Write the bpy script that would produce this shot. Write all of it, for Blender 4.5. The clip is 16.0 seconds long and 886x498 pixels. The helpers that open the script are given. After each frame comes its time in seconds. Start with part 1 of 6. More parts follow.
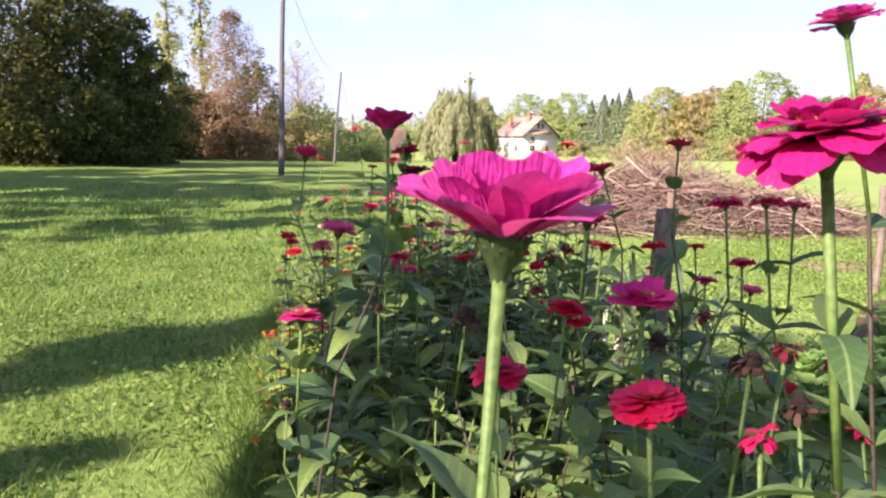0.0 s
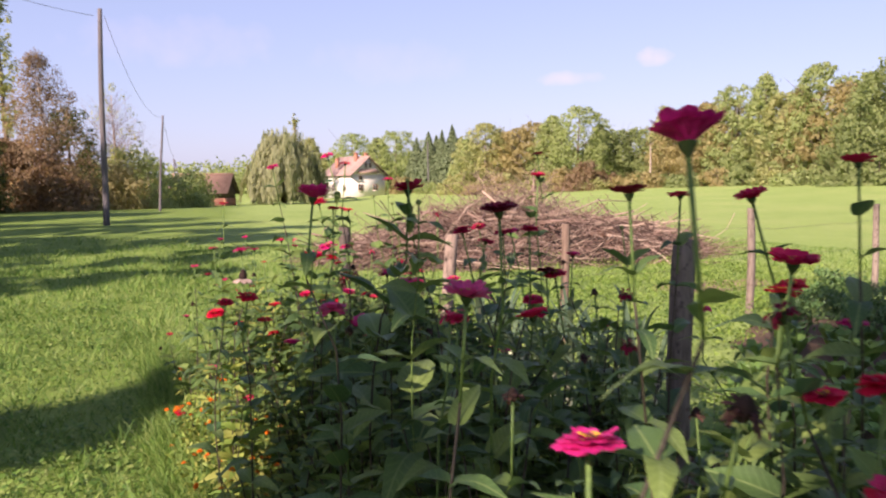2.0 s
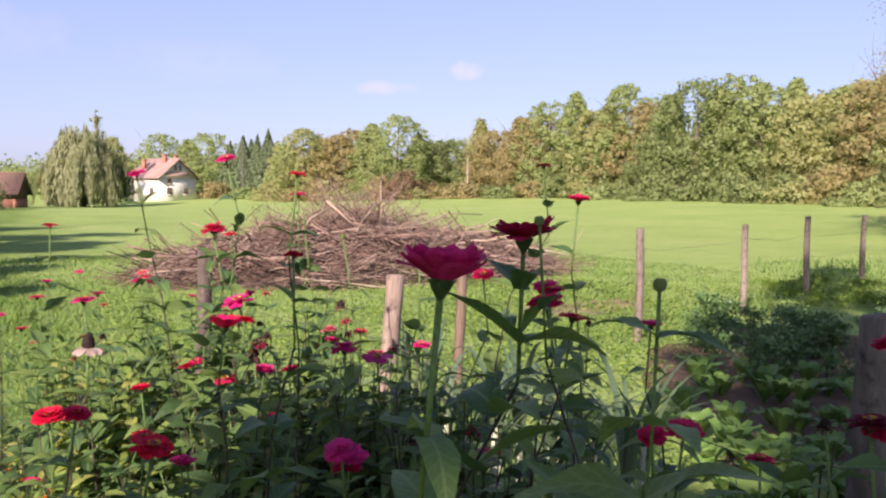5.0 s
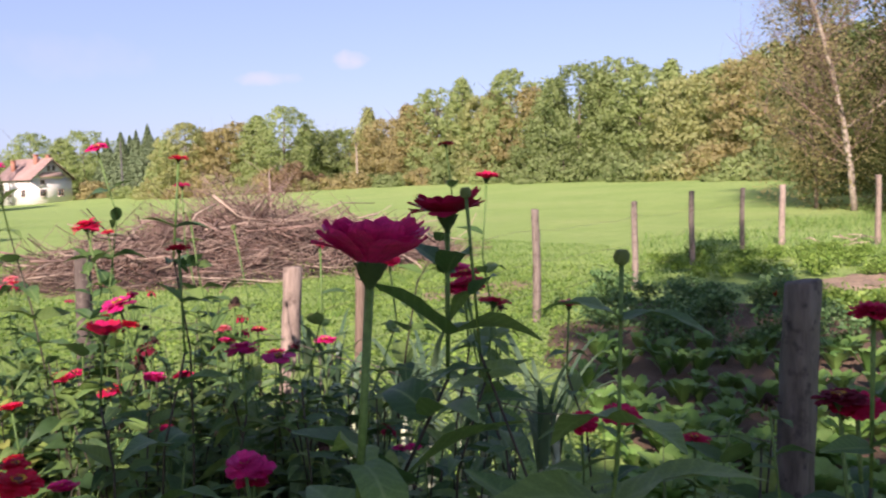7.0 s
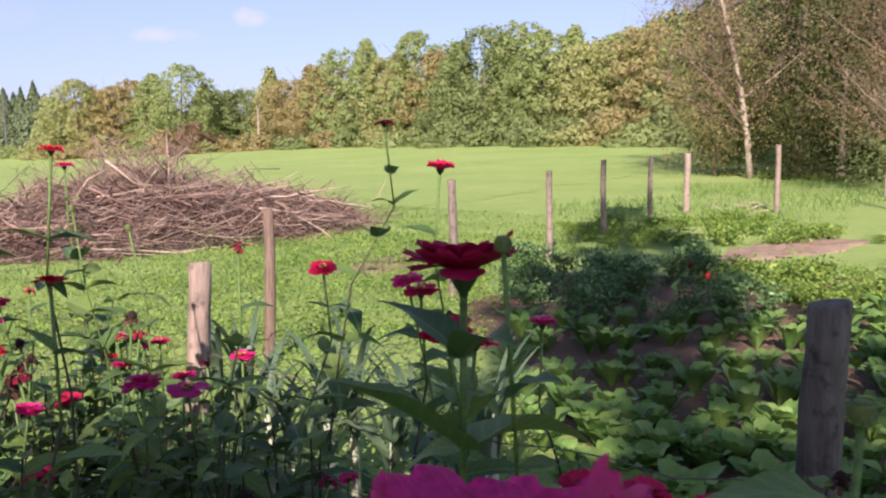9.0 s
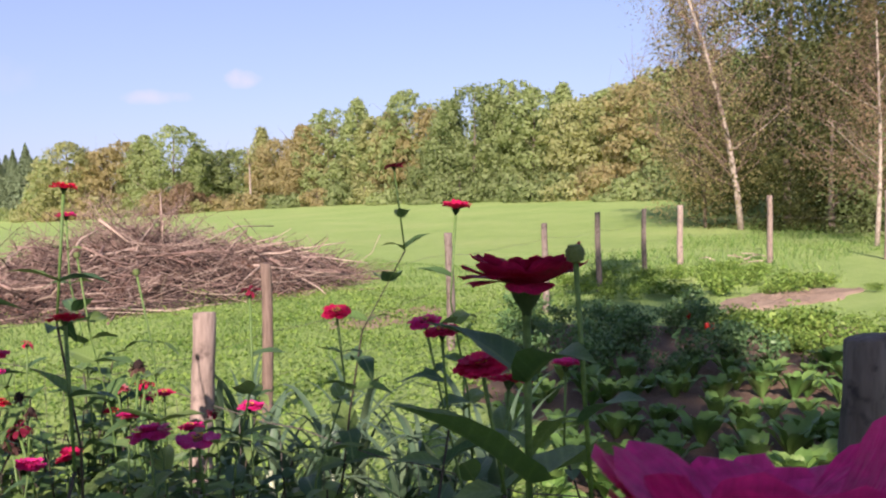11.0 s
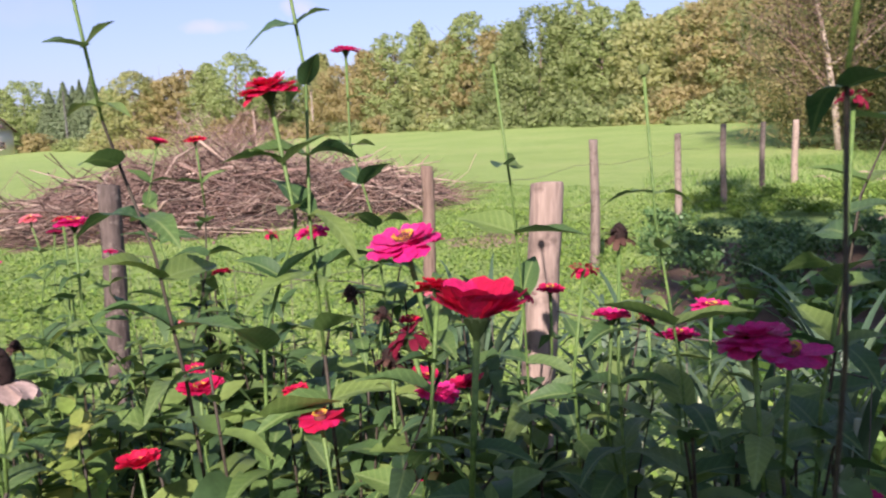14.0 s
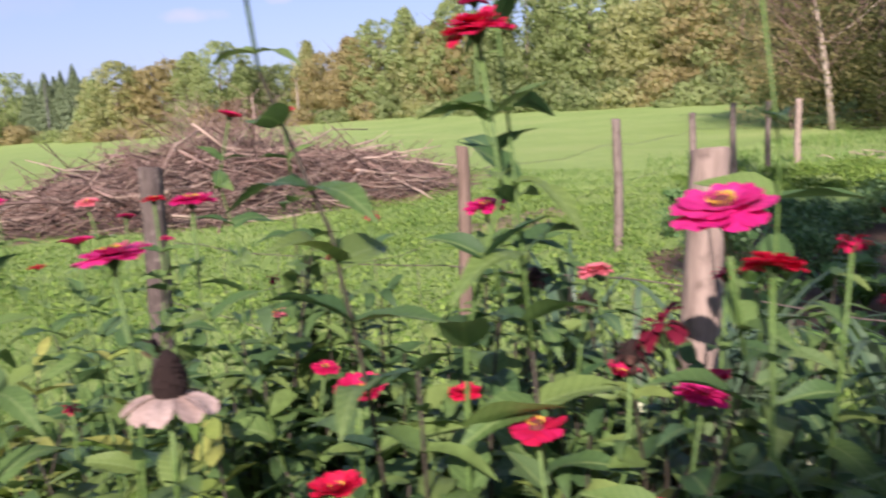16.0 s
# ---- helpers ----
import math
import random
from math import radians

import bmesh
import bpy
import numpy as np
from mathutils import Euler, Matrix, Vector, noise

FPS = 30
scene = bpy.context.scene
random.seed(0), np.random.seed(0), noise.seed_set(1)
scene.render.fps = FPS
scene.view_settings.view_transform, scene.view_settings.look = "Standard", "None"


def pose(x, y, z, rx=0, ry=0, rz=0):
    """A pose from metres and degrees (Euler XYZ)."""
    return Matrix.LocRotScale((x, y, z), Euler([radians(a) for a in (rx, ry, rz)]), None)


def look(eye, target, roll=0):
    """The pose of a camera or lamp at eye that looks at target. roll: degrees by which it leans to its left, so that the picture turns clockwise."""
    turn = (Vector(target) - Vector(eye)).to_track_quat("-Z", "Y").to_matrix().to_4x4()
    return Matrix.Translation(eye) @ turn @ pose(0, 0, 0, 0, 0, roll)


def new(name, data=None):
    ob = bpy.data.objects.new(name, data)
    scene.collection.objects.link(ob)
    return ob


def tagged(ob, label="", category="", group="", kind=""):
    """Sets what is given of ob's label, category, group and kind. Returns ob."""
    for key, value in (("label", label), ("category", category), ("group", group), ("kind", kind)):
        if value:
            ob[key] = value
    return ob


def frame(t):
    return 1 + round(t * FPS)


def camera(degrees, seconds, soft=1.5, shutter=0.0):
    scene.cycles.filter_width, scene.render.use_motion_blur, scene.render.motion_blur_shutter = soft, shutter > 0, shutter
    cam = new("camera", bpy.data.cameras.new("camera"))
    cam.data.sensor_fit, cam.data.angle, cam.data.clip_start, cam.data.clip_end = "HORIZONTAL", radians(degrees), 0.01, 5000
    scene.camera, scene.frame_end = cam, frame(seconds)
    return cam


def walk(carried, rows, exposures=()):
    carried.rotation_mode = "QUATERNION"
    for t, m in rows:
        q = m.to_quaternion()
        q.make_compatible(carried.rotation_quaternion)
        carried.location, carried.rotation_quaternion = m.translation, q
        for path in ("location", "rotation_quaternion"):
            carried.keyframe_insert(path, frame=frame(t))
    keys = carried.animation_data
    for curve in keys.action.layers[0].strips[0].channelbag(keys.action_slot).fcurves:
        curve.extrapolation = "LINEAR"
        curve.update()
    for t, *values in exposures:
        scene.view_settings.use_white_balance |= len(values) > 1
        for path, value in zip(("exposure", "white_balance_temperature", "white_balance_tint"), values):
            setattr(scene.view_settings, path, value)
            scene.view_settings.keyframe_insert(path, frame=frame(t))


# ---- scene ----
cam = camera(54.5, 16.0, soft=2.2, shutter=0.35)

PATH = [
    (0, (1.102, -0.822, 1.461), (1.407, 1.14, 1.218), 1.7),
    (0.5, (1.074, -0.847, 1.481), (1.354, 1.117, 1.226), 3.1),
    (1, (0.958, -0.756, 1.472), (1.413, 1.18, 1.26), 1.4),
    (1.5, (0.746, -0.533, 1.462), (1.425, 1.339, 1.279), -2.0),
    (2, (0.682, -0.212, 1.438), (1.368, 1.66, 1.289), -0.5),
    (2.5, (0.658, 0.139, 1.456), (1.386, 1.995, 1.291), 0.8),
    (3, (0.605, 0.493, 1.453), (1.429, 2.311, 1.328), -1.3),
    (3.5, (0.6, 0.729, 1.471), (1.51, 2.504, 1.329), 0.1),
    (6, (0.76, 1.284, 1.485), (1.894, 2.926, 1.355), -0.5),
    (6.5, (0.752, 1.301, 1.482), (1.925, 2.915, 1.345), -0.7),
    (7, (0.766, 1.299, 1.464), (2.037, 2.835, 1.306), -1.4),
    (7.5, (0.76, 1.334, 1.466), (2.082, 2.824, 1.29), -2.3),
    (8, (0.804, 1.415, 1.492), (2.149, 2.886, 1.322), -1.7),
    (8.5, (0.883, 1.533, 1.527), (2.292, 2.94, 1.334), -0.9),
    (9, (0.933, 1.631, 1.523), (2.36, 3.011, 1.276), -0.8),
    (11.5, (0.922, 1.738, 1.458), (2.373, 3.11, 1.357), -1.6),
    (12, (0.803, 1.953, 1.393), (2.136, 3.435, 1.233), -0.2),
    (12.5, (0.712, 2.219, 1.36), (2.03, 3.702, 1.105), -3.7),
    (13, (0.787, 2.461, 1.315), (2.065, 3.973, 1.028), -2.3),
    (13.5, (0.854, 2.601, 1.312), (2.137, 4.113, 1.052), -1.5),
    (14, (0.885, 2.721, 1.302), (2.226, 4.179, 1.024), -2.1),
    (14.5, (0.919, 2.874, 1.29), (2.354, 4.231, 0.978), -3.5),
    (15, (0.924, 2.95, 1.283), (2.409, 4.249, 0.958), -3.4),
    (15.5, (0.901, 2.99, 1.267), (2.386, 4.282, 0.914), -3.1),
    (16, (0.812, 3.075, 1.27), (2.172, 4.509, 0.96), -2.9),
]
EXPOSURES = [(0, 1.60, 6430, 32), (0.5, 1.40, 6530, 32), (1, 1.30, 6680, 34), (1.5, 1.12, 6730, 34), (3.5, 1.00, 6530, 32), (7, 0.95, 6210, 30), (9, 0.98, 6130, 30), (12, 0.81, 6130, 30), (12.5, 0.74, 6080, 30), (13.5, 1.06, 6010, 30), (14.5, 0.90, 5930, 30), (16, 0.86, 5930, 30)]
walk(cam, [(t, look(eye, target, roll)) for t, eye, target, roll in PATH], EXPOSURES)

# ---- light ----
SUN_FROM = Vector((-0.82, -0.57, 0.0)).normalized()
SUN_UP = radians(30)
world = bpy.data.worlds.new("sky")
scene.world = world
world.use_nodes = True
wn = world.node_tree.nodes
wl = world.node_tree.links
sky = wn.new("ShaderNodeTexSky")
sky.sky_type, sky.sun_disc = "NISHITA", False
sky.sun_elevation, sky.sun_rotation = SUN_UP, math.atan2(SUN_FROM.x, SUN_FROM.y)
sky.air_density, sky.dust_density, sky.ozone_density = 1.0, 0.9, 1.0
haze = wn.new("ShaderNodeMix")
haze.data_type, haze.blend_type = "RGBA", "MIX"
up_xyz = wn.new("ShaderNodeSeparateXYZ")
up_from = wn.new("ShaderNodeTexCoord")
wl.new(up_from.outputs["Generated"], up_xyz.inputs[0])
veil = wn.new("ShaderNodeMapRange")
veil.inputs[1].default_value, veil.inputs[2].default_value, veil.inputs[3].default_value, veil.inputs[4].default_value = 0.15, 0.65, 0.5, 0.06
wl.new(up_xyz.outputs[2], veil.inputs[0])
wl.new(veil.outputs[0], haze.inputs[0])
haze.inputs[7].default_value = (4.0, 5.2, 8.1, 1)
wl.new(sky.outputs[0], haze.inputs[6])


def sky_cloud(under, az, el, wide, high, strength):
    """A small soft cloud in the sky at a bearing and elevation, in degrees."""
    c = wn.new("ShaderNodeTexCoord")
    a, e = radians(az), radians(el)
    sub = wn.new("ShaderNodeVectorMath")
    sub.operation = "SUBTRACT"
    sub.inputs[1].default_value = (math.sin(a) * math.cos(e), math.cos(a) * math.cos(e), math.sin(e))
    wl.new(c.outputs["Generated"], sub.inputs[0])
    total = None
    for way, size in (((math.cos(a), -math.sin(a), 0), wide), ((0, 0, 1), high)):
        dot = wn.new("ShaderNodeVectorMath")
        dot.operation = "DOT_PRODUCT"
        dot.inputs[1].default_value = tuple(v / math.sin(radians(size)) for v in way)
        wl.new(sub.outputs[0], dot.inputs[0])
        sq = wn.new("ShaderNodeMath")
        sq.operation = "POWER"
        sq.inputs[1].default_value = 2.0
        ab = wn.new("ShaderNodeMath")
        ab.operation = "ABSOLUTE"
        wl.new(dot.outputs["Value"], ab.inputs[0])
        wl.new(ab.outputs[0], sq.inputs[0])
        if total is None:
            total = sq.outputs[0]
        else:
            add = wn.new("ShaderNodeMath")
            wl.new(total, add.inputs[0])
            wl.new(sq.outputs[0], add.inputs[1])
            total = add.outputs[0]
    ns = wn.new("ShaderNodeTexNoise")
    ns.inputs["Scale"].default_value, ns.inputs["Detail"].default_value = 38.0, 5.0
    wl.new(c.outputs["Generated"], ns.inputs["Vector"])
    mul = wn.new("ShaderNodeMath")
    mul.operation = "MULTIPLY_ADD"
    mul.inputs[1].default_value, mul.inputs[2].default_value = 2.6, -1.3
    wl.new(ns.outputs[0], mul.inputs[0])
    add = wn.new("ShaderNodeMath")
    wl.new(total, add.inputs[0])
    wl.new(mul.outputs[0], add.inputs[1])
    r = wn.new("ShaderNodeMapRange")
    r.inputs[1].default_value, r.inputs[2].default_value, r.inputs[3].default_value, r.inputs[4].default_value = -0.5, 1.2, strength, 0.0
    wl.new(add.outputs[0], r.inputs[0])
    m = wn.new("ShaderNodeMix")
    m.data_type = "RGBA"
    m.inputs[7].default_value = (8.0, 7.0, 8.6, 1)
    wl.new(r.outputs[0], m.inputs[0])
    wl.new(under, m.inputs[6])
    return m.outputs[2]


dome = haze.outputs[2]
for az, el, wide, high, strength in ((33.9, 8.0, 1.3, 0.6, 0.62), (28.3, 6.8, 2.2, 0.45, 0.38), (3.0, 9.0, 6.0, 1.6, 0.16), (17.0, 8.0, 5.0, 1.4, 0.10)):
    dome = sky_cloud(dome, az, el, wide, high, strength)
wl.new(dome, wn["Background"].inputs[0])
wn["Background"].inputs[1].default_value = 0.068

sun = new("sun", bpy.data.lights.new("sun", "SUN"))
sun.data.energy, sun.data.angle, sun.data.color = 5.0, radians(0.55), (1.0, 0.88, 0.70)
sun_dir = (SUN_FROM * math.cos(SUN_UP) + Vector((0, 0, math.sin(SUN_UP))))
sun.matrix_world = look(tuple(sun_dir * 50), (0, 0, 0))


# ---- materials ----
def material(name, rough=0.6, spec=0.3):
    m = bpy.data.materials.new(name)
    m.use_nodes = True
    nt = m.node_tree
    bsdf = nt.nodes["Principled BSDF"]
    bsdf.inputs["Roughness"].default_value = rough
    bsdf.inputs["Specular IOR Level"].default_value = spec
    return m, nt, bsdf


def node(nt, kind, **values):
    n = nt.nodes.new(kind)
    for key, v in values.items():
        n.inputs[key.replace("_", " ")].default_value = v
    return n


def ramp(nt, source, stops):
    r = nt.nodes.new("ShaderNodeValToRGB")
    els = r.color_ramp.elements
    while len(els) < len(stops):
        els.new(0.5)
    for e, (p, c) in zip(els, stops):
        e.position, e.color = p, (*c, 1)
    nt.links.new(source, r.inputs[0])
    return r.outputs[0]


def mix(nt, a, b, fac, kind="MIX"):
    n = nt.nodes.new("ShaderNodeMix")
    n.data_type, n.blend_type = "RGBA", kind
    for v, sock in ((fac, n.inputs[0]), (a, n.inputs[6]), (b, n.inputs[7])):
        if isinstance(v, (int, float)):
            sock.default_value = v
        elif isinstance(v, tuple):
            sock.default_value = (*v, 1)
        else:
            nt.links.new(v, sock)
    return n.outputs[2]


def noise_tex(nt, scale, detail=3.0, rough=0.55, coords="Object", stretch=1.0):
    c = nt.nodes.new("ShaderNodeTexCoord")
    n = node(nt, "ShaderNodeTexNoise", Scale=scale, Detail=detail, Roughness=rough)
    if stretch == 1.0:
        nt.links.new(c.outputs[coords], n.inputs["Vector"])
    else:
        mp = nt.nodes.new("ShaderNodeMapping")
        mp.inputs["Scale"].default_value = (1.0, 1.0, stretch)
        nt.links.new(c.outputs[coords], mp.inputs["Vector"])
        nt.links.new(mp.outputs[0], n.inputs["Vector"])
    return n.outputs[0]


def relief(nt, bsdf, source, strength=0.3, distance=0.01):
    b = node(nt, "ShaderNodeBump", Strength=strength, Distance=distance)
    nt.links.new(source, b.inputs["Height"])
    nt.links.new(b.outputs[0], bsdf.inputs["Normal"])


def rough_stuff(name, dark, light, scale, fine, rough=0.8, bump=0.4, depth=0.01, third=None, stretch=1.0):
    """Two-scale noise between two colours, with relief: bark, soil, plaster, tiles."""
    m, nt, b = material(name, rough)
    big = ramp(nt, noise_tex(nt, scale, stretch=stretch), [(0.3, dark), (0.7, light)])
    grain = noise_tex(nt, fine, 5, stretch=stretch)
    col = mix(nt, big, ramp(nt, grain, [(0.35, tuple(c * 0.62 for c in dark)), (0.65, tuple(min(1, c * 1.15) for c in light))]), 0.45)
    if third:
        col = mix(nt, col, third, ramp(nt, noise_tex(nt, scale * 2.3, 4), [(0.55, (0, 0, 0)), (0.7, (1, 1, 1))]))
    nt.links.new(col, b.inputs["Base Color"])
    relief(nt, b, grain, bump, depth)
    return m


def leafy(name, stops, trans=0.3, rough=0.5, per="object", vein=0.0, spec=0.3):
    """Leaves and petals: colour varied leaf by leaf, a mottle, and light coming through."""
    m, nt, b = material(name, rough, spec)
    info = nt.nodes.new("ShaderNodeObjectInfo" if per == "object" else "ShaderNodeNewGeometry")
    pick = info.outputs["Random" if per == "object" else "Random Per Island"]
    n = len(stops)
    col = ramp(nt, pick, [(i / max(1, n - 1), c) for i, c in enumerate(stops)])
    mott = noise_tex(nt, 60 if vein else 9, 3)
    col = mix(nt, col, ramp(nt, mott, [(0.3, (0.6, 0.6, 0.6)), (0.7, (1.15, 1.15, 1.15))]), 0.6, "MULTIPLY")
    nt.links.new(col, b.inputs["Base Color"])
    if vein:
        relief(nt, b, noise_tex(nt, 220, 2), vein, 0.002)
    if trans:
        t = nt.nodes.new("ShaderNodeBsdfTranslucent")
        warm = mix(nt, col, (1.0, 0.95, 0.45), 0.5, "MULTIPLY") if per != "petal" else col
        nt.links.new(warm, t.inputs[0])
        mx = nt.nodes.new("ShaderNodeMixShader")
        mx.inputs[0].default_value = trans
        nt.links.new(b.outputs[0], mx.inputs[1])
        nt.links.new(t.outputs[0], mx.inputs[2])
        nt.links.new(mx.outputs[0], nt.nodes["Material Output"].inputs[0])
    return m


def ground_material():
    m, nt, b = material("meadow", 0.85, 0.15)
    big = ramp(nt, noise_tex(nt, 0.16, 5, 0.6), [(0.3, (0.23, 0.355, 0.095)), (0.5, (0.315, 0.44, 0.135)), (0.72, (0.42, 0.49, 0.19))])
    mid = ramp(nt, noise_tex(nt, 1.7, 6, 0.65), [(0.32, (0.22, 0.345, 0.09)), (0.66, (0.37, 0.48, 0.17))])
    col = mix(nt, big, mid, 0.45)
    # Greener mown lawn along the lane, paler hay meadow beyond.
    c = nt.nodes.new("ShaderNodeTexCoord")
    lane = nt.nodes.new("ShaderNodeVectorMath")
    lane.operation = "DOT_PRODUCT"
    lane.inputs[1].default_value = (0.22, -0.026, 0.0)
    nt.links.new(c.outputs["Object"], lane.inputs[0])
    lane_fac = nt.nodes.new("ShaderNodeMath")
    lane_fac.operation = "MULTIPLY_ADD"
    lane_fac.inputs[1].default_value = 0.9
    nt.links.new(noise_tex(nt, 0.3, 4), lane_fac.inputs[0])
    nt.links.new(lane.outputs["Value"], lane_fac.inputs[2])
    lawn = ramp(nt, noise_tex(nt, 1.1, 6, 0.65), [(0.3, (0.11, 0.20, 0.04)), (0.7, (0.26, 0.36, 0.09))])
    col = mix(nt, lawn, col, ramp(nt, lane_fac.outputs[0], [(0.35, (0, 0, 0)), (0.95, (1, 1, 1))]))
    fine = noise_tex(nt, 42, 6, 0.7)
    col = mix(nt, col, ramp(nt, fine, [(0.3, (0.45, 0.5, 0.4)), (0.7, (1.25, 1.2, 1.1))]), 0.7, "MULTIPLY")
    nt.links.new(col, b.inputs["Base Color"])
    relief(nt, b, fine, 0.6, 0.05)
    return m


M_GROUND = ground_material()
M_SOIL = rough_stuff("soil", (0.10, 0.062, 0.040), (0.20, 0.135, 0.09), 3, 60, 0.95, 0.8, 0.02)
M_PATH = rough_stuff("dry_earth", (0.22, 0.15, 0.10), (0.36, 0.27, 0.19), 2, 50, 0.95, 0.7, 0.02)
M_POST = rough_stuff("weathered_wood", (0.12, 0.095, 0.08), (0.26, 0.21, 0.175), 9, 70, 0.85, 0.7, 0.006, (0.09, 0.065, 0.05), 0.12)
M_POST_FRESH = rough_stuff("pale_peeled_wood", (0.20, 0.145, 0.115), (0.36, 0.285, 0.235), 8, 70, 0.85, 0.7, 0.006, (0.11, 0.08, 0.066), 0.14)
M_POST_GREY = rough_stuff("grey_barked_wood", (0.080, 0.066, 0.058), (0.175, 0.149, 0.132), 14, 60, 0.9, 0.9, 0.008, (0.05, 0.042, 0.042), 0.2)
M_POST_BARK = rough_stuff("dark_barked_wood", (0.055, 0.042, 0.036), (0.125, 0.10, 0.086), 14, 60, 0.9, 0.9, 0.008, (0.20, 0.165, 0.14), 0.2)
M_POST_ORANGE = rough_stuff("reddish_wood", (0.12, 0.08, 0.06), (0.215, 0.155, 0.12), 8, 70, 0.85, 0.6, 0.005, None, 0.12)
M_POLE = rough_stuff("grey_pole_wood", (0.075, 0.07, 0.078), (0.16, 0.15, 0.16), 8, 40, 0.85, 0.5, 0.01, None, 0.06)
M_BARK = rough_stuff("bark", (0.09, 0.07, 0.05), (0.22, 0.18, 0.14), 2.5, 22, 0.95, 0.8, 0.03)
M_BIRCH = rough_stuff("pale_bark", (0.24, 0.20, 0.155), (0.42, 0.36, 0.29), 2.5, 14, 0.85, 0.5, 0.02, (0.16, 0.12, 0.09))
M_TWIG = rough_stuff("dead_brushwood", (0.13, 0.082, 0.065), (0.32, 0.22, 0.18), 1.4, 30, 0.9, 0.5, 0.01)
M_TWIG_DARK = rough_stuff("dark_brushwood_and_shade", (0.045, 0.03, 0.026), (0.12, 0.08, 0.065), 1.4, 30, 0.95, 0.6, 0.02)
M_TWIG_PALE = rough_stuff("pale_dead_branch", (0.28, 0.20, 0.155), (0.50, 0.39, 0.31), 2, 30, 0.85, 0.5, 0.01)
M_PLASTER = rough_stuff("white_plaster", (0.66, 0.62, 0.57), (0.80, 0.77, 0.72), 0.35, 6, 0.9, 0.2, 0.01)
M_TILE = rough_stuff("red_roof_tiles", (0.32, 0.20, 0.175), (0.45, 0.32, 0.285), 0.6, 7, 0.8, 0.5, 0.03)
M_TILE_OLD = rough_stuff("old_brown_tiles", (0.19, 0.115, 0.09), (0.33, 0.21, 0.165), 0.8, 6, 0.85, 0.5, 0.03)
M_BRICK = rough_stuff("brick", (0.27, 0.12, 0.08), (0.42, 0.20, 0.14), 1.2, 9, 0.9, 0.4, 0.02)
M_BARNWOOD = rough_stuff("dark_boards", (0.055, 0.04, 0.03), (0.13, 0.09, 0.065), 1.5, 12, 0.9, 0.4, 0.02)
M_FRAME = rough_stuff("painted_frame", (0.32, 0.22, 0.16), (0.42, 0.31, 0.24), 2, 20, 0.6, 0.1, 0.003)
M_WIRE = rough_stuff("rusty_wire", (0.07, 0.055, 0.045), (0.17, 0.14, 0.12), 30, 120, 0.55, 0.2, 0.001)
M_CABLE = rough_stuff("grey_cable", (0.22, 0.22, 0.24), (0.34, 0.34, 0.36), 5, 40, 0.5, 0.1, 0.001)


def glass_material():
    m, nt, b = material("dark_window_glass", 0.08, 0.6)
    nt.links.new(ramp(nt, noise_tex(nt, 1.5), [(0.3, (0.03, 0.035, 0.04)), (0.7, (0.07, 0.08, 0.09))]), b.inputs["Base Color"])
    return m


M_GLASS = glass_material()
M_GRASS = leafy("grass_blades", [(0.065, 0.15, 0.03), (0.12, 0.24, 0.045), (0.19, 0.32, 0.065), (0.30, 0.38, 0.12)], 0.35, 0.55, "island")
M_WEED = leafy("bright_weeds", [(0.09, 0.18, 0.03), (0.17, 0.29, 0.05), (0.25, 0.38, 0.07), (0.32, 0.43, 0.10)], 0.35, 0.55, "island")
M_LETTUCE = leafy("lettuce_green", [(0.13, 0.27, 0.06), (0.20, 0.35, 0.08), (0.30, 0.45, 0.13)], 0.35, 0.45, "island")
M_CHARD = leafy("chard_green", [(0.08, 0.18, 0.04), (0.13, 0.25, 0.06), (0.20, 0.32, 0.085)], 0.3, 0.4, "island")
M_PEPPER = leafy("pepper_green", [(0.07, 0.15, 0.055), (0.12, 0.23, 0.08), (0.20, 0.32, 0.12)], 0.25, 0.4, "island")
M_LEEK = leafy("leek_blue_green", [(0.065, 0.125, 0.075), (0.11, 0.18, 0.10), (0.21, 0.28, 0.15)], 0.3, 0.4, "island")
M_LEEK_PALE = leafy("leek_shaft", [(0.52, 0.58, 0.36), (0.66, 0.69, 0.50)], 0.2, 0.45, "object")
M_ZLEAF = leafy("zinnia_leaf", [(0.058, 0.125, 0.046), (0.09, 0.172, 0.058), (0.15, 0.25, 0.072), (0.21, 0.30, 0.082), (0.072, 0.15, 0.078)], 0.33, 0.48, "object", 0.25, 0.32)


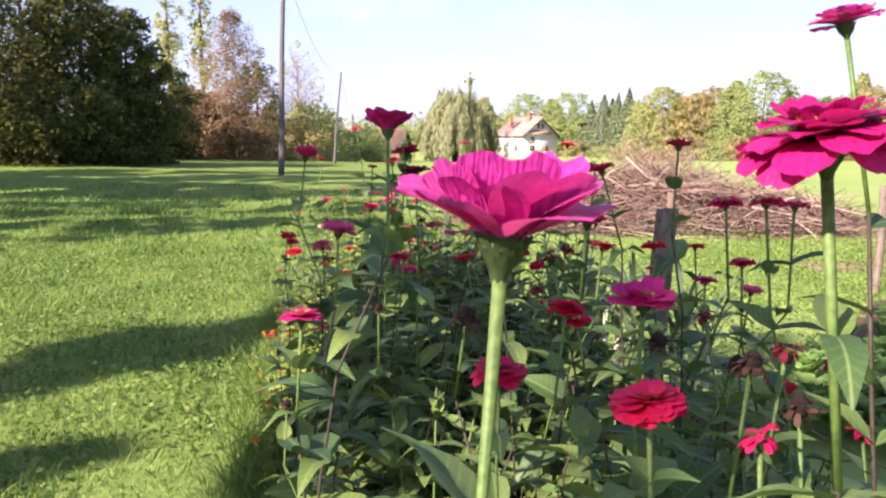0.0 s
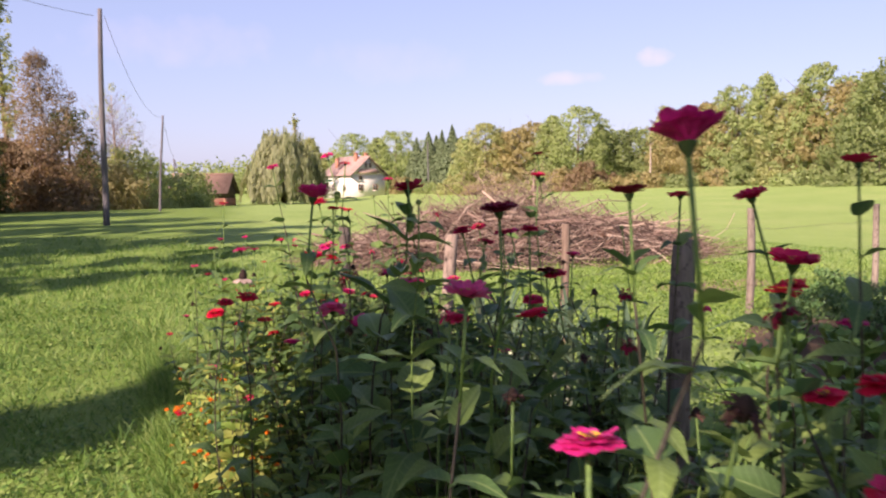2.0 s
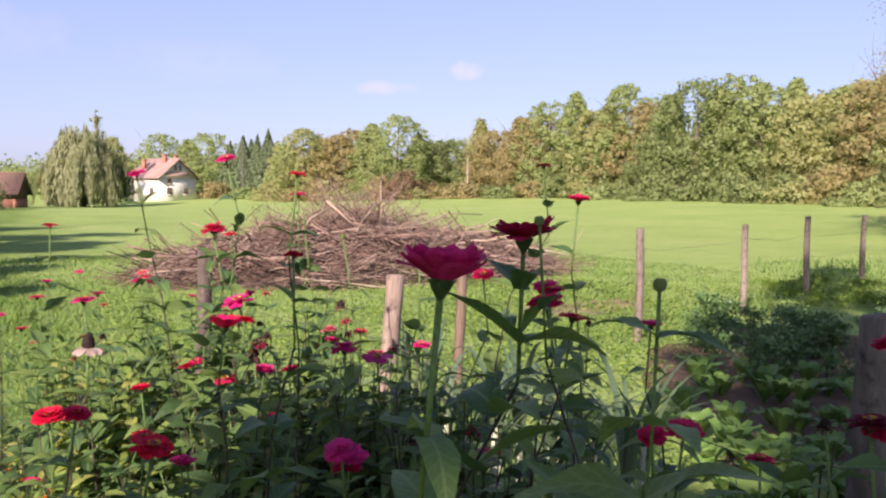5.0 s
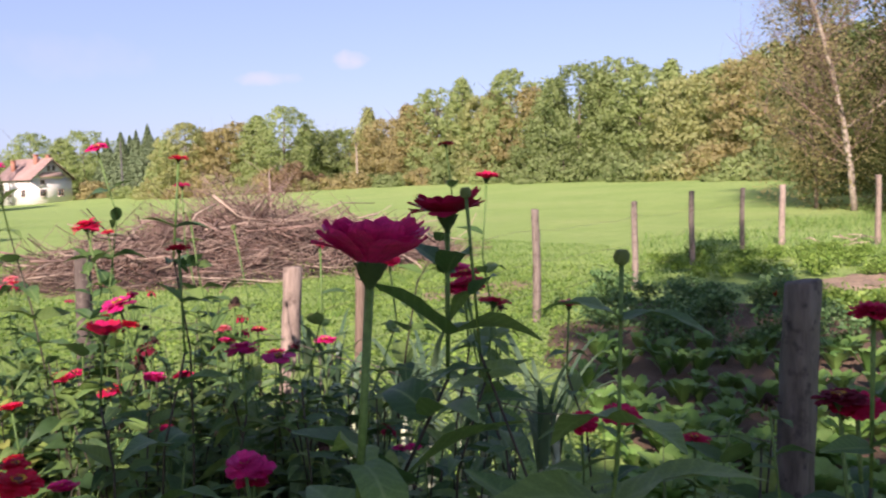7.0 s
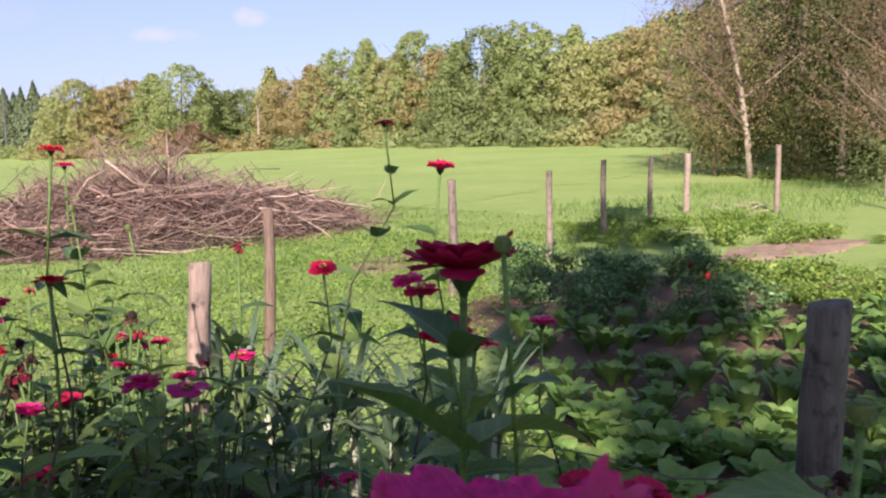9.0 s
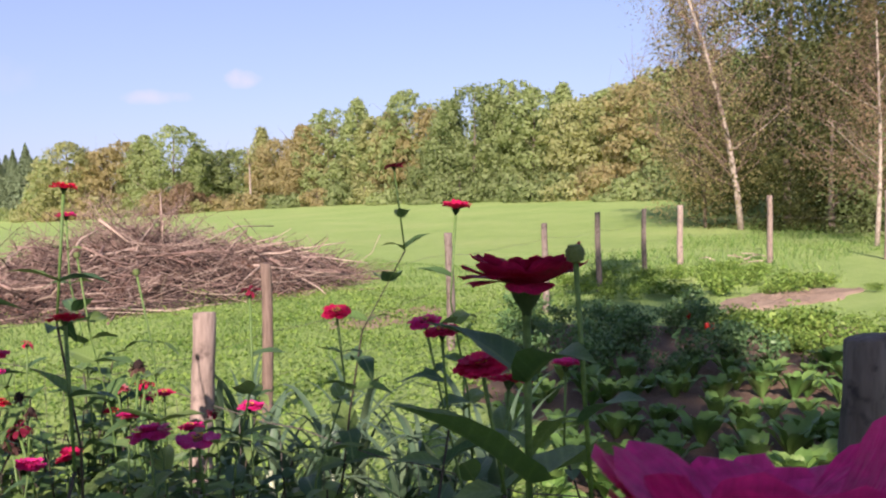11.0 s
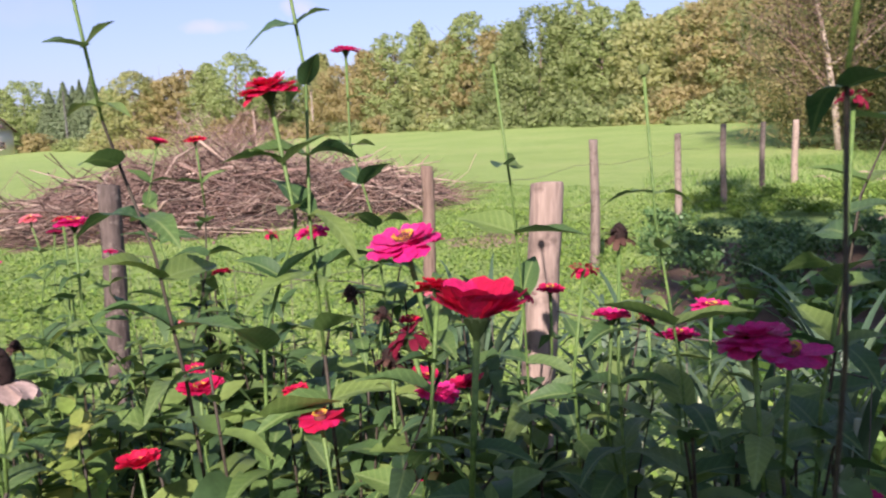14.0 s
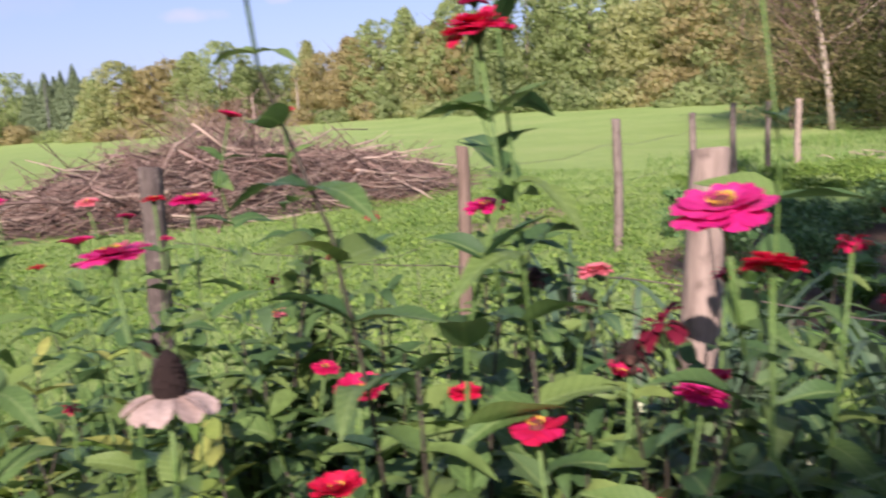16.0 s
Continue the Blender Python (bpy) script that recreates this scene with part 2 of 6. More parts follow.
def veined_leaf(m):
    """A pale midrib and slanting side veins on leaves that lie along their own x axis."""
    nt = m.node_tree
    bsdf = nt.nodes["Principled BSDF"]
    c = nt.nodes.new("ShaderNodeTexCoord")
    xyz = nt.nodes.new("ShaderNodeSeparateXYZ")
    nt.links.new(c.outputs["Object"], xyz.inputs[0])
    ab = nt.nodes.new("ShaderNodeMath")
    ab.operation = "ABSOLUTE"
    nt.links.new(xyz.outputs[1], ab.inputs[0])
    rib = ramp(nt, ab.outputs[0], [(0.0, (1, 1, 1)), (0.022, (0, 0, 0))])
    slant = nt.nodes.new("ShaderNodeMath")
    slant.operation = "MULTIPLY_ADD"
    slant.inputs[1].default_value = -0.9
    nt.links.new(ab.outputs[0], slant.inputs[0])
    nt.links.new(xyz.outputs[0], slant.inputs[2])
    wave = nt.nodes.new("ShaderNodeMath")
    wave.operation = "SINE"
    mul = nt.nodes.new("ShaderNodeMath")
    mul.operation = "MULTIPLY"
    mul.inputs[1].default_value = 55.0
    nt.links.new(slant.outputs[0], mul.inputs[0])
    nt.links.new(mul.outputs[0], wave.inputs[0])
    old = bsdf.inputs["Base Color"].links[0].from_socket
    side = mix(nt, old, ramp(nt, wave.outputs[0], [(0.0, (0.82, 0.85, 0.8)), (0.9, (1.0, 1.0, 1.0)), (1.0, (1.35, 1.3, 1.2))]), 0.8, "MULTIPLY")
    nt.links.new(mix(nt, side, (0.26, 0.36, 0.13), mix(nt, (0.0, 0.0, 0.0), rib, 0.75)), bsdf.inputs["Base Color"])
    return m


veined_leaf(M_ZLEAF)
M_ZLEAF2 = leafy("zinnia_foliage", [(0.054, 0.11, 0.04), (0.085, 0.157, 0.053), (0.14, 0.232, 0.065), (0.21, 0.29, 0.076), (0.066, 0.135, 0.066)], 0.33, 0.5, "island", 0.25, 0.28)
M_ZYELLOW = leafy("yellowish_sunlit_leaf", [(0.14, 0.26, 0.05), (0.24, 0.34, 0.07), (0.40, 0.41, 0.11), (0.19, 0.30, 0.06)], 0.35, 0.5, "island", 0.2)
M_STEM = rough_stuff("green_stem", (0.06, 0.12, 0.03), (0.125, 0.205, 0.05), 25, 200, 0.55, 0.2, 0.001)
M_STEM_DARK = rough_stuff("purplish_stem", (0.028, 0.022, 0.018), (0.062, 0.052, 0.034), 25, 200, 0.6, 0.2, 0.001)
M_CALYX = rough_stuff("calyx_green", (0.020, 0.040, 0.015), (0.055, 0.090, 0.028), 120, 400, 0.55, 0.4, 0.001)
M_BUD = rough_stuff("bud_green", (0.07, 0.11, 0.03), (0.16, 0.20, 0.06), 120, 400, 0.55, 0.4, 0.001)
M_DRYHEAD = rough_stuff("dried_seed_head", (0.018, 0.010, 0.009), (0.045, 0.026, 0.021), 150, 500, 0.9, 0.8, 0.002)
M_WITHER = leafy("withered_petal", [(0.05, 0.02, 0.018), (0.085, 0.04, 0.03), (0.13, 0.072, 0.05)], 0.25, 0.8, "island")
M_DEADPETAL = leafy("bleached_petal", [(0.42, 0.31, 0.27), (0.52, 0.40, 0.35)], 0.25, 0.8, "island")
M_DISC_YELLOW = rough_stuff("disc_florets", (0.45, 0.22, 0.03), (0.75, 0.48, 0.07), 200, 500, 0.7, 0.6, 0.001)
M_DISC_DARK = rough_stuff("dark_disc", (0.09, 0.02, 0.025), (0.18, 0.045, 0.04), 200, 500, 0.75, 0.6, 0.001)
PETAL = {
    "magenta": leafy("magenta_petal", [(0.74, 0.022, 0.21), (0.84, 0.045, 0.29), (0.78, 0.028, 0.24)], 0.38, 0.5, "object", 0.25, 0.2),
    "pink": leafy("pink_petal", [(0.80, 0.085, 0.27), (0.86, 0.13, 0.34)], 0.38, 0.5, "object", 0.25, 0.2),
    "purple": leafy("purple_petal", [(0.54, 0.012, 0.17), (0.64, 0.018, 0.21)], 0.35, 0.5, "object", 0.25, 0.2),
    "crimson": leafy("crimson_petal", [(0.58, 0.014, 0.085), (0.70, 0.022, 0.13)], 0.35, 0.5, "object", 0.25, 0.2),
    "red": leafy("red_petal", [(0.68, 0.014, 0.045), (0.78, 0.022, 0.10)], 0.35, 0.5, "object", 0.25, 0.2),
    "maroon": leafy("maroon_petal", [(0.16, 0.012, 0.03), (0.25, 0.016, 0.045)], 0.3, 0.6, "object", 0.25, 0.15),
    "salmon": leafy("salmon_petal", [(0.84, 0.19, 0.26), (0.88, 0.28, 0.34)], 0.38, 0.5, "object", 0.25, 0.2),
    "orange": leafy("marigold_petal", [(0.82, 0.16, 0.01), (0.86, 0.26, 0.015)], 0.3, 0.55, "island", 0.2, 0.2),
}


def streaked(name, a, b):
    """Petals with fine lengthwise veins and a paler rim."""
    m = leafy(name, [a, b, a], 0.38, 0.45, "object", 0.0, 0.25)
    nt = m.node_tree
    bsdf = nt.nodes["Principled BSDF"]
    c = nt.nodes.new("ShaderNodeTexCoord")
    mp = nt.nodes.new("ShaderNodeMapping")
    mp.inputs["Scale"].default_value = (2.0, 34.0, 2.0)
    nt.links.new(c.outputs["Object"], mp.inputs["Vector"])
    n = node(nt, "ShaderNodeTexNoise", Scale=1.0, Detail=3.0, Roughness=0.6)
    nt.links.new(mp.outputs[0], n.inputs["Vector"])
    old = bsdf.inputs["Base Color"].links[0].from_socket
    col = mix(nt, old, ramp(nt, n.outputs[0], [(0.3, (0.62, 0.55, 0.6)), (0.7, (1.2, 1.2, 1.2))]), 0.75, "MULTIPLY")
    nt.links.new(col, bsdf.inputs["Base Color"])
    relief(nt, bsdf, n.outputs[0], 0.35, 0.03)
    return m


PETAL_NEAR = {
    "magenta": streaked("veined_magenta_petal", (0.74, 0.026, 0.25), (0.86, 0.06, 0.34)),
    "violet": streaked("veined_violet_petal", (0.66, 0.05, 0.38), (0.80, 0.11, 0.49)),
    "pink": streaked("veined_pink_petal", (0.80, 0.08, 0.28), (0.86, 0.13, 0.36)),
    "purple": streaked("veined_purple_petal", (0.52, 0.016, 0.19), (0.64, 0.03, 0.26)),
    "crimson": streaked("veined_crimson_petal", (0.46, 0.012, 0.075), (0.56, 0.018, 0.11)),
    "red": streaked("veined_red_petal", (0.72, 0.016, 0.06), (0.80, 0.028, 0.17)),
}


# ---- mesh helpers ----
def mesh_np(name, verts, faces, mats, smooth=False, index=None):
    """A mesh from arrays: verts (n, 3) and faces (m, 3 or 4), or a list of such face arrays."""
    faces = [np.asarray(f) for f in (faces if isinstance(faces, list) else [faces]) if len(f)]
    me = bpy.data.meshes.new(name)
    verts = np.asarray(verts, np.float32)
    me.vertices.add(len(verts))
    me.vertices.foreach_set("co", verts.ravel())
    loops = np.concatenate([f.ravel() for f in faces]).astype(np.int32)
    sizes = np.concatenate([np.full(len(f), f.shape[1]) for f in faces]).astype(np.int32)
    me.loops.add(len(loops))
    me.loops.foreach_set("vertex_index", loops)
    me.polygons.add(len(sizes))
    me.polygons.foreach_set("loop_start", np.concatenate([[0], np.cumsum(sizes)[:-1]]).astype(np.int32))
    me.polygons.foreach_set("loop_total", sizes)
    if smooth:
        me.polygons.foreach_set("use_smooth", np.ones(len(sizes), bool))
    if index is not None:
        me.polygons.foreach_set("material_index", np.asarray(index, np.int32))
    for m in mats if isinstance(mats, (list, tuple)) else [mats]:
        me.materials.append(m)
    me.update(calc_edges=True)
    me.validate()
    return me


class Shape:
    """Collects pieces of one mesh."""

    def __init__(self):
        self.v, self.q, self.t, self.n = [], [], [], 0

    def add(self, verts, quads=(), tris=()):
        verts = np.asarray(verts, float).reshape(-1, 3)
        self.v.append(verts)
        if len(quads):
            self.q.append(np.asarray(quads, int).reshape(-1, 4) + self.n)
        if len(tris):
            self.t.append(np.asarray(tris, int).reshape(-1, 3) + self.n)
        self.n += len(verts)
        return self

    def mesh(self, name, mats, smooth=False):
        faces = []
        if self.q:
            faces.append(np.concatenate(self.q))
        if self.t:
            faces.append(np.concatenate(self.t))
        return mesh_np(name, np.concatenate(self.v), faces, mats, smooth)

    def tube(self, points, radii, sides=6, cap=True):
        points = np.asarray(points, float)
        radii = np.broadcast_to(np.asarray(radii, float), (len(points),))
        d = np.gradient(points, axis=0)
        d /= np.linalg.norm(d, axis=1)[:, None] + 1e-9
        up = np.where(np.abs(d[:, 2:]) > 0.9, [[1.0, 0, 0]], [[0, 0, 1.0]])
        a = np.cross(d, up)
        a /= np.linalg.norm(a, axis=1)[:, None] + 1e-9
        b = np.cross(d, a)
        ang = np.arange(sides) * 2 * np.pi / sides
        ring = points[:, None] + radii[:, None, None] * (np.cos(ang)[None, :, None] * a[:, None] + np.sin(ang)[None, :, None] * b[:, None])
        verts = ring.reshape(-1, 3)
        k, s = len(points), sides
        quads = [(i * s + j, i * s + (j + 1) % s, (i + 1) * s + (j + 1) % s, (i + 1) * s + j) for i in range(k - 1) for j in range(s)]
        tris = []
        if cap:
            verts = np.concatenate([verts, points[:1], points[-1:]])
            tris = [(k * s, (j + 1) % s, j) for j in range(s)] + [(k * s + 1, (k - 1) * s + j, (k - 1) * s + (j + 1) % s) for j in range(s)]
        return self.add(verts, quads, tris)

    def box(self, x0, y0, z0, x1, y1, z1):
        v = [(x, y, z) for z in (z0, z1) for y in (y0, y1) for x in (x0, x1)]
        return self.add(v, [(0, 2, 3, 1), (4, 5, 7, 6), (0, 1, 5, 4), (2, 6, 7, 3), (0, 4, 6, 2), (1, 3, 7, 5)])


def place(name, mesh, parent=None, m=None, label=""):
    ob = new(name, mesh)
    if parent is not None:
        ob.parent = parent
    if m is not None:
        ob.matrix_basis = m
    if label:
        ob["label"] = label
    return ob


def ground_z(x, y):
    """Height of the land."""
    x, y = np.asarray(x, float), np.asarray(y, float)
    s = np.clip((x - 25) / 55, 0, 1)
    z = 1.45 * s * s * (3 - 2 * s)
    d = np.clip((y - 45) / 90, 0, 1)
    z = z - 1.25 * d * d * (3 - 2 * d) * (1 - s)
    w = np.clip((y - 8) / 6, 0, 1) * np.clip((60 - y) / 30, 0, 1) * np.clip((4 - x) / 3, 0, 1)
    z = z + w * (0.07 * np.sin(y * 0.62 + 0.25 * x + 0.8 * np.sin(x * 0.21)) + 0.04 * np.sin(y * 1.4 - 0.2 * x))
    near = np.exp(-((x - 2) ** 2 + (y - 4) ** 2) / 900)
    return z + near * 0.012 * (np.sin(3.1 * x + 1.7 * y) + np.sin(2.3 * y - 1.1 * x))


def quads_from(centres, normals, long, wide, spin, fold=0.0):
    """Rhombic leaves: centres, facing directions, length and width, turned by spin."""
    n = len(centres)
    up = np.where(np.abs(normals[:, 2:]) > 0.95, [[1.0, 0, 0]], [[0, 0, 1.0]])
    a = np.cross(normals, up)
    a /= np.linalg.norm(a, axis=1)[:, None] + 1e-9
    b = np.cross(normals, a)
    c, s = np.cos(spin)[:, None], np.sin(spin)[:, None]
    u, w = c * a + s * b, c * b - s * a
    L, W = np.broadcast_to(long, (n,))[:, None], np.broadcast_to(wide, (n,))[:, None]
    v = np.stack([centres - u * L / 2, centres + w * W / 2 + normals * L * fold, centres + u * L / 2, centres - w * W / 2 + normals * L * fold], 1)
    return v.reshape(-1, 3), np.arange(4 * n).reshape(-1, 4)


def unit_vectors(rng, n):
    v = rng.normal(size=(n, 3))
    return v / np.linalg.norm(v, axis=1)[:, None]


# ---- land ----
def axis_steps(fine0, fine1, step, far):
    out = list(np.arange(fine0, fine1 + 1e-6, step))
    s = step
    while out[-1] < far:
        s *= 1.16
        out.append(out[-1] + s)
    s = step
    while out[0] > -far:
        s *= 1.16
        out.insert(0, out[0] - s)
    return np.array(out)


def build_ground():
    xs, ys = axis_steps(-6, 16, 0.25, 1600), axis_steps(-3, 22, 0.25, 1600)
    X, Y = np.meshgrid(xs, ys)
    v = np.stack([X.ravel(), Y.ravel(), ground_z(X, Y).ravel()], 1)
    nx, ny = len(xs), len(ys)
    i = (np.arange(ny - 1)[:, None] * nx + np.arange(nx - 1)[None]).ravel()
    f = np.stack([i, i + 1, i + 1 + nx, i + nx], 1)
    tagged(new("ground", mesh_np("ground", v, f, M_GROUND, True)), "mown green meadow reaching to the far trees", "meadow", kind="structure")


def patch(name, centre, rx, ry, mat, label, seed, turn=0.0, lift=0.02):
    """A low mound of bare earth with a ragged rim."""
    rng = np.random.default_rng(seed)
    rings, sides = 14, 64
    ang = np.arange(sides) * 2 * np.pi / sides
    rim = 1 + 0.10 * np.sin(3 * ang + rng.uniform(0, 6)) + 0.07 * np.sin(7 * ang + rng.uniform(0, 6)) + 0.05 * np.sin(13 * ang)
    v = []
    for k in range(rings + 1):
        r = k / rings
        px, py = rx * r * rim * np.cos(ang), ry * r * rim * np.sin(ang)
        x = centre[0] + px * math.cos(turn) - py * math.sin(turn)
        y = centre[1] + px * math.sin(turn) + py * math.cos(turn)
        z = ground_z(x, y) + (lift + 0.012 * rng.normal(size=sides)) * (1 if k < rings - 1 else (0.3 if k < rings else -1.5))
        v.append(np.stack([x, y, z], 1))
    v = np.concatenate(v)
    f = [(k * sides + j, (k + 1) * sides + j, (k + 1) * sides + (j + 1) % sides, k * sides + (j + 1) % sides) for k in range(rings) for j in range(sides)]
    tagged(new(name, mesh_np(name, v, np.array(f), mat, True)), label, "bare earth", kind="structure")


def build_grass():
    """Short lawn blades on the path side and longer tufts along the bed."""
    rng = np.random.default_rng(3)
    def blades(n, x, y, h, w):
        z = ground_z(x, y)
        a = rng.uniform(0, 2 * np.pi, n)
        lean = rng.uniform(0.2, 1.3, n) * h
        la = rng.uniform(0, 2 * np.pi, n)
        base = np.stack([x, y, z - 0.004], 1)
        side = np.stack([np.cos(a), np.sin(a), 0 * a], 1) * (w / 2)[:, None]
        tip = base + np.stack([lean * np.cos(la), lean * np.sin(la), h], 1)
        mid = base + (tip - base) * 0.55 + np.array([0, 0, 0.12]) * h[:, None]
        v = np.stack([base - side, base + side, mid + side * 0.7, mid - side * 0.7, tip], 1).reshape(-1, 3)
        k = np.arange(n)[:, None] * 5
        return v, k + np.array([[0, 1, 2, 3]]), k + np.array([[3, 2, 4]])
    sets = []
    n = 84000
    y = 1.2 + 24 * rng.uniform(0, 1, n) ** 1.35
    x = 2.6 - rng.uniform(0, 1, n) * (4.0 + 0.42 * y)
    fade = np.clip((26 - y) / 14, 0, 1) * np.clip((x + 1.4 + 0.42 * y) / 1.5, 0, 1) * np.clip((2.6 - x) / 0.8, 0, 1)
    keep = ~((x > 0.97) & (y < 6.0)) & (rng.uniform(size=n) < fade)
    x, y = x[keep], y[keep]
    patchy = 0.5 + 0.5 * np.sin(1.9 * x + 0.7 * np.sin(1.3 * y)) * np.sin(1.5 * y + 1.1)
    fine = 0.5 + 0.5 * np.sin(7.3 * x + 1.5 * np.sin(4 * y)) * np.sin(6.1 * y + x)
    h = (0.022 + 0.085 * rng.uniform(size=len(x)) * (0.15 + patchy * patchy + 0.7 * fine * fine)) * (1 + 0.02 * y)
    sets.append(blades(len(x), x, y, h, 0.0046 + 0.0007 * y))
    n = 52000
    x, y = rng.uniform(1.6, 15.0, n), 4.4 + 16.0 * rng.uniform(0, 1, n) ** 1.2
    keep = (y > 5.6 + 0.305 * (x - 2.2)) & ~((np.abs(x - 8) < 4) & (np.abs(y - 15.2) < 2))
    x, y = x[keep], y[keep]
    lush = 0.5 + 0.5 * np.sin(1.3 * x + np.sin(0.9 * y)) * np.sin(1.1 * y + 0.5 * x)
    sets.append(blades(len(x), x, y, (0.02 + 0.07 * rng.uniform(size=len(x)) * (0.3 + lush)), 0.005 + 0.0006 * y))
    n = 14000
    x, y = 0.93 + rng.normal(0, 0.09, n), rng.uniform(1.0, 7.5, n)
    sets.append(blades(n, x, y, rng.uniform(0.05, 0.19, n), np.full(n, 0.005)))
    n = 15000
    x, y = rng.uniform(13.5, 34.0, n), rng.uniform(5.0, 17.5, n)
    keep = (y > 9.0 - 0.28 * (x - 14) + 0.8 * np.sin(x)) & (y < 12.5 + 0.16 * (x - 14) + 0.7 * np.sin(0.8 * x)) & (np.sin(1.1 * x + 0.4 * y) * np.sin(0.9 * y + 1) > -0.55 + 1.1 * rng.uniform(size=n) - 0.5)
    x, y = x[keep], y[keep]
    sets.append(blades(len(x), x, y, 0.05 + 0.24 * rng.uniform(size=len(x)) ** 2.5, rng.uniform(0.010, 0.024, len(x))))
    s = Shape()
    for v, q, t in sets:
        s.add(v, q, t)
    tagged(new("lawn_grass", s.mesh("lawn_grass", M_GRASS)), "short uneven green lawn grass with longer tufts beside the bed", "grass", kind="stuff")


def lawn_weeds():
    """Clover and plantain leaves scattered through the lawn."""
    rng = np.random.default_rng(33)
    n = 26000
    cx, cy = rng.uniform(-3.2, 0.95, 420), rng.uniform(1.5, 11, 420)
    k = rng.integers(0, 420, n)
    x, y = cx[k] + rng.normal(0, 0.13, n), cy[k] + rng.normal(0, 0.13, n)
    keep = x < 0.98
    x, y = x[keep], y[keep]
    n = len(x)
    nor = unit_vectors(rng, n) * 0.5 + np.array([0, 0, 0.9])
    nor /= np.linalg.norm(nor, axis=1)[:, None]
    size = rng.uniform(0.014, 0.045, n)
    v, q = quads_from(np.stack([x, y, ground_z(x, y) + rng.uniform(0.012, 0.06, n)], 1), nor, size, size * 0.75, rng.uniform(0, 6.28, n), 0.05)
    tagged(new("clover", mesh_np("clover", v, q, M_GRASS)), "small clover and plantain leaves in the lawn", "clover", kind="stuff")


def build_weeds():
    """Low bright broad-leaved weeds between the fence and the brushwood, and thin cover in the meadow."""
    rng = np.random.default_rng(4)
    s = Shape()
    n = 98000
    x, y = rng.uniform(2.45, 13, n), 3.2 + 11.5 * rng.uniform(0, 1, n) ** 0.9
    line = 6.0 + 0.305 * (x - 2.2)
    line = line + 0.25 * np.sin(2.3 * x) + 0.15 * np.sin(5.1 * x)
    keep = (y > line) | ((x < 3.1) & (y > 4.0 + 0.3 * np.sin(7 * x)))
    side = (0.69 * (x - 0.93) - 0.72 * (y - 1.63)) / 0.9945
    keep |= (side < 0.42 + 0.12 * np.sin(3 * x)) & (x > 3.3) & (y > 3.6)
    keep &= side < 0.6 + 4.0 * (y > line)
    keep &= x > 2.5 + 0.35 * np.sin(1.1 * y) + 0.25 * np.sin(2.7 * y + 1) + 0.6 * (rng.uniform(size=n) - 0.4)
    keep &= rng.uniform(size=n) < np.clip(1.25 - 0.07 * (x - 2.4) - 0.35 * np.sin(1.7 * x) * np.sin(1.3 * y), 0.25, 1) * np.clip((14.0 - y + 1.5 * np.sin(0.9 * x)) / 5, 0.1, 1)
    x, y = x[keep], y[keep]
    lumps = np.clip(0.5 + 0.35 * np.sin(2.1 * x + 1.0) * np.sin(1.8 * y) + 0.3 * np.sin(5.3 * x + 2 * y) * np.sin(4.7 * y - x), 0, 1)
    tall = 0.03 + 0.24 * lumps ** 2
    z = ground_z(x, y) + tall * rng.uniform(0.15, 1.25, len(x))
    nor = unit_vectors(rng, len(x)) * 0.6 + np.array([0, 0, 0.8])
    nor /= np.linalg.norm(nor, axis=1)[:, None]
    size = rng.uniform(0.016, 0.05, len(x))
    v, q = quads_from(np.stack([x, y, z], 1), nor, size, size * 0.6, rng.uniform(0, 6.28, len(x)), 0.08)
    s.add(v, q)
    tagged(new("weeds", s.mesh("weeds", M_WEED)), "low bright green leafy weeds covering the ground by the fence", "weeds", kind="stuff")


build_ground()
patch("garden_soil", (7.2, 4.0), 4.1, 2.5, M_SOIL, "dark brown tilled soil of the vegetable plot", 5, 0.76, 0.03)
patch("leek_soil", (2.95, 4.05), 0.5, 1.0, M_SOIL, "brown crumbly soil under the leeks", 9, 0.3, 0.015)
patch("bed_soil", (1.62, 2.6), 0.62, 3.2, M_SOIL, "brown crumbly soil under the zinnias", 6, 0.0, 0.02)
patch("dirt_path", (12.6, 6.3), 1.9, 0.55, M_PATH, "dry sandy earth strip between vegetable beds", 7, -0.1, 0.03)
patch("bare_patch", (8.2, 9.6), 1.1, 0.45, M_PATH, "worn bare earth in the meadow grass", 8, 0.2, 0.012)
build_grass()
lawn_weeds()
build_weeds()


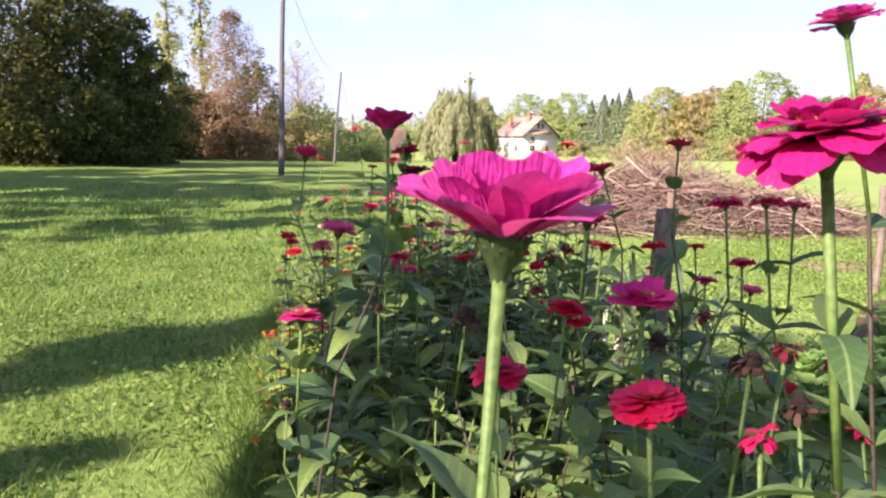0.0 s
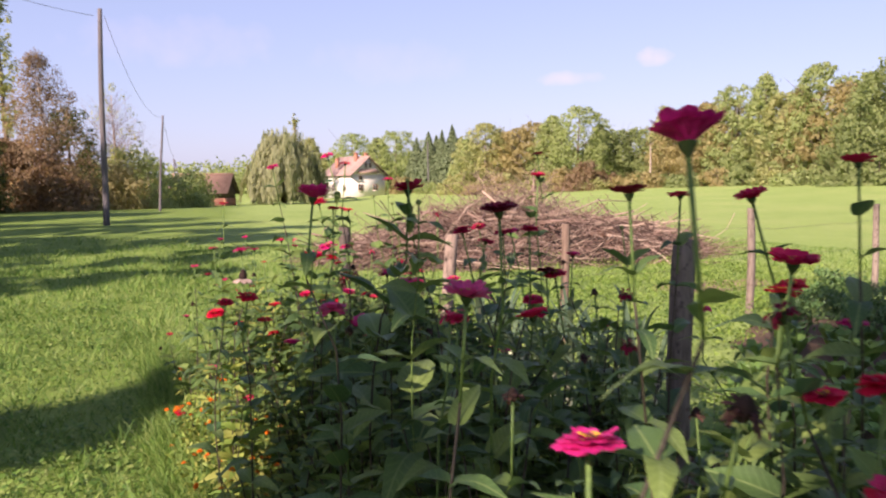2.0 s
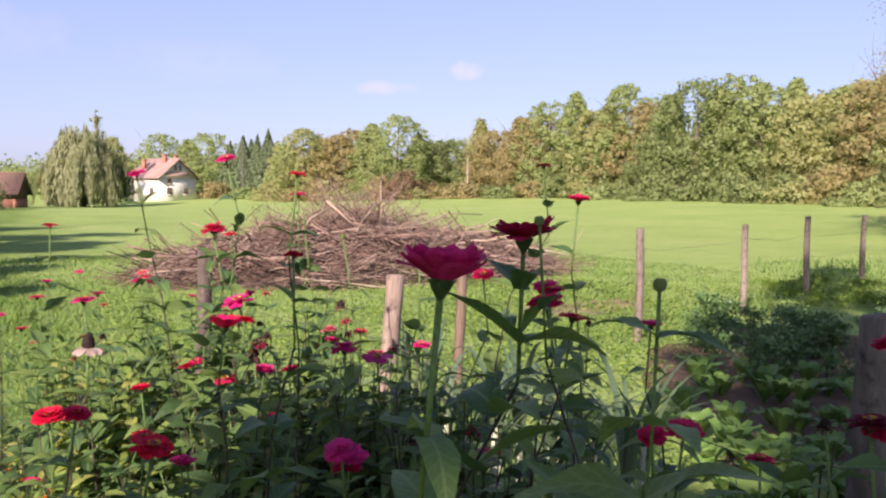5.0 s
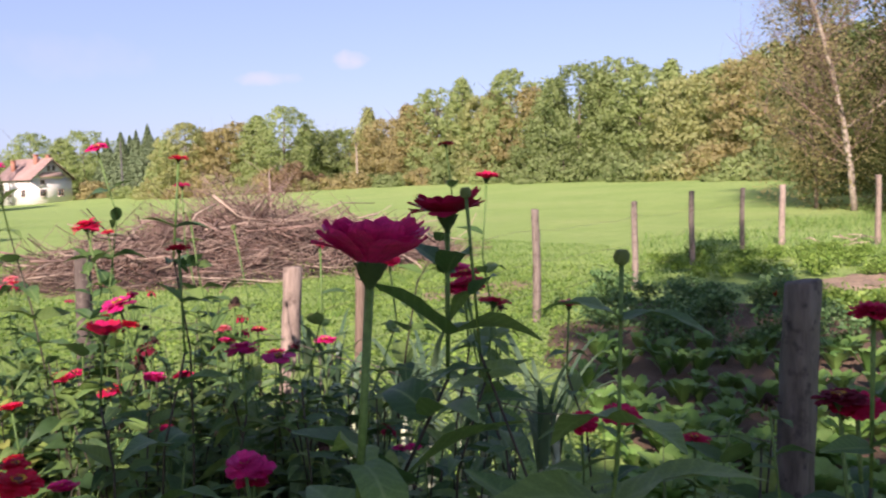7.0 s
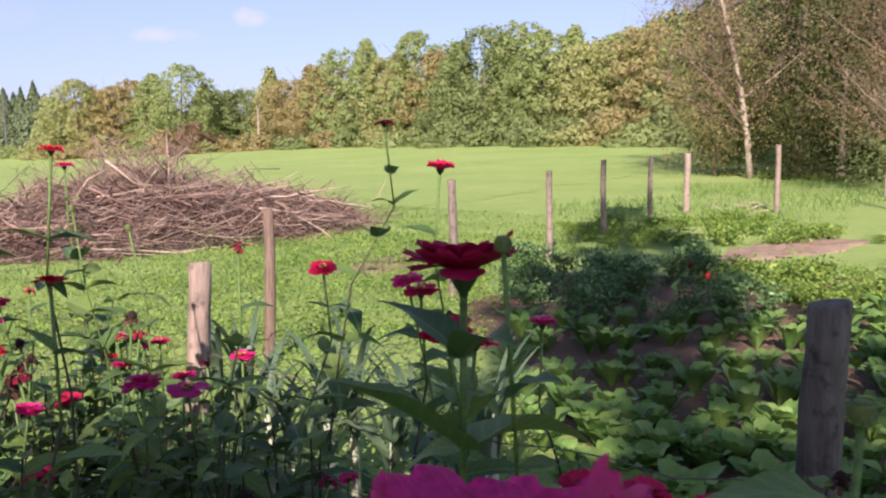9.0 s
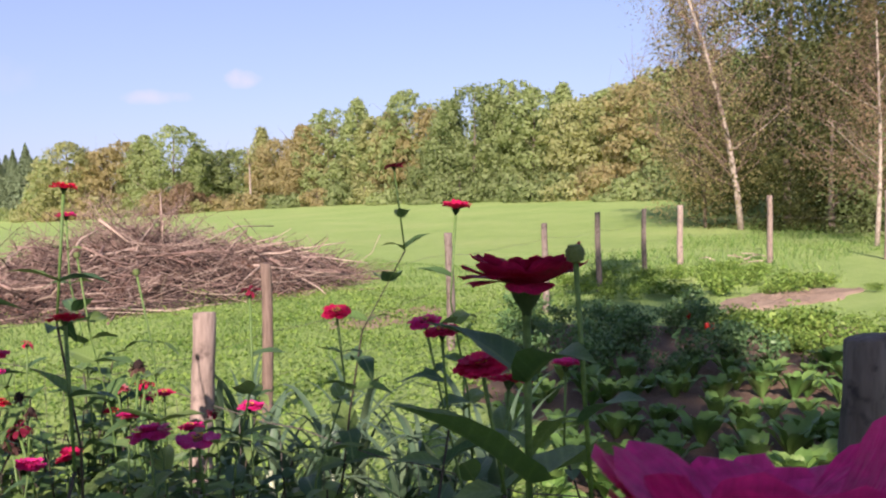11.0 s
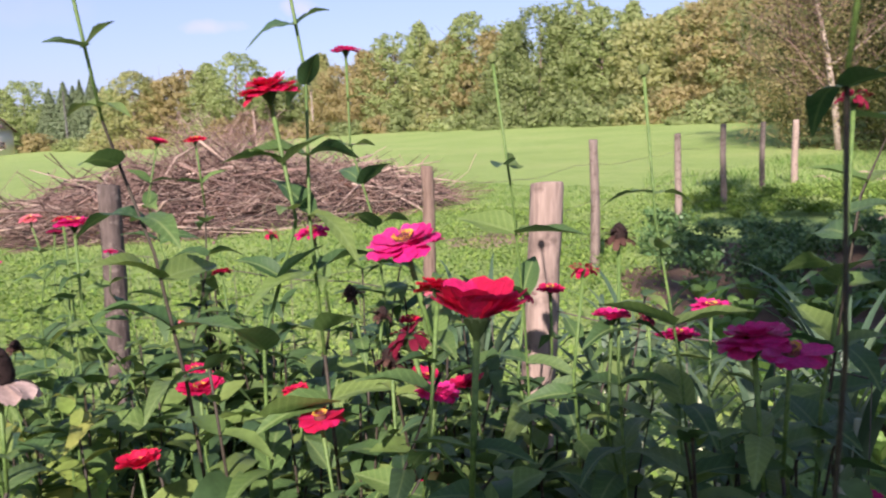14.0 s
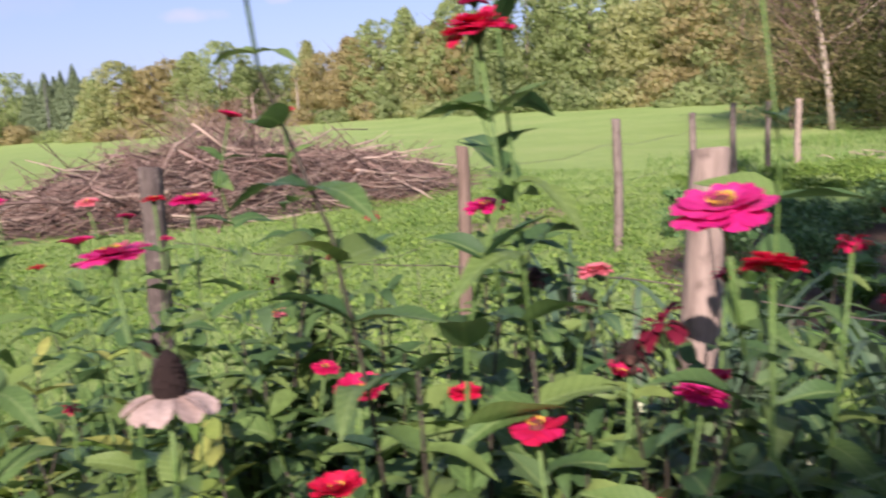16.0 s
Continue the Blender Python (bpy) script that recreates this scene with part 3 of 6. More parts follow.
# ---- fence ----
def post(name, x, y, top, r, mat, label, seed, lean=(0.0, 0.0), square=False, flat=True):
    """A split or round stake with an uneven shaft and a sawn top."""
    rng = np.random.default_rng(seed)
    sides, rings = 14, 16
    ang = np.arange(sides) * 2 * np.pi / sides
    prof = 1 + 0.09 * np.sin(2 * ang + rng.uniform(0, 6)) + 0.06 * np.sin(3 * ang + rng.uniform(0, 6))
    v = []
    base = float(ground_z(x, y)) - 0.15
    for k in range(rings + 1):
        f = k / rings
        z = base + (top - base) * f
        rr = r * prof * (1.06 - 0.1 * f) * (1 + 0.035 * rng.normal(size=sides))
        wob = 0.006 * np.sin(5 * f + seed)
        cx, cy = x + lean[0] * (f - 1) + wob, y + lean[1] * (f - 1) - wob
        v.append(np.stack([cx + rr * np.cos(ang), cy + rr * np.sin(ang), z + (0.004 * np.cos(ang + seed) if k == rings else 0 * ang)], 1))
    rim = v[-1].copy()
    rim[:, :2] = (rim[:, :2] - [x, y]) * 0.9 + [x, y]
    rim[:, 2] += 0.004
    v.append(rim)
    v = np.concatenate(v + [[[x, y, top + 0.006]]])
    f = [(k * sides + j, k * sides + (j + 1) % sides, (k + 1) * sides + (j + 1) % sides, (k + 1) * sides + j) for k in range(rings + 1) for j in range(sides)]
    c = (rings + 2) * sides
    t = [(c, (rings + 1) * sides + j, (rings + 1) * sides + (j + 1) % sides) for j in range(sides)]
    me = mesh_np(name, v, [np.array(f), np.array(t)], mat, True)
    return tagged(new(name, me), label, "fence post", group="fence posts")


POSTS = [
    ("fence_post", 2.383, 2.143, 1.247, 0.0385, M_POST_GREY, "thick grey barked wooden post beside the vegetables", (0.03, 0.0)),
    ("fence_post", 2.214, 3.860, 1.182, 0.035, M_POST_FRESH, "thick pale peeled wooden post by the zinnias", (0.05, -0.02)),
    ("fence_post", 2.188, 6.047, 1.130, 0.040, M_POST_BARK, "thick weathered dark wooden corner post", (0.0, 0.0)),
    ("fence_post", 4.338, 6.599, 1.078, 0.037, M_POST_ORANGE, "slim reddish-brown wooden post", (0.02, 0.0)),
    ("fence_post", 7.051, 7.415, 1.150, 0.040, M_POST, "slim sunlit brown wooden post", (0.0, 0.0)),
    ("fence_post", 9.694, 8.213, 1.139, 0.042, M_POST, "slim dark weathered wooden post", (0.02, 0.0)),
    ("fence_post", 12.003, 8.932, 1.218, 0.040, M_POST, "slim dark grey wooden post", (0.0, 0.0)),
    ("fence_post", 14.779, 9.765, 1.206, 0.042, M_POST, "slim dark weathered post", (0.0, 0.0)),
    ("fence_post", 17.181, 10.332, 1.215, 0.060, M_POST_FRESH, "pale wooden post with a brace of scrap wood", (0.0, 0.0)),
    ("fence_post", 18.139, 8.859, 1.373, 0.060, M_POST_FRESH, "pale leaning wooden post", (-0.05, 0.0)),
    ("fence_post", 19.9, 7.15, 1.42, 0.060, M_POST_FRESH, "pale wooden post near the wood's edge", (0.0, 0.0)),
]
for i, (nm, x, y, top, r, mat, label, lean) in enumerate(POSTS):
    post(nm, x, y, top, r, mat, label, 20 + i, lean)


def wire_fence(a, b, heights, label, seed, mesh_step=0.0):
    """Sagging wires from post to post, with thin uprights where the netting shows."""
    rng = np.random.default_rng(seed)
    a, b = np.array(a, float), np.array(b, float)
    root = tagged(new("wire_fence"), label, "wire fence", group="wire fences")
    n = 14
    for h in heights:
        t = np.linspace(0, 1, n)
        p = a[None] * (1 - t)[:, None] + b[None] * t[:, None]
        sag = 0.02 + 0.03 * rng.uniform()
        z = ground_z(p[:, 0], p[:, 1]) + h - sag * 4 * t * (1 - t) + 0.006 * rng.normal(size=n)
        s = Shape().tube(np.column_stack([p, z]), 0.0016, 4)
        place("wire", s.mesh("wire", M_WIRE), root)
    if mesh_step:
        k = int(np.linalg.norm(b - a) / mesh_step)
        for j in range(1, k):
            q = a + (b - a) * (j / k)
            pts = [(q[0] + 0.004 * rng.normal(), q[1] + 0.004 * rng.normal(), float(ground_z(*q)) + z) for z in np.linspace(0.03, max(heights) - 0.02, 6)]
            place("upright_wire", Shape().tube(pts, 0.0011, 4).mesh("upright_wire", M_WIRE), root)


wire_fence((2.34, 0.2), (2.383, 2.143), (0.25, 0.5, 0.8), "thin rusty wire netting between the posts", 1, 0.15)
wire_fence((2.383, 2.143), (2.214, 3.86), (0.22, 0.45, 0.68, 0.92), "thin rusty wire netting between the posts", 2, 0.15)
wire_fence((2.214, 3.86), (2.188, 6.047), (0.22, 0.45, 0.68, 0.92), "thin rusty wire netting between the posts", 3, 0.15)
FAR = [(p[1], p[2]) for p in POSTS[2:]]
for i in range(len(FAR) - 1):
    wire_fence(FAR[i], FAR[i + 1], (0.3, 0.62, 0.95), "thin wires strung along the meadow fence", 10 + i)


# ---- trees ----
def tree_leaf(name, a, b, c, trans=0.6):
    return leafy(name, [a, b, c], trans, 0.6, "island")


T_GREEN = tree_leaf("green_tree_leaves", (0.326, 0.418, 0.168), (0.382, 0.47, 0.196), (0.442, 0.522, 0.224))
T_DARK = tree_leaf("dark_green_leaves", (0.244, 0.32, 0.132), (0.299, 0.376, 0.154), (0.36, 0.431, 0.182))
T_BROWN = tree_leaf("browning_leaves", (0.40, 0.345, 0.165), (0.45, 0.395, 0.19), (0.49, 0.45, 0.215))
T_PALE = tree_leaf("pale_yellow_green_leaves", (0.40, 0.45, 0.19), (0.45, 0.485, 0.215), (0.51, 0.52, 0.24))
T_WILLOW = tree_leaf("willow_leaves", (0.34, 0.375, 0.22), (0.43, 0.46, 0.27), (0.50, 0.52, 0.32))
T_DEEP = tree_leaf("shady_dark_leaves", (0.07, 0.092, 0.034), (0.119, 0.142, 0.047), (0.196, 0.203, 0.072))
T_AUTUMN = tree_leaf("autumn_brown_leaves", (0.23, 0.155, 0.09), (0.31, 0.225, 0.135), (0.39, 0.30, 0.19))
T_CONIFER = tree_leaf("conifer_needles", (0.143, 0.202, 0.111), (0.189, 0.254, 0.130), (0.234, 0.299, 0.150), 0.2)
T_RUST = tree_leaf("rusty_leaves", (0.16, 0.075, 0.035), (0.24, 0.12, 0.06), (0.30, 0.19, 0.10))
KINDS = {"green": T_GREEN, "dark": T_DARK, "deep": T_DEEP, "autumn": T_AUTUMN, "brown": T_BROWN, "pale": T_PALE, "willow": T_WILLOW, "conifer": T_CONIFER, "rust": T_RUST}
WORDS = {"green": "green leafy tree at the wood's edge", "dark": "dense dark green leafy tree", "autumn": "tree with brown autumn leaves by the lane", "deep": "dense tree with dark shady green leaves", "brown": "tree with browning autumn leaves", "pale": "pale yellow-green leafy tree",
         "willow": "weeping willow with hanging yellow-green branches", "conifer": "dark green pointed spruce tree", "rust": "sparse tree with rusty brown leaves"}


def crown_leaves(rng, h0, h1, r, n, size, kind, clumps, shell=0.55, full=False, puff=1.0):
    """Centres, normals and sizes of a crown's leaves, gathered in clumps."""
    if kind == "conifer":
        f = rng.uniform(0, 1, n) ** 0.75
        tiers = np.floor(f * 14) / 14 + rng.uniform(0, 0.05, n)
        rad = r * (1 - tiers) * (0.35 + 0.65 * rng.uniform(0, 1, n) ** 0.5)
        a = rng.uniform(0, 2 * np.pi, n)
        c = np.stack([rad * np.cos(a), rad * np.sin(a), h0 + (h1 - h0) * tiers - 0.25 * rad + 0.25 * rng.normal(size=n)], 1)
        nor = np.stack([np.cos(a) * 0.5, np.sin(a) * 0.5, 0.9 + 0 * a], 1) + 0.35 * rng.normal(size=(n, 3))
    else:
        f = rng.uniform(0, 1, clumps)
        prof = np.minimum(1, (1 - f) / 0.08) ** 0.5 if full == "column" else (1 - f ** 2.4) ** 0.6 * 0.95 + 0.05 if full else np.clip(np.sin(np.pi * (0.16 + 0.80 * f) ** 0.9), 0.05, 1) ** 0.8
        a = rng.uniform(0, 2 * np.pi, clumps)
        rad = r * prof * (shell + (1 - shell) * rng.uniform(0, 1, clumps)) * rng.uniform(0.75, 1.15, clumps)
        cc = np.stack([rad * np.cos(a), rad * np.sin(a), h0 + (h1 - h0) * f], 1)
        rc = (0.15 * r + 0.03 * (h1 - h0)) * rng.uniform(0.55, 1.35, clumps) * (1 - 0.35 * f) * puff
        k = rng.integers(0, clumps, n)
        d = unit_vectors(rng, n)
        c = cc[k] + d * (rc[k] * rng.uniform(0.0, 1.0, n) ** 0.45)[:, None] * np.array([1.0, 1.0, 1.2])
        out = c - np.array([0, 0, h0 + 0.35 * (h1 - h0)])
        out /= np.linalg.norm(out, axis=1)[:, None] + 1e-9
        nor = 0.45 * d + 0.9 * out + 0.33 * rng.normal(size=(n, 3)) + np.array([0, 0, 0.2])
    nor /= np.linalg.norm(nor, axis=1)[:, None] + 1e-9
    return c, nor, size * rng.uniform(0.6, 1.4, n)


def bough_crown(rng, h0, h1, r, n, size, form, boughs):
    """A crown of flattened boughs: leaves lie over each bough's top and rim, with a ragged fringe and a dim inside."""
    f = (np.arange(boughs) + rng.uniform(0, 1, boughs)) / boughs
    if form == "cone":
        prof = (1 - f) ** 0.8 * 0.95 + 0.06
    elif form == "spread":
        prof = np.clip(1 - np.abs((f - 0.45) / 0.58) ** 2.6, 0.05, 1) ** 0.6
    else:
        prof = np.clip(1 - np.abs((f - 0.33) / 0.69) ** 2.2, 0.04, 1) ** 0.62
    a = 2.4 * np.arange(boughs) + rng.normal(0, 0.5, boughs)
    lump = 1 + 0.18 * np.sin(3 * a + 5 * f + rng.uniform(0, 6))
    rad = r * prof * lump * (0.30 + 0.62 * rng.uniform(0, 1, boughs) ** 0.6)
    br = (0.13 * r + 0.035 * (h1 - h0)) * rng.uniform(0.5, 1.5, boughs) * (1.15 - 0.55 * f) * (95 / max(boughs, 40)) ** 0.5
    cc = np.stack([rad * np.cos(a), rad * np.sin(a), h0 + (h1 - h0) * f - 0.5 * br], 1)
    flat = np.stack([1.1 * br, 1.1 * br, br * rng.uniform(0.6, 1.2, boughs)], 1)
    w = br ** 2
    k = rng.choice(boughs, n, p=w / w.sum())
    d = unit_vectors(rng, n)
    d[:, 2] = np.abs(d[:, 2]) * np.where(rng.uniform(size=n) < 0.30, -1, 1)
    reach = 0.80 + 0.22 * rng.uniform(size=n)
    fringe = rng.uniform(size=n)
    reach = np.where(fringe < 0.22, rng.uniform(1.0, 1.75, n), np.where(fringe > 0.86, rng.uniform(0.1, 0.7, n), reach))
    c = cc[k] + d * flat[k] * reach[:, None]
    nor = d / (flat[k] / br[k][:, None]) + 0.42 * rng.normal(size=(n, 3))
    nor /= np.linalg.norm(nor, axis=1)[:, None] + 1e-9
    return c, nor, size * rng.uniform(0.6, 1.4, n)


def tris_from(centres, normals, long, wide, spin):
    """Three-cornered leaf sprays, cheaper than rhombic leaves, for trees far off."""
    v, _ = quads_from(centres, normals, long, wide, spin, 0.0)
    v = v.reshape(-1, 4, 3)
    u, w = (v[:, 2] - v[:, 0]), (v[:, 1] - v[:, 3])
    v = np.stack([centres - u * 0.45 - w * 0.45, centres - u * 0.45 + w * 0.55, centres + u * 0.7], 1)
    return v.reshape(-1, 3), np.arange(3 * len(centres)).reshape(-1, 3)


def leaf_mass(name, c, nor, v, q, mat, mid, outer=0.45):
    """Leaves that shade as soft masses: faces turn outwards, and their normals follow the boughs."""
    per = q.shape[1]
    out = c - mid
    out /= np.linalg.norm(out, axis=1)[:, None] + 1e-9
    vn = outer * out + 0.8 * nor
    vn /= np.linalg.norm(vn, axis=1)[:, None] + 1e-9
    p = np.asarray(v)[q]
    geo = np.cross(p[:, 1] - p[:, 0], p[:, 2] - p[:, 0])
    q = np.where((np.einsum("ij,ij->i", geo, vn) < 0)[:, None], q[:, ::-1], q)
    me = mesh_np(name, v, q, mat, True)
    me.normals_split_custom_set_from_vertices(np.repeat(vn, per, axis=0).tolist())
    return me


def twig_spray(rng, spine, r, n, h0, h1, thick):
    """Fine bare branches rising from the trunk and forking."""
    s = Shape()
    for i in range(n):
        g = rng.uniform(0, 1)
        z = h0 + (h1 - h0) * 0.85 * g
        p = np.array([np.interp(z, spine[:, 2], spine[:, k]) for k in range(3)])
        a = rng.uniform(0, 6.28)
        reach = r * rng.uniform(0.5, 1.0) * (1.05 - 0.75 * g)
        rise_ = reach * rng.uniform(0.5, 1.3)
        bow = rng.normal(0, 0.07 * reach, (5, 3))
        q = [p + np.array([math.cos(a) * reach * u, math.sin(a) * reach * u, rise_ * u]) + bow[j] * u for j, u in enumerate(np.linspace(0, 1, 5))]
        w = 0.14 * thick * (1.1 - 0.6 * g)
        s.tube(q, w * np.linspace(1, 0.3, 5), 3, False)
        for m in range(7):
            j = int(rng.integers(1, 5))
            e = q[j] + rng.normal(0, 0.20 * reach, 3) + np.array([0, 0, 0.22 * reach])
            s.tube([q[j], (q[j] + e) / 2 + rng.normal(0, 0.03 * reach, 3), e], [0.5 * w, 0.4 * w, 0.25 * w], 3, False)
    return s


def tree(x, y, height, r, kind, seed, n=2600, size=0.5, label="", base=0.12, lean=(0, 0), name="tree", clumps=46, bark=None, thick=None, shell=0.55, limbs=7, category="tree", group="", full=False, puff=1.0, twigs=0, form=""):
    rng = np.random.default_rng(seed)
    z0 = float(ground_z(x, y))
    root = new(name)
    root.location = (x, y, z0)
    tagged(root, label or WORDS[kind], category, group)
    thick = thick or 0.018 * height + 0.05
    s = Shape()
    steps = 8
    f = np.linspace(0, 1, steps)
    top = 0.93 * height
    spine = np.stack([lean[0] * f ** 1.3 + 0.015 * height * np.sin(3 * f + seed), lean[1] * f ** 1.3 + 0.012 * height * np.sin(4 * f + 2 * seed), -0.2 + (top + 0.2) * f], 1)
    s.tube(spine, thick * (1 - 0.86 * f) + 0.01, 8)
    if kind != "conifer":
        for i in range(limbs):
            g = rng.uniform(min(0.7, max(0.22, base)), 0.78)
            p = np.array([np.interp(g, f, spine[:, k]) for k in range(3)])
            a = rng.uniform(0, 2 * np.pi)
            reach = r * rng.uniform(0.5, 0.85)
            q = [p + np.array([math.cos(a) * reach * u, math.sin(a) * reach * u, reach * (0.55 * u + 0.25 * u * u)]) for u in np.linspace(0, 1, 5)]
            s.tube(q, thick * (1 - 0.86 * g) * 0.55 * np.linspace(1, 0.2, 5), 5)
    place("trunk", s.mesh("trunk", bark or M_BARK, True), root)
    if twigs:
        place("twig_spray", twig_spray(rng, spine, r, twigs, base * height, height, thick).mesh("twig_spray", M_TWIG), root)["kind"] = "stuff"
    if form:
        c, nor, sz = bough_crown(rng, base * height, height, r, n, size, form, clumps)
    else:
        c, nor, sz = crown_leaves(rng, base * height, height, r, n, size, kind, clumps, shell, full, puff)
    c[:, 0] += np.interp(c[:, 2], spine[:, 2], spine[:, 0])
    c[:, 1] += np.interp(c[:, 2], spine[:, 2], spine[:, 1])
    c[:, 2] = np.maximum(c[:, 2], 0.05)
    spin = rng.uniform(0, 6.28, n)
    if form:
        v, q = tris_from(c, nor, sz, sz * 0.8, spin)
        me = leaf_mass("crown", c, nor, v, q, KINDS[kind], np.array([0.0, 0.0, (0.35 + 0.2 * base) * height]))
    else:
        v, q = quads_from(c, nor, sz, sz * 0.82, spin, 0.1)
        me = mesh_np("crown", v, q, KINDS[kind])
    place("crown", me, root)
    return root


def at(az, d):
    return 0.7 + d * math.sin(radians(az)), 0.8 + d * math.cos(radians(az))


def rise(el, d, x, y):
    """Height of a top that is seen at an elevation."""
    return d * math.tan(radians(el)) + 1.46 - float(ground_z(x, y))


# Wood's edge along the far side of the meadow: bearing, elevation of the top, distance, crown radius, kind.
EDGE = [
    (9.0, 2.3, 190, 7, "green"), (11.5, 3.0, 195, 7, "pale"), (14.3, 3.3, 195, 8, "green"), (16.0, 3.0, 190, 7, "dark"), (17.2, 3.45, 185, 7, "green"),
    (18.5, 2.9, 180, 4.4, "conifer"), (19.3, 3.3, 172, 4.6, "conifer"), (20.9, 3.7, 168, 4.8, "conifer"), (19.9, 3.1, 176, 4.2, "conifer"), (20.3, 3.35, 170, 3.8, "conifer"), (21.5, 3.0, 172, 4.2, "conifer"), (21.9, 2.9, 150, 5, "green"),
    (23.1, 3.9, 132, 5, "pale"), (24.3, 3.3, 138, 5, "brown"), (25.3, 3.5, 130, 5, "brown"), (26.4, 3.9, 132, 6, "brown"), (27.6, 4.3, 128, 6, "green"),
    (29.3, 4.85, 124, 6, "green"), (30.6, 3.7, 126, 4, "dark"), (31.8, 3.35, 130, 6, "dark"), (33.2, 3.4, 130, 6, "dark"), (34.9, 4.7, 126, 4.5, "pale"),
    (36.0, 4.0, 122, 5, "brown"), (37.3, 4.85, 116, 5.5, "brown"), (38.4, 5.0, 112, 5, "brown"), (39.3, 5.8, 110, 5, "green"), (40.9, 6.4, 106, 5, "green"),
    (42.3, 5.3, 104, 4.5, "pale"), (43.2, 5.6, 102, 4.5, "brown"), (44.1, 6.85, 100, 4.5, "green"), (45.4, 5.7, 98, 4.5, "brown"), (46.8, 6.2, 94, 5, "green"),
    (48.5, 7.05, 90, 6.5, "dark"), (49.9, 6.5, 91, 5.5, "green"), (51.0, 7.4, 92, 4.5, "green"), (52.5, 6.7, 88, 5, "green"), (54.2, 7.0, 87, 4, "green"),
    (55.4, 6.0, 84, 5, "pale"), (56.8, 6.4, 84, 5, "green"), (58.3, 6.6, 82, 5.5, "pale"), (59.8, 6.9, 80, 5.5, "brown"), (61.3, 7.2, 78, 5.5, "green"),
    (63.0, 7.0, 76, 5.5, "brown"), (64.8, 7.6, 74, 5.5, "green"), (66.8, 7.8, 72, 6, "dark"),
]
for i, (az, el, d, r, kind) in enumerate(EDGE):
    x, y = at(az, d)
    form = "" if kind == "conifer" else ("cone" if i % 5 in (1, 3) else ("spread" if i % 3 == 1 else "round"))
    tree(x, y, rise(el, d, x, y) * 1.03, r, kind, 100 + i, 11500 if d < 140 else 9000, 0.29 if d < 140 else 0.36, base=0.03, clumps=330, group="trees at the wood's edge", limbs=4, form=form, twigs=14 if kind in ("pale", "brown") else 0)

# Undergrowth in front of the wood.
rng = np.random.default_rng(77)
for i, az in enumerate(np.arange(18, 66, 1.55)):
    d = float(np.interp(az, [18, 23, 38, 48, 66], [165, 125, 108, 86, 66])) - 4 + rng.uniform(-2, 2)
    x, y = at(float(az), d)
    kind = ("dark", "dark", "brown", "green", "dark", "pale")[int(rng.integers(0, 6))]
    tree(x, y, rng.uniform(1.2, 3.0), rng.uniform(1.8, 3.2), kind, 300 + i, 2000, 0.28, "low bush at the foot of the wood", 0.0, name="bush", clumps=30, limbs=2, category="bush", group="bushes below the wood", form="round")


def far_wood(name, spans, seed, n, size, kind, label):
    """A wooded slope seen from afar, as clumps over a rounded hill."""
    rng = np.random.default_rng(seed)
    cs, nors, mids = [], [], []
    for az0, az1, e0, e1, d in spans:
        for _ in range(int(n / 23 * (az1 - az0))):
            az = rng.uniform(az0, az1)
            up = rng.uniform(0, 1) ** 0.8
            el = np.interp(az, [az0, az1], [e0, e1]) * up
            dd = d + 40 * up + rng.normal(0, 4)
            rr = rng.uniform(1.5, 3.2) * d / 125
            mid = np.array([0.7 + dd * math.sin(radians(az)), 0.8 + dd * math.cos(radians(az)), 1.46 + dd * math.tan(radians(el)) - 0.6 * rr])
            c, nor, _ = bough_crown(rng, -rr, rr * rng.uniform(0.8, 1.3), rr, 120, 1.0, "round", 24)
            cs.append(c + mid)
            nors.append(nor)
            mids.append(np.tile(mid, (120, 1)))
    c, nor, mid = np.concatenate(cs), np.concatenate(nors), np.concatenate(mids)
    sz = size * 0.42 * rng.uniform(0.6, 1.4, len(c))
    v, q = tris_from(c, nor, sz, sz * 0.8, rng.uniform(0, 6.28, len(c)))
    tagged(new(name, leaf_mass(name, c, nor, v, q, KINDS[kind], mid)), label, "woodland", kind="stuff")


def hill():
    """The wooded hill's ground."""
    s = Shape()
    az = np.radians(np.arange(50, 92, 2.0))
    el = np.interp(np.degrees(az), [50, 55, 59, 61, 68, 92], [1.0, 5.4, 6.8, 7.6, 9.0, 9.6])
    rows = []
    for f in np.linspace(0, 1, 7):
        d = 120 + 55 * f
        rows.append(np.stack([0.7 + d * np.sin(az), 0.8 + d * np.cos(az), 1.0 + f * (d * np.tan(np.radians(el)) - 0.5)], 1))
    d = 260
    rows.append(np.stack([0.7 + d * np.sin(az), 0.8 + d * np.cos(az), 0 * az], 1))
    v, n = np.concatenate(rows), len(az)
    q = [(k * n + j, k * n + j + 1, (k + 1) * n + j + 1, (k + 1) * n + j) for k in range(7) for j in range(n - 1)]
    s.add(v, q)
    tagged(new("hill", s.mesh("hill", T_DARK, True)), "wooded hill rising behind the meadow", "hill", kind="structure")


hill()
far_wood("hill_wood", [(52, 59, 5.0, 7.4, 125), (59, 62, 7.5, 8.3, 125), (62, 92, 8.4, 9.6, 120)], 41, 420, 2.0, "pale", "olive-brown autumn woodland covering the hillside")
far_wood("hill_wood_dark", [(52, 59, 4.6, 7.0, 127), (59, 62, 7.0, 8.0, 127), (62, 92, 8.0, 9.3, 122)], 42, 380, 2.0, "green", "green woodland covering the hillside")
far_wood("distant_wood", [(-12, 8, 0.7, 1.3, 260), (8, 24, 1.6, 2.4, 240)], 43, 200, 2.6, "green", "distant grey-green woodland on the skyline")

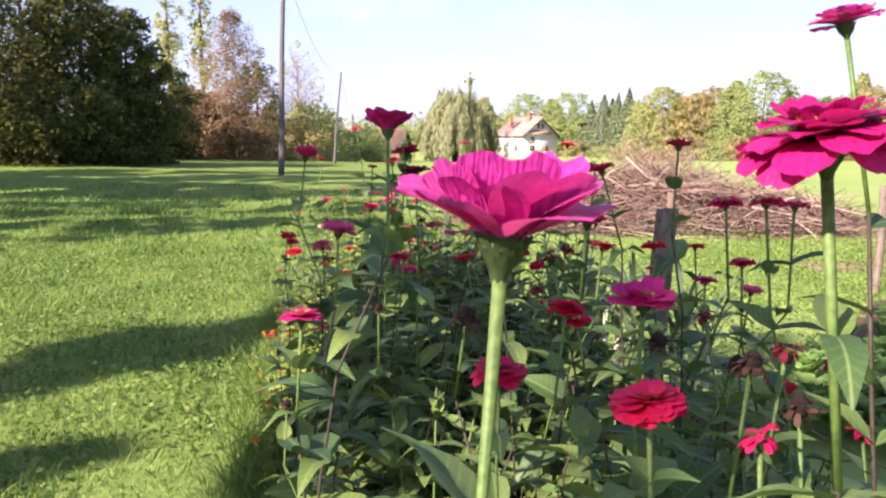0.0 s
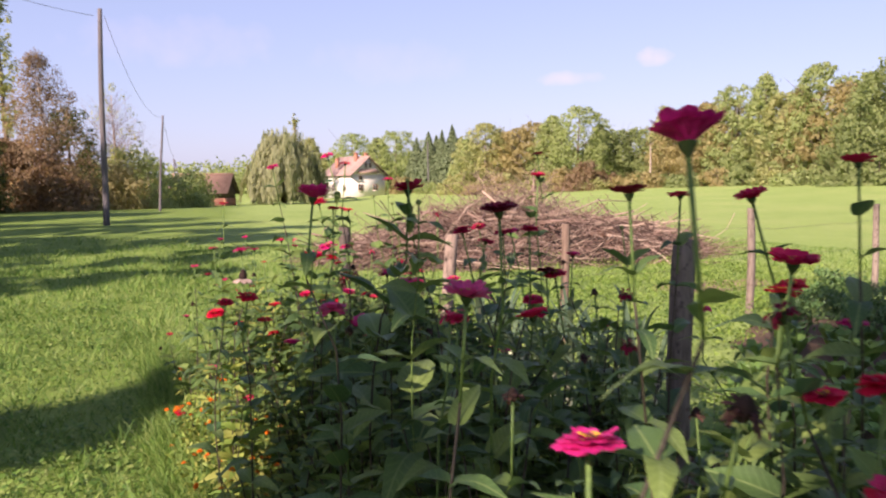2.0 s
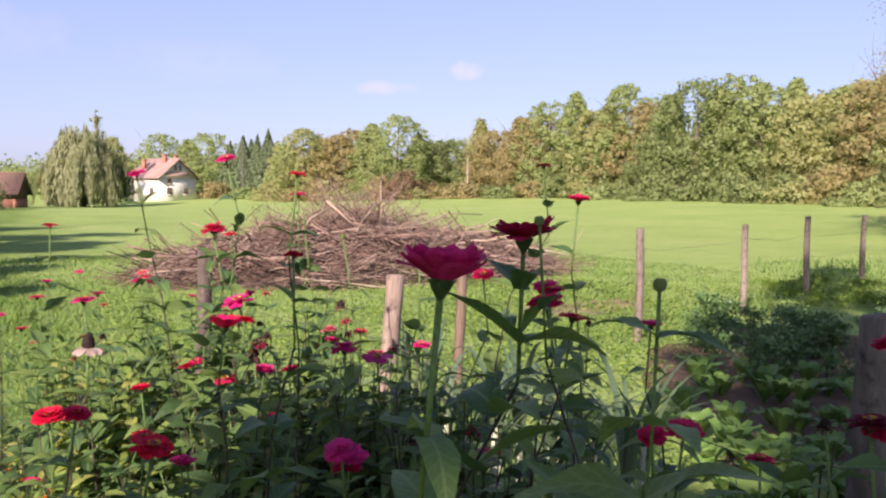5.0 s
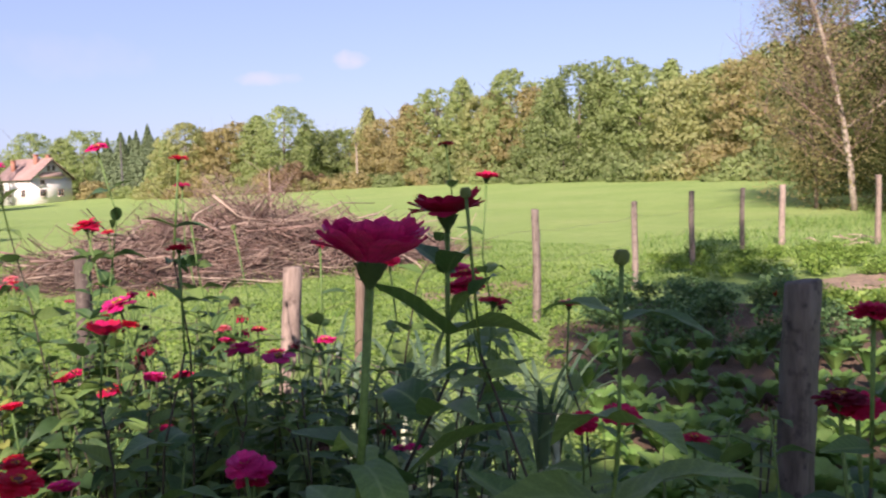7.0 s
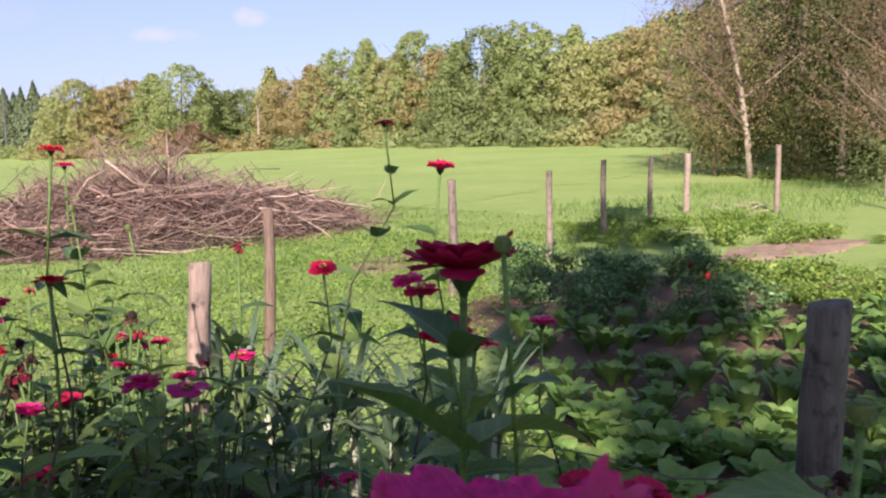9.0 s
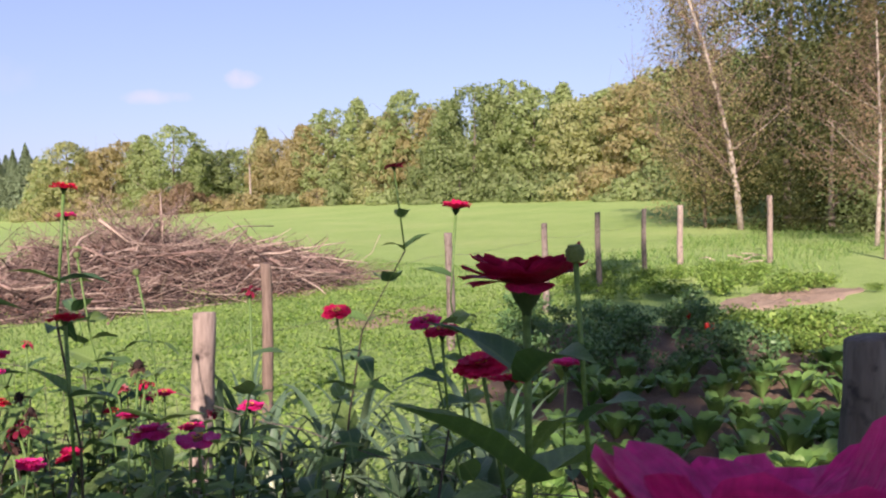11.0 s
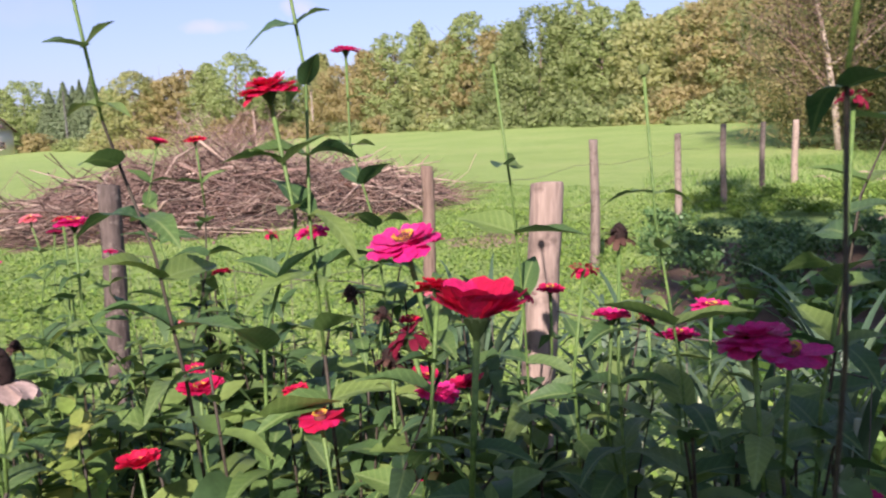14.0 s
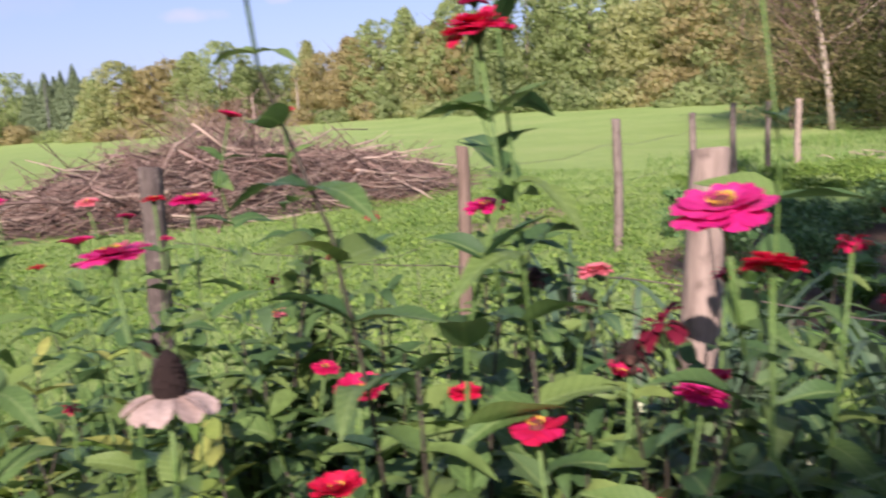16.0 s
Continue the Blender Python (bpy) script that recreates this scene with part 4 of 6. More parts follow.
# Wood beside the fence: a leaning pale trunk, brown sparse trees, dense dark trees behind.
x, y = 31.6, 15.4
tree(x, y, 12.5, 3.6, "brown", 501, 9000, 0.07, "leaning pale-barked tree with sparse browning leaves", 0.12, (-1.2, 2.7), clumps=260, bark=M_BIRCH, thick=0.12, shell=0.1, limbs=3, twigs=110)
x, y = at(62.4, 36)
tree(x, y, 9.0, 3.2, "brown", 502, 13000, 0.075, "sparse tree with browning leaves and bare twigs", 0.05, (-0.6, 0.4), clumps=300, thick=0.07, shell=0.1, limbs=8, twigs=100)
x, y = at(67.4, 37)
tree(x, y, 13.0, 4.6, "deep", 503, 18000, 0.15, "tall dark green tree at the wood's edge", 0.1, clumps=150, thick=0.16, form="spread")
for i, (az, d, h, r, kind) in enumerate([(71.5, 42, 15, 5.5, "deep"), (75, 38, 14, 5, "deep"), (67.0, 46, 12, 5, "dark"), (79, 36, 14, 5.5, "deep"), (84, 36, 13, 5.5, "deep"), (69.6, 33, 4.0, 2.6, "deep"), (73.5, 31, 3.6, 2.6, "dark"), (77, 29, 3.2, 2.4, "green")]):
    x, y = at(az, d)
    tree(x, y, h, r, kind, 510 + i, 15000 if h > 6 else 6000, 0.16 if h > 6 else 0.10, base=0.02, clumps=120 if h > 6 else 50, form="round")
x, y = at(71.6, 25)
tree(x, y, 6.2, 2.6, "autumn", 520, 7000, 0.06, "small tree with brown sparse leaves and fine twigs", 0.22, clumps=160, bark=M_BIRCH, thick=0.06, shell=0.2, limbs=4, twigs=70)

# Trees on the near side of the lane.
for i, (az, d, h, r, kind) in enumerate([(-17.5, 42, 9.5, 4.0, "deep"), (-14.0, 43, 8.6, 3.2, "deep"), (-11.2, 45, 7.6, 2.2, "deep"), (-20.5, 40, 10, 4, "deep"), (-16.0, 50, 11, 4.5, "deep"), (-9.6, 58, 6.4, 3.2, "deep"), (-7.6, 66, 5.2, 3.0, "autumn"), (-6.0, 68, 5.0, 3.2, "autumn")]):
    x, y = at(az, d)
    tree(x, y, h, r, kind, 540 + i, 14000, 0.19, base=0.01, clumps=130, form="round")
for i, az in enumerate((-8.9, -6.7)):
    x, y = at(az, 74)
    tree(x, y, 17, 1.3, "pale", 560 + i, 2200, 0.26, "tall slender ivy-clad tree trunk", 0.35, clumps=110, thick=0.25, limbs=3, shell=0.2)
x, y = at(-4.4, 66)
tree(x, y, 10.8, 3.6, "autumn", 565, 13000, 0.15, "sparse brown tree with two pale trunks", 0.02, (-0.8, 0), clumps=300, bark=M_BIRCH, thick=0.14, shell=0.15, limbs=12, twigs=90)
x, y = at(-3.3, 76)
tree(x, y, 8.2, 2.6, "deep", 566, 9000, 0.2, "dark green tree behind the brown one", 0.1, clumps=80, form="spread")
x, y = at(-0.6, 76)
tree(x, y, 10.2, 3.4, "pale", 567, 900, 0.16, "nearly bare pale-twigged tree", 0.2, clumps=60, bark=M_BIRCH, thick=0.11, shell=0.1, limbs=10, twigs=150)
for i, (az, d, h, r, kind) in enumerate([(-3.0, 70, 3.0, 3.0, "pale"), (-0.9, 68, 3.4, 2.6, "brown"), (0.3, 72, 4.9, 2.6, "pale"), (1.3, 76, 4.4, 2.4, "green"), (2.7, 80, 2.8, 2.4, "dark"), (3.9, 84, 3.2, 2.6, "green"), (4.0, 104, 4.0, 2.4, "pale"), (-5.0, 64, 3.2, 2.8, "autumn"), (-3.6, 63, 2.4, 2.4, "autumn"), (17.6, 160, 3.0, 3.4, "brown"), (21.8, 140, 3.4, 3.4, "brown"), (24.6, 126, 2.8, 2.0, "pale"), (29.9, 112, 3.6, 3.2, "autumn"), (28.4, 116, 3.0, 3.0, "brown")]):
    x, y = at(az, d)
    tree(x, y, h, r, kind, 570 + i, 3400, 0.22 if d < 90 else 0.33, WORDS[kind].replace("tree", "bush") + " by the lane", 0.0, name="bush", clumps=46, limbs=2, category="bush", form="round")


def willow(az, d, el, r, seed):
    x, y = at(az, d)
    h = rise(el, d, x, y)
    rng = np.random.default_rng(seed)
    root = tagged(new("willow_tree"), "weeping willow with hanging yellow-green branches", "willow tree")
    root.location = (x, y, float(ground_z(x, y)))
    s = Shape().tube([(0, 0, -0.3), (0.1, 0, 2), (0.2, 0.1, 4.5), (0, 0.2, h * 0.85)], [0.5, 0.42, 0.3, 0.08], 8)
    place("trunk", s.mesh("trunk", M_BARK, True), root)
    cs, nors = [], []
    for k in range(620):
        a, f = rng.uniform(0, 6.28), rng.uniform(0.05, 1) ** 0.5
        lobe = 1 + 0.13 * math.sin(3 * a + 1.0) + 0.09 * math.sin(7 * a + 2.0)
        tip_r = r * f * lobe * rng.uniform(0.85, 1.05)
        top = h * math.sqrt(max(0.05, 1 - 0.66 * f * f)) * (0.9 + 0.1 * math.sin(5 * a + 4 * f)) * rng.uniform(0.84, 1.03)
        m = 44
        t = rng.uniform(0, 1, m)
        low = top * rng.uniform(0.0, 0.45)
        cs.append(np.stack([tip_r * math.cos(a) * (0.8 + 0.2 * t) + 0.16 * rng.normal(size=m), tip_r * math.sin(a) * (0.8 + 0.2 * t) + 0.16 * rng.normal(size=m), np.maximum(top + (low - top) * t, 0.2)], 1))
        nors.append(np.array([math.cos(a), math.sin(a), 0.25]) + 0.45 * rng.normal(size=(m, 3)))
    c, nor = np.concatenate(cs), np.concatenate(nors)
    nor /= np.linalg.norm(nor, axis=1)[:, None]
    n = len(c)
    up = np.tile([[0, 0, 1.0]], (n, 1)) + 0.15 * rng.normal(size=(n, 3))
    side = np.cross(nor, up)
    side /= np.linalg.norm(side, axis=1)[:, None]
    L, W = rng.uniform(0.6, 1.5, n)[:, None], rng.uniform(0.05, 0.13, n)[:, None]
    v = np.stack([c - up * L / 2, c + side * W, c + up * L / 2, c - side * W], 1).reshape(-1, 3)
    place("crown", mesh_np("crown", v, np.arange(4 * n).reshape(-1, 4), T_WILLOW), root)


willow(9.75, 128, 3.95, 6.3, 61)
x, y = at(10.5, 150)
tree(x, y, rise(4.7, 150, x, y), 2.0, "pale", 62, 700, 0.35, "thin pale tree behind the willow", 0.4, clumps=24, limbs=4, shell=0.1, twigs=40)

# Unseen trees added behind the path, their crowns shaped to shade bed and meadow.
for i, (x, y, h, r, base, n) in enumerate([(-8.51, -5.8, 18.5, 1.4, 0.52, 1900), (-5.86, -2.07, 6.19, 0.38, 0.80, 1800), (-9.68, -3.57, 6.9, 0.5, 0.1, 900), (-9.3, -10.4, 13, 2.2, 0.06, 3500), (-8.25, -6.35, 9.4, 0.5, 0.06, 650), (-11.6, -3.05, 9.8, 0.9, 0.15, 2400), (-15, 3.2, 12.5, 1.9, 0.1, 4000),
        (-8.22, -5.35, 8.9, 0.72, 0.91, 1000), (-15.2, 7.0, 14, 2.2, 0.1, 4500), (-16, 11.2, 15, 3.3, 0.1, 6500), (-15.5, 15.2, 15.5, 3.4, 0.1, 6500), (-17, 19.6, 15.5, 3.3, 0.1, 6500), (-19, 25, 16, 3.6, 0.1, 6500), (-27, 12, 15, 3.4, 0.1, 4000), (-5.55, -2.51, 6.5, 0.32, 0.80, 1300)]):
    tree(x, y, h, r, "green", 600 + i, n, 0.30 if i < 4 else 0.36, "unseen leafy tree added behind the path for its shade", base, clumps=(120, 130, 40, 120)[i] if i < 4 else 60, group="trees behind the path", shell=0.55 if i == 1 else 0.15 if i < 4 else 0.5, puff=1.0 if 8 < i < 14 else 0.55, full="column" if i in (1, 7, 14) else i < 4 or i > 8, limbs=5)


# ---- poles and cables ----
def pole(x, y, z1, r, lean, label, seed, fittings=True):
    root = tagged(new("utility_pole"), label, "utility pole", group="utility poles")
    z0 = float(ground_z(x, y))
    root.location = (x, y, z0)
    f = np.linspace(0, 1, 12)
    pts = np.stack([lean[0] * f + 0.02 * np.sin(6 * f + seed), lean[1] * f, -0.3 + (z1 - z0 + 0.3) * f], 1)
    place("shaft", Shape().tube(pts, r * (1 - 0.38 * f), 10).mesh("shaft", M_POLE, True), root)
    if fittings:
        h = z1 - z0
        for k, s in enumerate((-1, 1)):
            sh = Shape().tube([(lean[0] + s * 0.05, 0, h - 0.35), (lean[0] + s * 0.16, 0, h - 0.35), (lean[0] + s * 0.17, 0, h - 0.22)], 0.014, 6)
            bracket = place("bracket", sh.mesh("bracket", M_CABLE, True), root)
            x1 = lean[0] + s * 0.17
            place("insulator", Shape().tube([(x1, 0, h - 0.24), (x1, 0, h - 0.2), (x1, 0, h - 0.16), (x1, 0, h - 0.10)], [0.03, 0.05, 0.03, 0.035], 8).mesh("insulator", M_PLASTER, True), bracket)
    return root


pole(-0.05, 33.0, 7.75, 0.125, (0.05, 0.0), "tall grey wooden utility pole in the meadow", 1, False)
pole(2.55, 55.4, 5.8, 0.09, (0.35, 0.0), "thin leaning grey utility pole by the hedge", 2, False)
x, y = at(3.0, 100)
pole(x, y, 4.6, 0.10, (-0.2, 0.0), "distant grey braced utility pole", 3, False)
pole(x + 0.9, y, 4.5, 0.08, (-1.0, 0.0), "distant brace leaning on a pole", 4, False)
x, y = at(33.9, 116)
tree(x, y, rise(3.8, 116, x, y), 0.8, "pale", 70, 60, 0.3, "bare dead grey trunk standing in the field", 0.7, clumps=8, bark=M_BIRCH, thick=0.2, limbs=6)
x, y = at(19.3, 150)
pole(x, y, 9.0, 0.14, (0.0, 0.0), "distant utility pole beside the house", 6, False)


def cable(a, b, sag, r=0.012):
    t = np.linspace(0, 1, 24)[:, None]
    p = np.array(a) * (1 - t) + np.array(b) * t
    p[:, 2] -= sag * (4 * t * (1 - t))[:, 0]
    tagged(new("cable", Shape().tube(p, r, 5).mesh("cable", M_CABLE)), "thin grey overhead cable strung between poles", "cable", group="cables")


pole(-9.0, 14.0, 8.8, 0.11, (0.0, 0.0), "tall grey wooden utility pole beside the lane", 8, False)
cable((0.15, 33.0, 7.5), (2.9, 55.4, 5.7), 1.0, 0.009)
cable((-0.2, 33.0, 7.5), (-9.0, 14.0, 8.6), 0.9, 0.009)
cable((2.9, 55.4, 5.7), (6.0, 100.0, 4.5), 0.8, 0.011)


# ---- buildings ----
def window(parent, m, w, h, sill=True):
    s = Shape()
    t = 0.09
    s.box(-w / 2, -0.05, 0, w / 2, 0.02, t).box(-w / 2, -0.05, h - t, w / 2, 0.02, h).box(-w / 2, -0.05, t, -w / 2 + t, 0.02, h - t).box(w / 2 - t, -0.05, t, w / 2, 0.02, h - t).box(-t / 3, -0.04, t, t / 3, 0.01, h - t)
    fr = place("window", s.mesh("window", M_FRAME), parent, m)
    place("pane", Shape().box(-w / 2 + t, -0.02, t, w / 2 - t, 0.0, h - t).mesh("pane", M_GLASS), fr)
    if sill:
        place("sill", Shape().box(-w / 2 - 0.1, -0.16, -0.09, w / 2 + 0.1, 0.02, -0.005).mesh("sill", M_PLASTER), fr)


def tiled_roof(parent, half, eave, ridge, y0, y1, mat, over=0.45, thick=0.14):
    """Two slopes with rows of overlapping tiles in relief."""
    for side in (-1, 1):
        rows = 16
        run = half + over
        slope = (ridge - eave) / half
        low, high = (side * run, eave - over * slope), (0.0, ridge)
        board = Shape().add([(low[0], y0, low[1] - 0.03), (low[0], y1, low[1] - 0.03), (high[0], y1, high[1] - 0.03), (high[0], y0, high[1] - 0.03),
                             (low[0], y0, low[1] - thick), (low[0], y1, low[1] - thick), (high[0], y1, high[1] - thick), (high[0], y0, high[1] - thick)],
                            [(0, 1, 2, 3), (7, 6, 5, 4), (0, 4, 5, 1), (0, 3, 7, 4), (1, 5, 6, 2), (3, 2, 6, 7)])
        roof = place("roof_slope", board.mesh("roof_slope", M_BARNWOOD), parent)
        for k in range(rows):
            u0, u1 = k / rows, (k + 1) / rows + 0.012
            x0, x1 = side * run * (1 - u0), side * run * (1 - u1)
            z0, z1 = eave - over * slope + u0 * run * slope, eave - over * slope + u1 * run * slope
            v = [(x0, y0, z0 + 0.06), (x0, y1, z0 + 0.06), (x1, y1, z1 + 0.02), (x1, y0, z1 + 0.02), (x0, y0, z0 - 0.02), (x0, y1, z0 - 0.02), (x1, y1, z1 - 0.02), (x1, y0, z1 - 0.02)]
            place("roof_course", Shape().add(v, [(0, 1, 2, 3), (7, 6, 5, 4), (0, 4, 5, 1), (0, 3, 7, 4), (1, 5, 6, 2), (3, 2, 6, 7)]).mesh("roof_course", mat), roof)
    place("ridge_tiles", Shape().tube([(0, y0 - 0.02, ridge + 0.05), (0, (y0 + y1) / 2, ridge + 0.06), (0, y1 + 0.02, ridge + 0.05)], 0.13, 8).mesh("ridge_tiles", mat, True), parent)


def house():
    x, y = at(15.3, 156)
    root = tagged(new("house"), "white two-storey house with a red tiled roof", "house")
    root.matrix_basis = pose(x, y, float(ground_z(x, y)) - 0.05, 0, 0, 20.3)
    W, L, H, R, t = 3.8, 8.8, 4.1, 7.1, 0.3
    s = Shape().box(-W, 0, -0.4, W, t, H).box(-W, L - t, -0.4, W, L, H).box(-W, t, -0.4, -W + t, L - t, H).box(W - t, t, -0.4, W, L - t, H)
    for yy in (0, L - t):
        s.add([(-W, yy, H), (W, yy, H), (0, yy, R), (-W, yy + t, H), (W, yy + t, H), (0, yy + t, R)], [(0, 1, 4, 3), (1, 2, 5, 4), (2, 0, 3, 5)], [(0, 2, 1), (3, 4, 5)])
    place("wall", s.mesh("wall", M_PLASTER), root)
    tiled_roof(root, W, H + 0.05, R + 0.08, -0.6, L + 0.5, M_TILE)
    apron = Shape().box(-2.35, -0.35, H + 0.35, 2.35, -0.02, H + 0.5)
    apron.add([(-2.5, -0.5, H + 0.15), (2.5, -0.5, H + 0.15), (1.7, -0.03, H + 0.95), (-1.7, -0.03, H + 0.95), (-2.5, -0.03, H + 0.15), (2.5, -0.03, H + 0.15)], [(0, 1, 2, 3), (4, 5, 1, 0)], [(0, 3, 4), (1, 5, 2)])
    place("gable_apron", apron.mesh("gable_apron", M_TILE), root)
    for wx in (-0.45, 0.45):
        window(root, pose(wx, -0.02, H + 1.1, 0, 0, 0), 0.6, 0.95)
    for wx in (-1.7, 1.6):
        window(root, pose(wx, -0.02, 1.1, 0, 0, 0), 1.1, 1.15)
    for wy in (2.0, 5.6):
        window(root, pose(-W - 0.02, wy, 1.1, 0, 0, -90), 1.1, 1.15)
    window(root, pose(-1.7, -0.02, 3.0, 0, 0, 0), 0.8, 0.8)
    for cx, cy, top in ((-0.8, 2.6, 7.9), (-2.2, 6.6, 7.0), (0.3, 1.0, 7.8)):
        chim = place("chimney", Shape().box(cx - 0.28, cy - 0.28, 4.6, cx + 0.28, cy + 0.28, top).mesh("chimney", M_BRICK), root)
        place("chimney_cap", Shape().box(cx - 0.36, cy - 0.36, top, cx + 0.36, cy + 0.36, top + 0.12).mesh("chimney_cap", M_BRICK), chim)


def barn():
    x, y = at(6.35, 120)
    root = tagged(new("barn"), "low barn with old brown roof tiles and dark boards", "barn")
    root.matrix_basis = pose(x, y, float(ground_z(x, y)) - 0.05, 0, 0, 68)
    W, L, H, R = 2.7, 7.5, 2.1, 4.3
    s = Shape().box(-W, 0, -0.3, W, 0.2, 1.1).box(-W, L - 0.2, -0.3, W, L, 1.1).box(-W, 0.2, -0.3, -W + 0.2, L - 0.2, 1.1).box(W - 0.2, 0.2, -0.3, W, L - 0.2, 1.1)
    place("wall", s.mesh("wall", M_BRICK), root)
    for k in range(20):
        u = -W + (k + 0.5) * 2 * W / 20
        top = H + (R - H) * (1 - abs(u) / W)
        place("board", Shape().box(u - 0.1, 0.03 + 0.02 * (k % 2), 1.1, u + 0.1, 0.12 + 0.02 * (k % 2), top).mesh("board", M_BARNWOOD), root)
    place("side_boards", Shape().box(-W, 0.2, 1.1, -W + 0.12, L, H + 0.1).box(W - 0.12, 0.2, 1.1, W, L, H + 0.1).mesh("side_boards", M_BARNWOOD), root)
    tiled_roof(root, W, H, R, -0.5, L + 0.4, M_TILE_OLD)


house()
barn()


# ---- brushwood ----
def pile_z(x, y):
    """Upper surface of the heap, above the land."""
    u, w = (x - 8.0) / 4.1, (y - 15.2) / 2.3
    d = np.clip(1 - u * u - w * w, 0, 1)
    bump = 0.16 * np.sin(2.3 * x + 1) * np.sin(2.9 * y) + 0.10 * np.sin(5.1 * x) + 0.07 * np.sin(8.3 * x + 4 * y) + 0.06 * np.sin(11 * y - 6 * x)
    peak = 0.22 * np.exp(-((x - 7.4) / 1.3) ** 2 - ((y - 15.2) / 1.2) ** 2)
    return d ** 0.6 * (0.62 + 0.8 * bump + peak)


def brush_pile():
    rng = np.random.default_rng(9)
    root = tagged(new("brush_pile"), "large tangled heap of dry brown branches and twigs", "brush pile")
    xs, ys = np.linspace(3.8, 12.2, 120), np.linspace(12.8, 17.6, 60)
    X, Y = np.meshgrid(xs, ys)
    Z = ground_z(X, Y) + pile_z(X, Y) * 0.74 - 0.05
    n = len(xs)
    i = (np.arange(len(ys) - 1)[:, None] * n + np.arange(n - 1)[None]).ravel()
    # Dark sheet under the sticks; its colour stands for shade inside the heap.
    place("shade_core", mesh_np("shade_core", np.stack([X, Y, Z], 2).reshape(-1, 3), np.stack([i, i + 1, i + 1 + n, i + n], 1), M_TWIG_DARK), root)

    def stick(s, x, y, length, r, tilt, sides=3, loose=0.14):
        a = rng.uniform(0, 6.28) if rng.uniform() < 0.6 else rng.normal(0, 0.6)
        d = np.array([math.cos(a), math.sin(a), 0])
        t = np.linspace(-0.5, 0.5, 5)
        p = np.array([x, y, 0]) + d * (t * length)[:, None]
        p += rng.normal(0, 0.035 * length, (5, 3))
        base = ground_z(p[:, 0], p[:, 1]) + pile_z(p[:, 0], p[:, 1])
        p[:, 2] = 0.35 * base + 0.65 * base.mean() + rng.uniform(-0.12, loose) + tilt * t * length
        p[:, 2] = np.maximum(p[:, 2], ground_z(p[:, 0], p[:, 1]) + 0.01)
        s.tube(p, r * np.linspace(1, 0.45, 5), sides, sides > 3)

    def spot():
        while True:
            x, y = rng.uniform(3.7, 12.3), rng.uniform(12.7, 17.4)
            if ((x - 8) / 4.25) ** 2 + ((y - 15.2) / 2.45) ** 2 < 1:
                return x, y

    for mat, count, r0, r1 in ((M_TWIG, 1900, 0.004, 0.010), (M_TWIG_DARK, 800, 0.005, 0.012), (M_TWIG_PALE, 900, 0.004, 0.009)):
        twigs = Shape()
        for _ in range(count):
            stick(twigs, *spot(), rng.uniform(0.35, 1.5), rng.uniform(r0, r1), rng.normal(0, 0.4))
        tagged(place("brushwood", twigs.mesh("brushwood", mat), root), kind="stuff")
    for k in range(230):
        s = Shape()
        x, y = spot()
        stick(s, 8 + (x - 8) * 0.85, min(y, 15.8), rng.uniform(0.6, 2.2), rng.uniform(0.008, 0.024), rng.normal(0, 0.22), 5, 0.24)
        place("branch", s.mesh("branch", M_TWIG_PALE if k % 2 == 0 else M_TWIG), root)
    # Dead leaves caught in the heap.
    m = 9000
    cx, cy = np.array([spot() for _ in range(60)]).T
    k = rng.integers(0, 60, m)
    x, y = cx[k] + rng.normal(0, 0.22, m), cy[k] + rng.normal(0, 0.2, m)
    nor = unit_vectors(rng, m) + np.array([0, 0, 0.5])
    nor /= np.linalg.norm(nor, axis=1)[:, None]
    sz = rng.uniform(0.02, 0.06, m)
    v, q = quads_from(np.stack([x, y, ground_z(x, y) + pile_z(x, y) + rng.uniform(-0.08, 0.08, m)], 1), nor, sz, sz * 0.6, rng.uniform(0, 6.28, m), 0.1)
    tagged(place("dead_foliage", mesh_np("dead_foliage", v, q, M_DEADLEAF), root), kind="stuff")
    # Brushy branch ends that stand out of the top, each with its forks.
    for mat, count in ((M_TWIG_PALE, 75), (M_TWIG, 105)):
        fine = Shape()
        for k in range(count):
            x, y = rng.normal(7.7, 1.25), rng.uniform(14.5, 15.9)
            z = float(ground_z(x, y) + pile_z(x, y))
            a, up = rng.uniform(0, 6.28), rng.uniform(0.15, 0.95) * math.exp(-((x - 7.7) / 1.6) ** 2)
            p = [np.array([x, y, z - 0.2])]
            for j in range(5):
                p.append(p[-1] + np.array([math.cos(a) * 0.13, math.sin(a) * 0.13, up * 0.24]) + rng.normal(0, 0.05, 3))
                for _ in range(4):
                    e = p[-1] + rng.normal(0, 0.17, 3) + np.array([0, 0, 0.06])
                    fine.tube([p[-1], (p[-1] + e) / 2 + rng.normal(0, 0.025, 3), e], [0.0045, 0.0035, 0.002], 3, False)
            fine.tube(p, [0.012, 0.010, 0.009, 0.007, 0.005, 0.003], 5)
        tagged(place("brush_top", fine.mesh("brush_top", mat), root), kind="stuff")
    # Long bowed boughs over the top.
    for pts in (((6.9, 14.6, 1.3), (7.3, 14.5, 0.95), (7.9, 14.4, 0.86), (8.7, 14.4, 0.92), (9.3, 14.5, 1.12), (10.2, 14.7, 1.08)), ((7.2, 14.3, 0.55), (7.5, 14.5, 0.95), (8.0, 14.8, 1.3), (8.4, 15.0, 1.42)), ((7.9, 14.5, 0.7), (8.0, 14.7, 1.15), (8.1, 14.9, 1.7)), ((6.2, 14.4, 0.6), (6.6, 14.6, 1.0), (7.2, 14.8, 1.25)), ((8.6, 14.4, 0.5), (9.1, 14.5, 0.72), (9.6, 14.7, 1.05))):
        q = np.array(pts)
